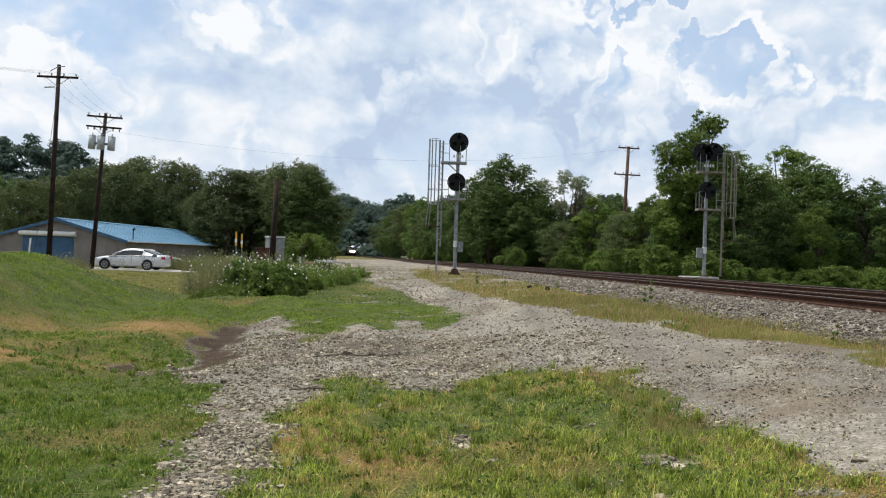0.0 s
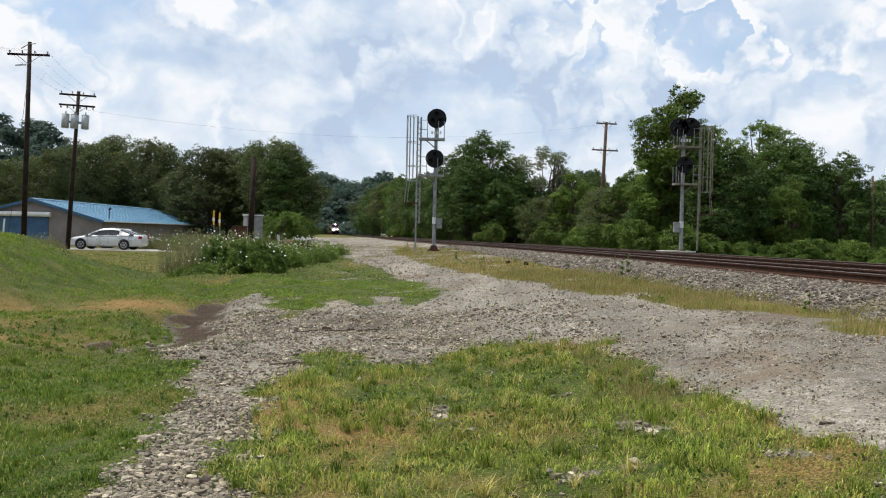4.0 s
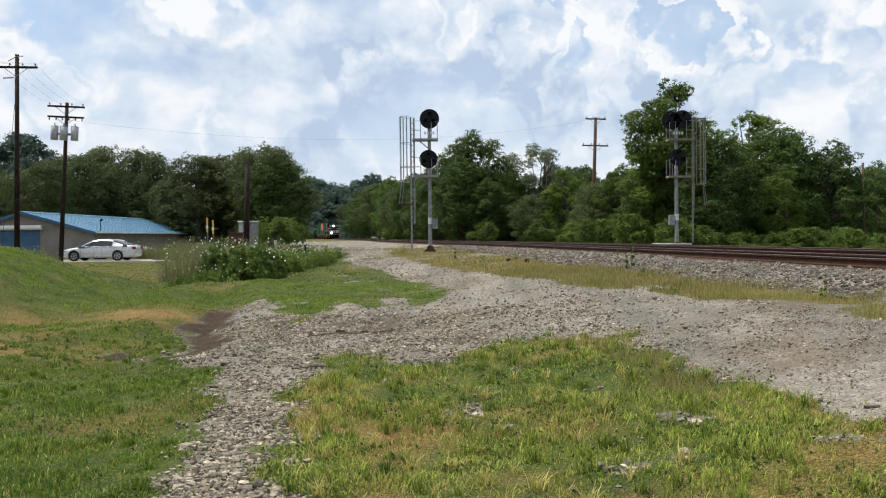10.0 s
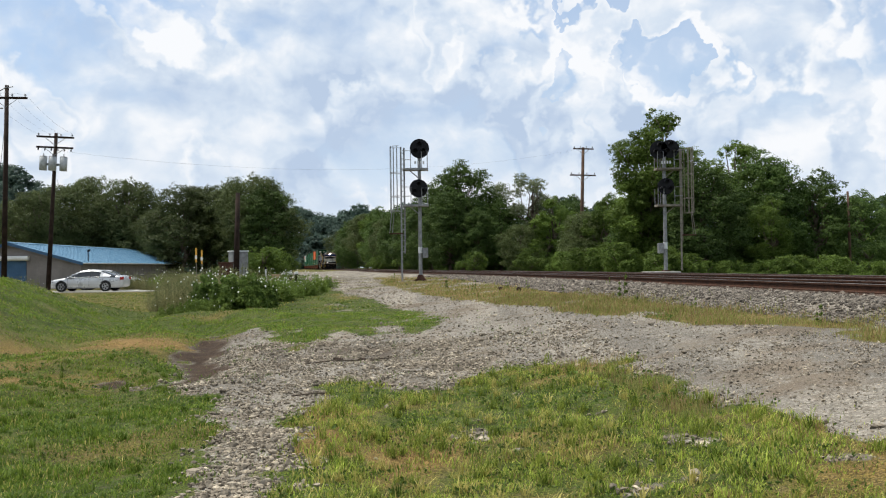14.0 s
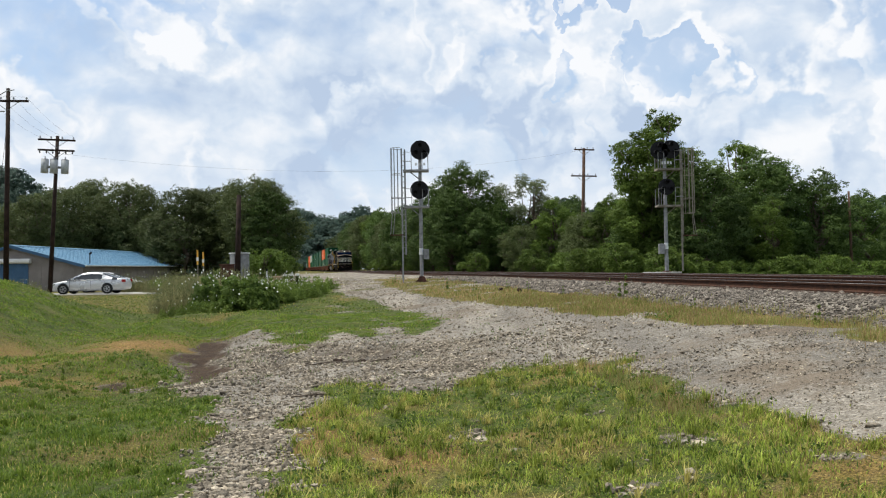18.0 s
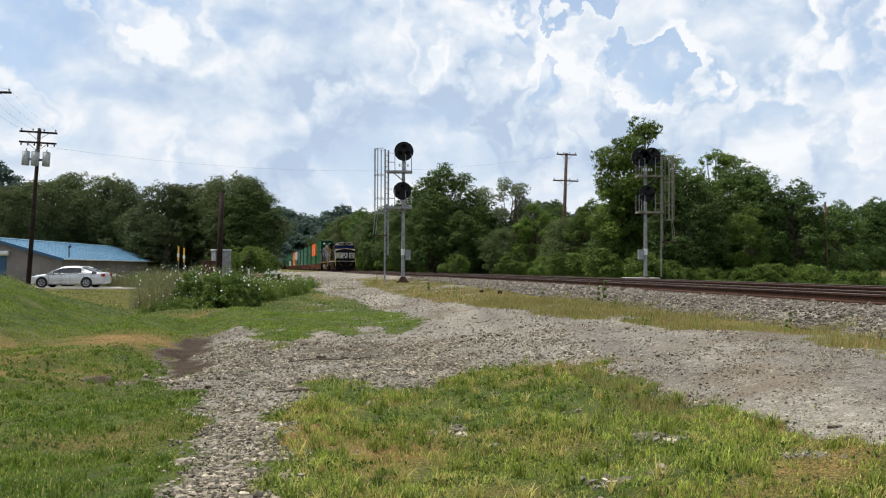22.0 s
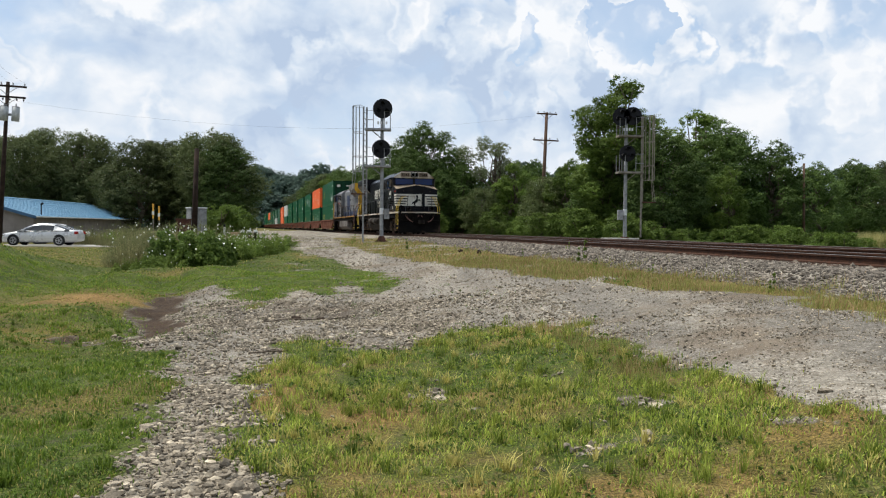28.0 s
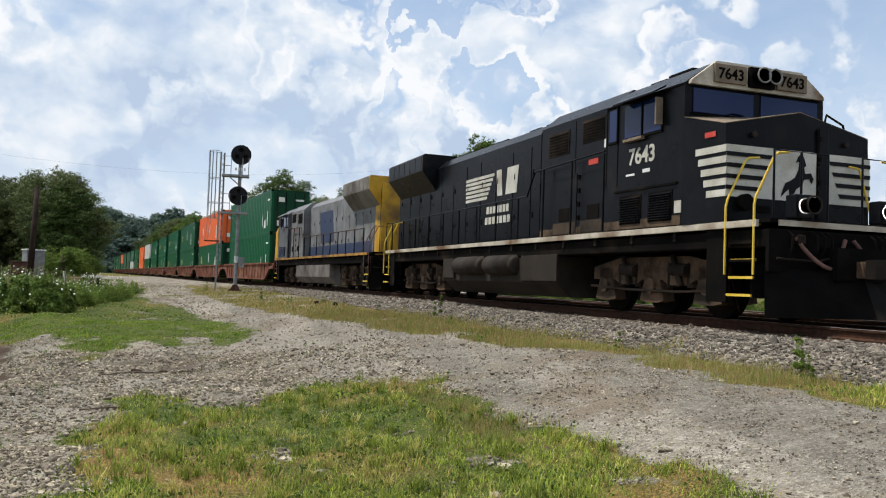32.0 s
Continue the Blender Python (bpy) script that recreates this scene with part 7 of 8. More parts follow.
def locomotive(livery):
    lead = livery == "black"
    body, sill, hoodm = (LEAD_BLACK, SILL_WHITE, LEAD_BLACK) if lead else (TRAIL_GREY, TRAIL_SILL, TRAIL_BLUE)
    e = tagged(new("locomotive"), "black diesel locomotive with white nose stripes and yellow grab rails" if lead else "grimy blue and grey diesel locomotive with a yellow end", "locomotive")
    y1 = 0.25 if lead else 1.0     # where the front deck begins
    part("underframe", box(box(B(), -1.42, y1, 1.18, 1.42, 21.5, 1.46, 0.02), -0.5, y1 - 0.4, 0.7, 0.5, 21.9, 1.2), DARK, e, "dark grimy underframe")
    for s in (-1, 1):
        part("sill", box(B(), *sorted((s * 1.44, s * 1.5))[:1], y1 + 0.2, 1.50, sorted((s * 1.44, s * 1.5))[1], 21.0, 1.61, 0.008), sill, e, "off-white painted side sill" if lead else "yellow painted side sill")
    part("walkway", box(B(), -1.44, y1 - 0.05, 1.56, 1.44, 21.5, 1.62), DARK, e)
    # front and rear ends
    for end, yf, d in (("front", y1 - 0.05, 1), ("rear", 21.45, -1)):
        part("pilot", box(B(), -1.46, min(yf, yf + d * 0.08), 0.80, 1.46, max(yf, yf + d * 0.08), 1.46, 0.01), PLOW, e, "black pilot plate")
        part("end_sill", box(B(), -1.3, min(yf - d * 0.02, yf), 1.51, 1.3, max(yf - d * 0.02, yf), 1.60), sill, e)
        bm = B()
        a = [bm.verts.new(v) for v in ((-1.46, yf + d * 0.1, 0.86), (1.46, yf + d * 0.1, 0.86), (1.5, yf + d * 0.02, 0.10), (-1.5, yf + d * 0.02, 0.10), (0, yf - d * 0.34, 0.80), (0, yf - d * 0.62, 0.12))]
        for f in ((0, 4, 5, 3), (4, 1, 2, 5), (0, 1, 4), (3, 5, 2), (0, 3, 2, 1)):
            bm.faces.new([a[i] for i in f])
        bmesh.ops.recalc_face_normals(bm, faces=bm.faces)
        part("snow_plow", bm, PLOW, e, "grimy steel plow with scraped edges")
        c = part("coupler", box(B(), -0.14, min(yf, yf - d * 0.62), 0.74, 0.14, max(yf, yf - d * 0.62), 1.0, 0.03), TRUCK, e, "rusty knuckle coupler")
        k = prism(B(), [(-0.17, yf - d * 0.92), (0.06, yf - d * 0.95), (0.19, yf - d * 0.86), (0.21, yf - d * 0.66), (0.12, yf - d * 0.58), (-0.20, yf - d * 0.58), (-0.22, yf - d * 0.8)], "z", 0.73, 1.02)
        part("knuckle", k, GRIME, c)
        for s in (-1, 1):
            pts = [(s * (1.02 - 0.094 * k), yf - d * (0.06 + 0.16 * math.sin(math.pi * k / 10)), 1.34 - 0.36 * math.sin(math.pi * k / 10) ** 0.8 - 0.02 * k * (k < 9)) for k in range(11)]
            part("hose", tube(B(), pts, 0.032, 8), HOSE, e, "dusty red air hose")
            for k, x in enumerate((0.42, 0.56, 0.70, 1.16)):
                part("jumper_hose", tube(B(), [(s * x, yf - d * 0.03, 1.44), (s * x, yf - d * 0.16, 1.36), (s * (x + 0.02), yf - d * 0.17, 1.16), (s * (x + 0.05), yf - d * 0.1, 1.02)], 0.02, 6), DARK, e, "short black jumper hose")
            part("hose_valve", box(B(), s * 0.95 - 0.07, yf - 0.12, 1.24, s * 0.95 + 0.07, yf + 0.12, 1.38, 0.02), GRIME, e)
            part("lift_bar", tube(B(), [(s * 1.4, yf - d * 0.1, 1.0), (s * 0.7, yf - d * 0.16, 0.98), (s * 0.2, yf - d * 0.2, 1.1)], 0.018, 6), GRIME, e)
            steps(e, s, y1 + 0.28 if d > 0 else 20.55, d, SAFETY if lead else HOSE)
            bm = tube(B(), [(s * 1.36, yf + d * 0.04, 1.62), (s * 1.36, yf + d * 0.04, 2.68), (s * 0.34, yf + d * 0.04, 2.68), (s * 0.34, yf + d * 0.04, 1.62)], 0.02, 8)
            rod(bm, (s * 0.85, yf + d * 0.04, 1.62), (s * 0.85, yf + d * 0.04, 2.68), 0.02)
            part("end_rail", bm, LEAD_BLACK if lead else HOSE, e)
            if d > 0:
                h = part("ditch_light", box(B(), s * 0.82 - 0.17, yf - 0.02, 1.64, s * 0.82 + 0.17, yf + 0.22, 2.02, 0.03), LEAD_BLACK, e, "ditch light in a black housing")
                part("bezel", tube_ring(s * 0.82, yf - 0.215, 1.84), TANKG, h, "dusty lamp bezel")
                part("lens", rod(B(), (s * 0.82, yf - 0.075, 1.84), (s * 0.82, yf - 0.055, 1.84), 0.108, sides=20), LAMP_ON if lead else LAMP_DIM, h, "glowing lamp lens")
                part("lens_grid", baffle(s * 0.82, yf - 0.21, 1.84), FELT, h, "added black slats that narrow the beam")
    for y in (1.45 if lead else 2.05, 15.2):
        loco_truck(e, y)
    # fuel tank and air reservoirs
    bm = prism(B(), [(-1.40, 1.16), (-1.40, 0.55), (-1.05, 0.22), (1.05, 0.22), (1.40, 0.55), (1.40, 1.16)], "y", 7.2, 14.6)
    tank = part("fuel_tank", bm, TANKG if lead else TRAIL_WING, e, "dusty grey-brown fuel tank")
    part("tank_end", box(B(), -1.46, 7.1, 0.58, -1.40, 9.0, 1.2, 0.01), TANKG, tank)
    part("tank_end", box(B(), -1.46, 13.7, 0.62, -1.40, 14.65, 1.2, 0.01), TANKG, tank)
    for y0, y1 in ((9.25, 11.1), (11.4, 13.4)):
        bm = rod(B(), (-1.42, y0 + 0.1, 0.98), (-1.42, y1 - 0.1, 0.98), 0.26, sides=20)
        rod(bm, (-1.42, y0, 0.98), (-1.42, y0 + 0.1, 0.98), 0.18, 0.26, 20)
        rod(bm, (-1.42, y1 - 0.1, 0.98), (-1.42, y1, 0.98), 0.26, 0.18, 20)
        part("air_reservoir", bm, TANKG, tank, "dusty cylindrical air reservoir", True)
    for i in range(9):
        y = 6.5 + i * 1.15
        part("pipe_clip", box(B(), -1.40, y, 1.22, -1.30, y + 0.16, 1.44), GRIME, tank)
    # nose
    bm = B()
    lo = [(-1.47, 1.22), (1.47, 1.22), (1.52, 2.35), (-1.52, 2.35)]
    v0 = [bm.verts.new((x, y, 1.62)) for x, y in lo]
    vt = [bm.verts.new((-1.47, 1.26, 3.24)), bm.verts.new((0.0, 1.24, 3.56)), bm.verts.new((1.47, 1.26, 3.24)), bm.verts.new((1.52, 2.35, 3.52)), bm.verts.new((0, 2.35, 3.66)), bm.verts.new((-1.52, 2.35, 3.52))]
    for f in ((v0[0], v0[1], vt[2], vt[1], vt[0]), (v0[1], v0[2], vt[3], vt[2]), (v0[3], v0[0], vt[0], vt[5]), (v0[2], v0[3], vt[5], vt[4], vt[3]), v0[::-1]):
        bm.faces.new(f)
    bmesh.ops.recalc_face_normals(bm, faces=bm.faces)
    nose = part("nose", bm, LEAD_BLACK if lead else TRAIL_YELLOW, e, "black nose with off-white stripes" if lead else "yellow nose")
    bm = B()
    q = [bm.verts.new(v) for v in ((-1.47, 1.26, 3.246), (0, 1.24, 3.566), (0, 2.35, 3.666), (-1.5, 2.35, 3.526), (1.47, 1.26, 3.246), (1.5, 2.35, 3.526))]
    bm.faces.new((q[0], q[1], q[2], q[3])), bm.faces.new((q[1], q[4], q[5], q[2]))
    r = bmesh.ops.extrude_face_region(bm, geom=bm.faces[:])
    bmesh.ops.translate(bm, verts=[v for v in r["geom"] if isinstance(v, bmesh.types.BMVert)], vec=(0, 0, 0.012))
    part("nose_top", bm, NOSE_TOP if lead else TRAIL_YELLOW, nose, "sun-faded dusty nose top" if lead else "")
    if lead:
        # an off-white field round the nose, crossed by black bars whose inner ends slant
        part("white_panel", plate(B(), (1.47, 1.217), (-1.47, 1.217), 2.04, 2.90, 0.006), WHITE_STRIPE, nose, "off-white field across the nose")
        for s in (-1, 1):
            for i in range(5):
                z = 2.04 + 0.185 * i
                f = 0.42 + 0.065 * i
                p, q2 = (s * 1.474, 1.22), (s * (1.474 + 0.05 * f), 1.22 + 1.13 * f)
                part("stripe", plate(B(), *((p, q2) if s > 0 else (q2, p)), z, z + 0.115, 0.006), WHITE_STRIPE, nose, "off-white stripe")
            for i in range(4):
                z = 2.155 + 0.185 * i
                xa, xb = 0.62 + 0.07 * (3 - i), 0.58 + 0.07 * (3 - i)
                part("black_bar", prism(B(), [(s * 1.478, z), (s * xa, z), (s * xb, z + 0.07), (s * 1.478, z + 0.07)], "y", 1.202, 1.2105), LEAD_BLACK, nose, "black bar")
        horse = [(-0.40, 2.10), (-0.36, 2.24), (-0.31, 2.34), (-0.22, 2.38), (-0.12, 2.44), (-0.05, 2.58), (-0.03, 2.72), (-0.10, 2.70), (-0.06, 2.80), (0.00, 2.86), (0.06, 2.78), (0.10, 2.66), (0.06, 2.62), (0.08, 2.52), (0.20, 2.54), (0.26, 2.44), (0.22, 2.36), (0.18, 2.44), (0.06, 2.42), (0.02, 2.32), (-0.10, 2.24), (-0.16, 2.14), (-0.06, 2.05), (-0.10, 2.00), (-0.22, 2.10), (-0.24, 2.24), (-0.32, 2.18)]
        part("emblem", prism(B(), horse, "y", 1.196, 1.2105), LEAD_BLACK, nose, "plain black emblem")
        part("door_seam", box(B(), 0.33, 1.199, 1.75, 0.36, 1.217, 3.3), DARK, nose)
        part("nose_door", box(B(), 0.37, 1.196, 1.75, 0.56, 1.2105, 3.34, 0.008), LEAD_BLACK, nose, "black edge of the nose door")
        part("nose_hatch", box(B(), -0.95, 1.19, 1.80, -0.62, 1.215, 1.92), DARK, nose)
        for s in (-1, 1):
            part("warning_label", plate(B(), *(((-1.502, 1.75), (-1.492, 1.48)) if s < 0 else ((1.492, 1.48), (1.502, 1.75))), 3.06, 3.15), RED, nose, "red and white label")
        part("nose_rail", tube(B(), [(0.55, 1.3, 3.42), (0.6, 1.3, 3.6), (1.15, 1.5, 3.5), (1.2, 1.5, 3.32)], 0.02), DARK, nose)
    # cab
    bm = prism(B(), [(-1.5, 1.62), (1.5, 1.62), (1.5, 4.16), (0.95, 4.56), (-0.95, 4.56), (-1.5, 4.16)], "y", 2.35, 5.0)
    cab = part("cab", bm, body if lead else TRAIL_MID, e, "black cab" if lead else "faded blue-grey cab")
    if lead:
        bm = prism(B(), [(-1.44, 4.13), (1.44, 4.13), (1.42, 4.20), (0.92, 4.59), (-0.92, 4.59), (-1.42, 4.20)], "y", 2.26, 2.346)
        band = part("roof_band", bm, SILL_WHITE, cab, "off-white band over the windshield")
        for s in (-1, 1):
            nb = part("number_board", box(B(), s * 0.66 - 0.33, 2.20, 4.20, s * 0.66 + 0.33, 2.26, 4.53, 0.01), NOSE_TOP, band, "number board with dark numerals")
            lettering("number", "7643", 0.27, pose(s * 0.66, 2.195, 4.27, 90), DARK, nb)
        part("headlight_box", box(B(), -0.27, 2.18, 4.18, 0.27, 2.26, 4.55, 0.02), DARK, band)
    else:
        band = part("roof_band", box(B(), -0.9, 2.28, 4.25, 0.9, 2.346, 4.6), TRAIL_BLUE, cab)
    for s in (-1, 1):
        part("headlight", rod(B(), (s * 0.12, 2.14, 4.37), (s * 0.12, 2.18, 4.37), 0.105, sides=20), LAMP_ON if lead else LAMP_DIM, cab, "lit round headlight" if lead else "round headlight with a faint added glow")
        part("lens_grid", baffle(s * 0.12, 2.0, 4.37), FELT, cab, "added black slats that narrow the beam")
        part("headlight_ring", tube_ring(s * 0.12, 1.995, 4.37), OLD_LAMP, cab)
        w = part("windshield", box(B(), min(s * 0.08, s * 1.34), 2.325, 3.64, max(s * 0.08, s * 1.34), 2.352, 4.08, 0.01), SKY_TINT_GLASS, cab, "dark windshield pane")
        part("window_gasket", box(box(B(), min(s * 0.05, s * 1.38), 2.332, 3.59, max(s * 0.05, s * 1.38), 2.349, 3.63), min(s * 0.05, s * 1.38), 2.332, 4.09, max(s * 0.05, s * 1.38), 2.349, 4.13), DARK, w)
        part("wiper", tube(B(), [(s * 0.7, 2.31, 3.62), (s * 0.55, 2.30, 3.68), (s * 0.3, 2.30, 3.66)], 0.012), DARK, w)
        for y0, y1 in ((3.02, 3.62), (3.68, 4.28), (4.55, 4.85)):
            w = part("side_window", box(B(), *sorted((s * 1.495, s * 1.512))[:1], y0, 3.42, sorted((s * 1.495, s * 1.512))[1], y1, 4.06, 0.005), SKY_TINT_GLASS, cab, "dark cab side window")
            part("window_frame", box(box(B(), *sorted((s * 1.5, s * 1.53))[:1], y0 - 0.03, 3.38, sorted((s * 1.5, s * 1.53))[1], y0, 4.10), *sorted((s * 1.5, s * 1.53))[:1], y0 - 0.03, 3.37, sorted((s * 1.5, s * 1.53))[1], y1 + 0.03, 3.41), DARK, w)
        part("sunshade", prism(B(), [(s * 1.48, 4.20), (s * 1.74, 4.06), (s * 1.74, 4.09), (s * 1.48, 4.24)], "y", 2.95, 4.35), body, cab, "window awning")
        part("armrest", box(B(), *sorted((s * 1.5, s * 1.6))[:1], 3.55, 3.32, sorted((s * 1.5, s * 1.6))[1], 4.2, 3.38, 0.01), NOSE_TOP, cab)
        part("mirror", box(B(), *sorted((s * 1.52, s * 1.66))[:1], 2.98, 3.5, sorted((s * 1.52, s * 1.66))[1], 3.02, 4.0), NOSE_TOP, cab)
        for y0 in (2.65, 3.65):
            lv = part("louvre_panel", box(B(), *sorted((s * 1.5, s * 1.515))[:1], y0, 1.72, sorted((s * 1.5, s * 1.515))[1], y0 + 0.75, 2.28), DARK, cab, "louvred equipment door")
            for k in range(11):
                z = 1.75 + 0.046 * k
                part("slat", prism(B(), [(s * 1.515, z), (s * 1.54, z + 0.006), (s * 1.515, z + 0.03)], "y", y0 + 0.03, y0 + 0.72), LEAD_BLACK if lead else TRAIL_BLUE, lv)
        if lead:
            part("equipment_ledge", box(B(), *sorted((s * 1.5, s * 1.53))[:1], 2.5, 2.36, sorted((s * 1.5, s * 1.53))[1], 4.6, 2.40), DARK, cab)
            part("white_placard", box(B(), *sorted((s * 1.5, s * 1.51))[:1], 2.38, 1.84, sorted((s * 1.5, s * 1.51))[1], 2.58, 2.06), WHITE_STRIPE, cab, "small white placard")
            lettering("number", "7643", 0.44, Matrix.Translation((s * 1.506, 3.66, 2.88)) @ Matrix.Rotation(radians(-90 * 1 if s < 0 else 90), 4, "Z") @ Matrix.Rotation(radians(90), 4, "X"), WHITE_STRIPE, cab, "white cab number")
    part("roof_gear", box(box(B(), -0.3, 3.0, 4.55, 0.3, 3.7, 4.66, 0.02), -0.7, 4.1, 4.55, 0.1, 4.7, 4.70, 0.03), DARK, cab, "antenna and roof gear")
    for y in (3.0, 3.4, 3.8, 4.2, 4.6):
        part("horn", rod(B(), (-0.6, y, 4.60), (-0.6, y - 0.3, 4.63), 0.02, 0.05, 8), DARK, cab)
    for s in (-1, 1):
        for k, (x, z) in enumerate(((1.34, 1.40), (1.30, 1.31), (1.37, 1.22))):
            part("air_pipe", tube(B(), [(s * x, 6.3 - 0.4 * k, z), (s * x, 9 + k, z), (s * x, 15.0 + 0.3 * k, z)], 0.026, 6), GRIME, e, "brown dusty air pipe")
        for k in range(13):
            part("sill_bracket", box(B(), *sorted((s * 1.36, s * 1.45))[:1], 2.6 + k * 1.4, 1.34, sorted((s * 1.36, s * 1.45))[1], 2.68 + k * 1.4, 1.50), GRIME, e)
        part("cab_gutter", box(B(), *sorted((s * 1.49, s * 1.53))[:1], 2.4, 4.12, sorted((s * 1.49, s * 1.53))[1], 4.95, 4.15), DARK, cab)
        part("cab_door_seam", box(box(box(B(), *sorted((s * 1.5, s * 1.508))[:1], 4.52, 2.5, sorted((s * 1.5, s * 1.508))[1], 4.54, 4.1), *sorted((s * 1.5, s * 1.508))[:1], 4.94, 2.5, sorted((s * 1.5, s * 1.508))[1], 4.96, 4.1), *sorted((s * 1.5, s * 1.508))[:1], 4.52, 4.1, sorted((s * 1.5, s * 1.508))[1], 4.96, 4.12), DARK, cab)
        for k in range(4):
            part("door_hinge", box(B(), *sorted((s * 1.32, s * 1.35))[:1], 6.36, 1.95 + 0.3 * k, sorted((s * 1.32, s * 1.35))[1], 6.44, 2.05 + 0.3 * k), DARK, e)
        for y in (8.32, 6.6, 5.06):
            part("panel_seam", box(B(), *sorted((s * 1.31, s * 1.326))[:1], y, 1.64, sorted((s * 1.31, s * 1.326))[1], y + 0.02, 4.2), DARK, e)
        if lead:
            part("small_stencil", box(B(), *sorted((s * 1.5, s * 1.506))[:1], 3.38, 2.68, sorted((s * 1.5, s * 1.506))[1], 3.62, 2.75), MARK, cab, "small white stencil bar")
            part("small_stencil", box(B(), *sorted((s * 1.5, s * 1.506))[:1], 3.9, 2.66, sorted((s * 1.5, s * 1.506))[1], 4.2, 2.70), MARK, cab, "small white stencil bar")
            part("data_plate", box(B(), *sorted((s * 1.32, s * 1.33))[:1], 5.25, 3.42, sorted((s * 1.32, s * 1.33))[1], 5.36, 3.60), MARK, e, "small white plate")
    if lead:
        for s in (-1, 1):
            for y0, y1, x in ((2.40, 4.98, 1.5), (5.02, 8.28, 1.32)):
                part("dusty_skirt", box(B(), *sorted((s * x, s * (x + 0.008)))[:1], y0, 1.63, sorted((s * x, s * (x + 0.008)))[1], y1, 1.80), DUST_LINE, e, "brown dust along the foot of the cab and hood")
        for k, (x, y, z) in enumerate(((0.62, 2.9, 4.62), (-0.55, 2.75, 4.60), (0.1, 3.9, 4.64), (0.5, 4.5, 4.66))):
            part("roof_antenna", rod(rod(B(), (x, y, 4.54), (x, y, z), 0.12, 0.09, 12), (x, y, z), (x, y, z + 0.08), 0.03, 0.02, 8), DARK, cab)
        part("roof_conditioner", box(B(), -0.75, 3.2, 4.54, 0.75, 4.0, 4.72, 0.05), DARK, cab)
        part("hand_brake", rod(B(), (-1.15, 1.20, 1.95), (-1.15, 1.10, 1.95), 0.14, sides=14), DARK, nose)
        for z in (1.95, 2.35, 2.75, 3.1):
            part("nose_door_hinge", box(B(), 0.36, 1.195, z, 0.42, 1.217, z + 0.08), DARK, nose)
        for s in (-1, 1):
            part("marker_lamp", rod(B(), (s * 0.95, 1.23, 3.1), (s * 0.95, 1.18, 3.1), 0.05, sides=12), TANKG, nose)
            part("deck_chain", tube(B(), [(s * 0.34, y1, 2.6), (s * 0.17, y1 - 0.01, 2.42), (0.0, y1 - 0.01, 2.36)], 0.012, 5), DARK, e)
            part("anticlimber", box(B(), *sorted((s * 0.3, s * 1.0))[:1], y1 - 0.26, 1.36, sorted((s * 0.3, s * 1.0))[1], y1 - 0.05, 1.44, 0.01), PLOW, e)
    # long hood in its sections
    prof = [(-0.98, 1.62), (0.98, 1.62), (0.98, 4.30), (0.70, 4.58), (-0.70, 4.58), (-0.98, 4.30)]
    hood = part("long_hood", prism(B(), prof, "y", 8.3, 21.0), hoodm if lead else TRAIL_GREY, e, "black long hood" if lead else "blue and grey long hood")
    part("blower_section", prism(B(), [(-1.32, 1.62), (1.32, 1.62), (1.32, 4.25), (0.9, 4.62), (-0.9, 4.62), (-1.32, 4.25)], "y", 5.0, 8.3), body, e)
    for s in (-1, 1):
        for y0, y1, z0, z1 in ((5.3, 6.3, 3.62, 4.12), (6.9, 7.9, 3.5, 4.05)):
            v = part("air_intake", box(B(), *sorted((s * 1.31, s * 1.335))[:1], y0, z0, sorted((s * 1.31, s * 1.335))[1], y1, z1, 0.006), GRIME, e, "brown-grey air intake grille")
            for k in range(7):
                z = z0 + 0.04 + k * (z1 - z0 - 0.06) / 7
                part("slat", box(B(), *sorted((s * 1.33, s * 1.348))[:1], y0 + 0.04, z, sorted((s * 1.33, s * 1.348))[1], y1 - 0.04, z + 0.03), DARK, v)
        part("warning_label", box(B(), *sorted((s * 1.32, s * 1.33))[:1], 5.6, 3.12, sorted((s * 1.32, s * 1.33))[1], 6.0, 3.24), RED, e, "red label")
        for y0 in (5.2, 6.5):
            part("equipment_door", box(B(), *sorted((s * 1.32, s * 1.333))[:1], y0, 1.75, sorted((s * 1.32, s * 1.333))[1], y0 + 1.1, 3.0, 0.006), body, e)
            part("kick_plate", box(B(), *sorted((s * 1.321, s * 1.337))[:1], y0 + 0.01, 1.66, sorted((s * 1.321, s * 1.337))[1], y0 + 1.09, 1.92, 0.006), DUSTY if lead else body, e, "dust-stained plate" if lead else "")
            part("vent", box(B(), *sorted((s * 1.33, s * 1.345))[:1], y0 + 0.3, 1.95, sorted((s * 1.33, s * 1.345))[1], y0 + 0.8, 2.25), DARK, e)
        for k in range(11):
            y0 = 8.45 + k * 1.13
            d = part("hood_door", box(B(), *sorted((s * 0.978, s * 0.994))[:1], y0, 1.72, sorted((s * 0.978, s * 0.994))[1], y0 + 1.05, 4.05 if k % 3 else 3.6, 0.006), hoodm if lead else TRAIL_GREY, hood, "" if lead else "grey hood door")
            part("latch", box(box(B(), *sorted((s * 0.99, s * 1.01))[:1], y0 + 0.95, 2.2, sorted((s * 0.99, s * 1.01))[1], y0 + 1.0, 2.35), *sorted((s * 0.99, s * 1.01))[:1], y0 + 0.95, 3.3, sorted((s * 0.99, s * 1.01))[1], y0 + 1.0, 3.45), DARK, d)
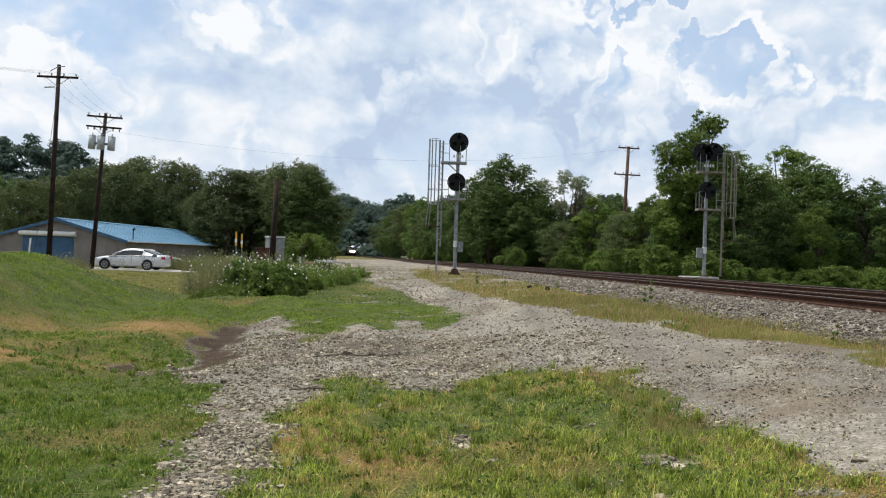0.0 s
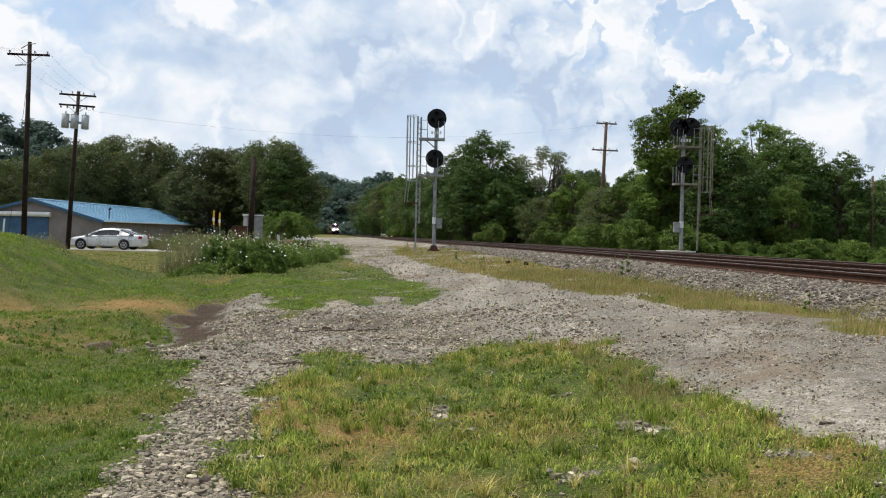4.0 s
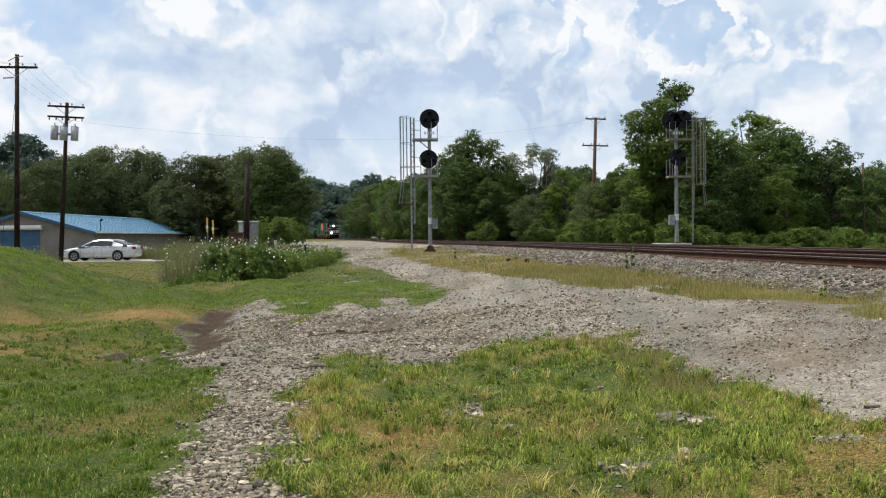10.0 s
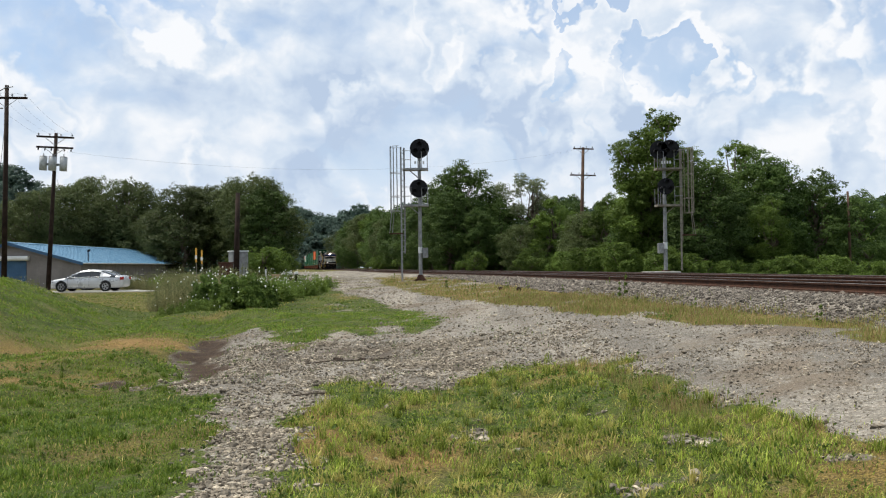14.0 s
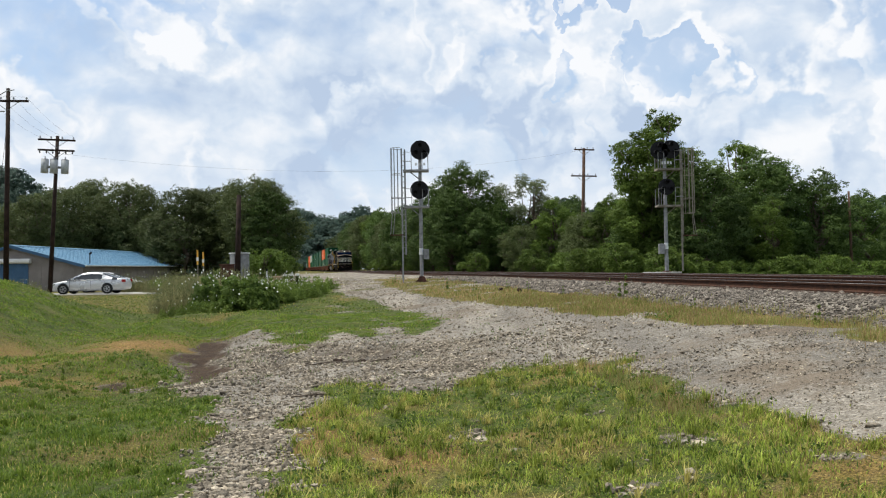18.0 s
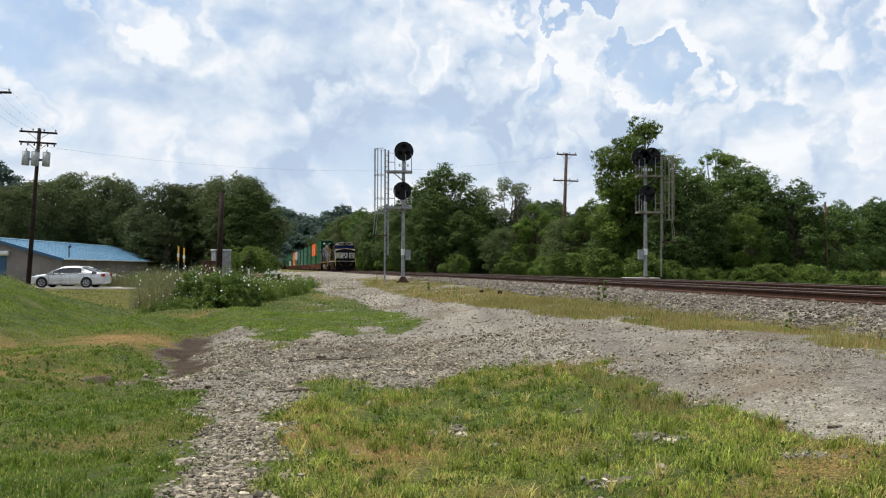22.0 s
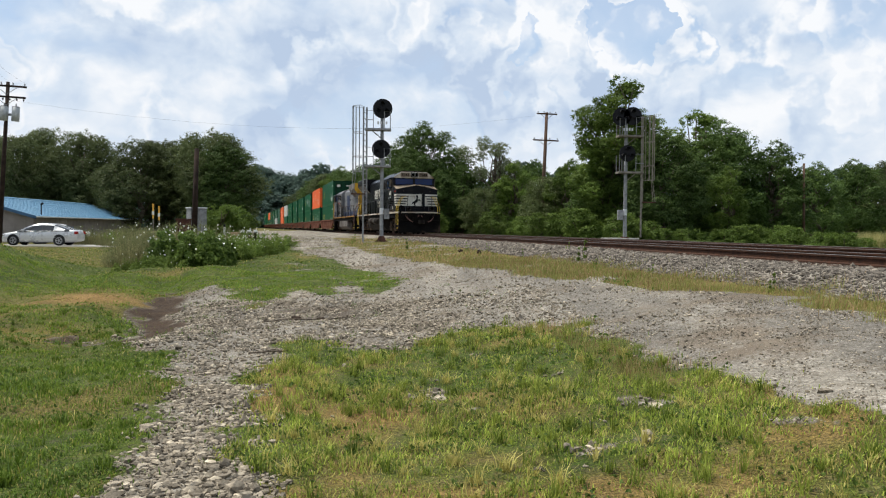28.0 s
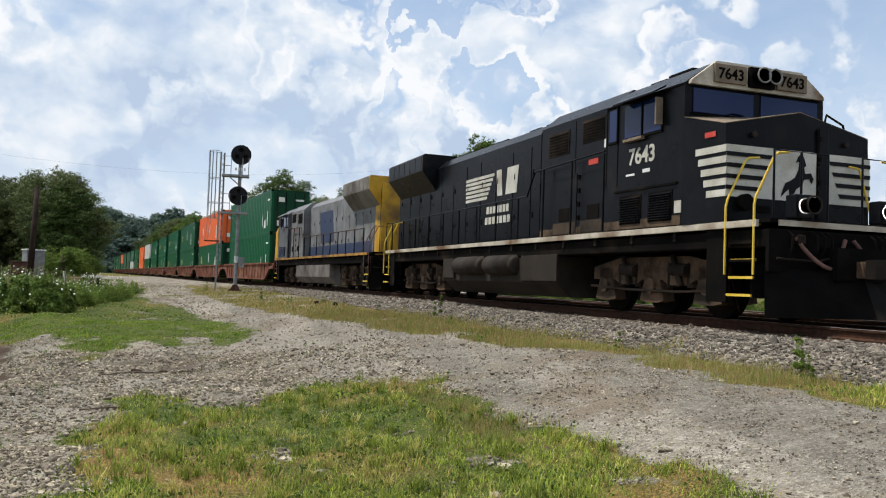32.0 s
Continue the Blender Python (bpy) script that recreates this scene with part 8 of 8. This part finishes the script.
        if lead:
            # the road's mark as plain shapes: speed lines, a slanted block, and two lines of bars
            for k in range(6):
                z = 2.92 + 0.125 * k
                part("speed_line", box(B(), *sorted((s * 0.995, s * 1.003))[:1], 12.45 - 0.10 * k, z, sorted((s * 0.995, s * 1.003))[1], 14.1, z + 0.085), WHITE_STRIPE, hood, "white bar")
            for y0, w in ((11.35, 0.34), (10.42, 0.72)):
                part("road_mark", prism(B(), [(y0, 2.95), (y0 + w, 2.95), (y0 + w - 0.1 + (0.2 if w < 0.5 else 0), 3.68), (y0 - 0.1 + (0.2 if w < 0.5 else 0), 3.68)], "x", *sorted((s * 0.995, s * 1.003))), WHITE_STRIPE, hood, "plain white block")
            for z, y0, y1 in ((2.48, 10.9, 12.5), (2.18, 10.8, 12.6)):
                n = 7
                for k in range(n):
                    a = y0 + (y1 - y0) * k / n
                    part("name_bar", box(B(), *sorted((s * 0.995, s * 1.003))[:1], a, z, sorted((s * 0.995, s * 1.003))[1], a + (y1 - y0) / n * 0.72, z + 0.2), WHITE_STRIPE, hood, "white bar")
        else:
            part("lower_band", box(B(), *sorted((s * 0.996, s * 1.002))[:1], 8.4, 1.66, sorted((s * 0.996, s * 1.002))[1], 19.9, 2.15), TRAIL_BLUE, hood, "blue lower band")
            part("road_mark", prism(B(), [(11.0, 2.3), (13.6, 2.3), (13.2, 3.9), (10.6, 3.9)], "x", *sorted((s * 0.996, s * 1.004))), TRAIL_BLUE, hood, "plain blue block")
        # handrail with stanchions along the walkway
        bm = tube(B(), [(s * 1.46, 20.4, 2.62), (s * 1.46, 8.75, 2.66), (s * 1.46, 8.35, 3.22), (s * 1.46, 5.1, 3.30)], 0.021, 8)
        rail = part("handrail", bm, LEAD_BLACK if lead else TRUCK, e, "" if lead else "dusty brown handrail")
        for k in range(12):
            y0 = 20.3 - k * 1.38
            top = 2.64 if y0 > 8.7 else 3.25
            part("stanchion", rod(B(), (s * 1.46, y0, 1.60), (s * 1.46, y0, top), 0.024, sides=6), LEAD_BLACK if lead else DARK, rail)
    # exhaust, roof hatches and the overhanging radiator
    for y0, y1 in ((8.5, 9.6), (9.9, 10.6), (12.0, 13.2), (14.6, 16.0)):
        part("roof_hatch", box(B(), -0.6, y0, 4.57, 0.6, y1, 4.66, 0.02), body if lead else TRAIL_GREY, e)
    part("exhaust_stack", box(B(), -0.25, 13.5, 4.57, 0.25, 14.2, 4.76, 0.03), DARK, e)
    rp = [(-0.98, 3.55), (-1.5, 4.22), (-1.5, 4.74), (-1.42, 4.80), (1.42, 4.80), (1.5, 4.74), (1.5, 4.22), (0.98, 3.55)]
    rad = part("radiator", prism(B(), rp, "y", 16.9, 20.9), LEAD_BLACK if lead else TRAIL_WING, e, "overhanging radiator housing")
    for s in (-1, 1):
        for k in range(6):
            y0 = 17.05 + k * 0.63
            part("radiator_panel", box(B(), *sorted((s * 1.495, s * 1.51))[:1], y0, 4.27, sorted((s * 1.495, s * 1.51))[1], y0 + 0.58, 4.70), LEAD_BLACK if lead else TRAIL_WING, rad)
    part("rear_wall", box(B(), -0.98, 21.0, 1.62, 0.98, 21.08, 4.5, 0.02), LEAD_BLACK if lead else TRAIL_YELLOW, e, "" if lead else "yellow rear wall")
    if not lead:
        for s in (-1, 1):
            part("end_panel", prism(B(), [(20.35, 1.66), (21.0, 1.66), (21.0, 4.15), (20.35, 3.75)], "x", *sorted((s * 0.998, s * 1.012))), TRAIL_YELLOW, e, "yellow end panel")
        part("radiator_end", prism(B(), rp, "y", 20.905, 20.94), TRAIL_YELLOW, rad, "yellow radiator end")
    return e


def well_car():
    e = tagged(new("well_car"), "weathered brown-red container well car", "railway car", "train of well cars")
    for s in (-1, 1):
        x0, x1 = sorted((s * 1.36, s * 1.46))
        side = part("well_side", prism(B(), [(1.3, 1.34), (19.2, 1.34), (19.2, 0.95), (17.9, 0.30), (2.6, 0.30), (1.3, 0.95)], "x", x0, x1), WELL, e, "rusty brown-red side of the well")
        for k in range(15):
            y = 2.6 + k * 1.08
            part("rib", box(B(), *sorted((s * 1.45, s * 1.50))[:1], y, 0.34, sorted((s * 1.45, s * 1.50))[1], y + 0.09, 1.26), WELL, side)
        part("top_chord", box(B(), *sorted((s * 1.34, s * 1.53))[:1], 1.2, 1.28, sorted((s * 1.34, s * 1.53))[1], 19.3, 1.40, 0.01), WELL, side)
        part("bottom_chord", box(B(), *sorted((s * 1.30, s * 1.50))[:1], 2.6, 0.27, sorted((s * 1.30, s * 1.50))[1], 17.9, 0.36, 0.01), WELL, side)
    for y0, y1 in ((0.15, 2.2), (18.3, 20.35)):
        part("end_platform", box(B(), -1.45, y0, 0.98, 1.45, y1, 1.16, 0.02), WELL, e)
        part("bulkhead", box(B(), -1.3, y0 + 0.6, 1.16, 1.3, y1 - 0.7, 1.36, 0.02), WELL, e)
    part("well_floor", box(B(), -1.3, 2.2, 0.30, 1.3, 18.3, 0.42), DARK, e)
    tr = part("truck", box(box(B(), -1.02, 19.1, 0.42, -0.9, 21.5, 0.72, 0.03), 0.9, 19.1, 0.42, 1.02, 21.5, 0.72, 0.03), DARK, e, "dark two-axle truck")
    for y in (19.4, 21.2):
        wheelset(tr, y, 0.46)
    return e


def container(body, stock, seed, mark):
    """A 53 foot box with corrugated sides, end frame, posts and castings."""
    label = {"green": "green corrugated steel shipping container with white marks", "orange": "orange corrugated shipping container", "grey": "pale grey shipping container"}[stock]
    e = tagged(new("shipping_container"), label, "container", "containers on the train")
    L_, W, H = 16.15, 2.56, 2.9
    out = []
    n = 54
    for i in range(n + 1):
        y = 0.12 + (L_ - 0.24) * i / n
        out.append((-W / 2 + (0.0 if i % 2 else 0.028), y))
    right = [(-x, y) for x, y in out][::-1]
    part("box", prism(B(), out + right, "z", 0.16, H - 0.12), body, e)
    for x in (-W / 2, W / 2 - 0.1):
        part("bottom_rail", box(B(), x, 0.0, 0.0, x + 0.1, L_, 0.16), body, e)
        part("top_rail", box(B(), x, 0.0, H - 0.12, x + 0.1, L_, H), body, e)
    for y in (0.0, L_ - 0.12):
        for x in (-W / 2, W / 2 - 0.14):
            post = part("corner_post", box(B(), x - 0.004, y - 0.004, 0.0, x + 0.144, y + 0.124, H), body, e)
            part("corner_casting", box(box(B(), x - 0.012, y - 0.012, 0.0, x + 0.152, y + 0.132, 0.13), x - 0.012, y - 0.012, H - 0.13, x + 0.152, y + 0.132, H + 0.004), DARK, post)
    part("roof", box(B(), -W / 2 + 0.05, 0.05, H - 0.06, W / 2 - 0.05, L_ - 0.05, H - 0.01), body, e)
    end = part("end_wall", box(B(), -W / 2 + 0.14, -0.002, 0.02, W / 2 - 0.14, 0.10, H - 0.02), body if stock != "green" else C_DEEP, e)
    for k in range(4):
        x = -0.9 + 0.6 * k
        part("locking_bar", rod(B(), (x, -0.03, 0.1), (x, -0.03, H - 0.1), 0.022, sides=6), DARK if k % 2 else GRIME, end)
    for x, z, w, h in ((-0.8, 2.1, 0.4, 0.3), (0.35, 2.2, 0.55, 0.12), (-0.9, 0.5, 0.35, 0.35), (0.5, 1.3, 0.35, 0.5)):
        part("door_mark", box(B(), x, -0.012, z, x + w, -0.003, z + h), MARK, end, "pale printed mark")
    rng = random.Random(seed)
    for s in (-1, 1):
        x0, x1 = sorted((s * (W / 2 + 0.003), s * (W / 2 + 0.010)))
        bars = [(1.0, 0.5, 0.22, 1.0), (1.6, 0.4, 0.55, 0.55), (2.6, 0.55, 0.18, 0.8)] if mark == 1 else [(3.4, 0.5, 0.5, 1.2), (8.0, 1.2, 0.35, 0.9)]
        for y, z, w, h in bars:
            part("side_mark", prism(B(), [(y, z), (y + w, z), (y + w * 0.8, z + h), (y + w * 0.25, z + h)], "x", x0, x1), MARK if stock != "grey" else GOLD, e, "white printed mark")
        part("side_mark", box(B(), x0, 0.5, 2.2, x1, 1.2, 2.32), MARK, e, "white printed mark")
        part("side_mark", box(B(), x0, 12.6 + rng.uniform(0, 1), 1.1, x1, 13.2, 1.8), GOLD if stock == "green" else MARK, e, "printed mark")
    return e


MOVING = []     # thing, metres behind the lead coupler, length over which it lies on the line, height, turned about


def widened(thing, f):
    """Brings the body to its full width over the sills; the trucks keep the gauge."""
    meshes = set()
    for ob in thing.children_recursive:
        up = ob
        while up.parent is not thing:
            up = up.parent
        if up.name.startswith("truck"):
            continue
        ob.location.x *= f
        if ob.data and ob.data.name not in meshes:
            meshes.add(ob.data.name)
            ob.data.transform(Matrix.Diagonal((f, 1, 1, 1)))
    return thing


def marshal():
    MOVING.append((widened(locomotive("black"), 1.035), 0.0, 22.3, 0.0, False))
    MOVING.append((widened(locomotive("blue"), 1.035), 22.3, 22.3, 0.0, True))
    car = well_car()
    kinds = {"g": container(C_GREEN, "green", 1, 1), "h": container(C_GREEN, "green", 2, 2), "o": container(C_ORANGE, "orange", 3, 2), "w": container(C_GREY, "grey", 4, 2)}
    stacks = ["gg", "ho", "gh", "gg", "hg", "gh", "gw", "oo", "gg", "wh", "gg", "hg", "go", "gg", "hh", "gg"]
    free = {"c": car, **kinds}

    def take(k):
        ob = free.pop(k, None)
        if ob is None:
            ob = copy_thing(made[k], Matrix())
        else:
            made[k] = ob
        return ob
    made = {}
    for i, (lower, upper) in enumerate(stacks):
        s = 44.3 + 20.5 * i
        MOVING.append((take("c"), s, 20.5, 0.0, False))
        MOVING.append((take(lower), s + 2.2, 16.15, 0.46, False))
        MOVING.append((take(upper), s + 2.2, 16.15, 0.46 + 2.905, False))


marshal()

SPEED = 12.5


def motions():
    """The whole train rolls along the line; each vehicle follows the curve by its two ends."""
    for ob, off, length, up, turned in MOVING:
        rows = []
        for i in range(33):
            s = 412.0 - SPEED * i + off
            a, b = on_track(s), on_track(s + length)
            turn = math.atan2(-(b.x - a.x), b.y - a.y)
            m = Matrix.Translation((a.x, a.y, RAIL_Z + up)) @ Matrix.Rotation(turn, 4, "Z")
            if turned:
                m = Matrix.Translation((b.x, b.y, RAIL_Z + up)) @ Matrix.Rotation(turn + math.pi, 4, "Z")
            rows.append((float(i), m))
        walk(ob, rows)


motions()
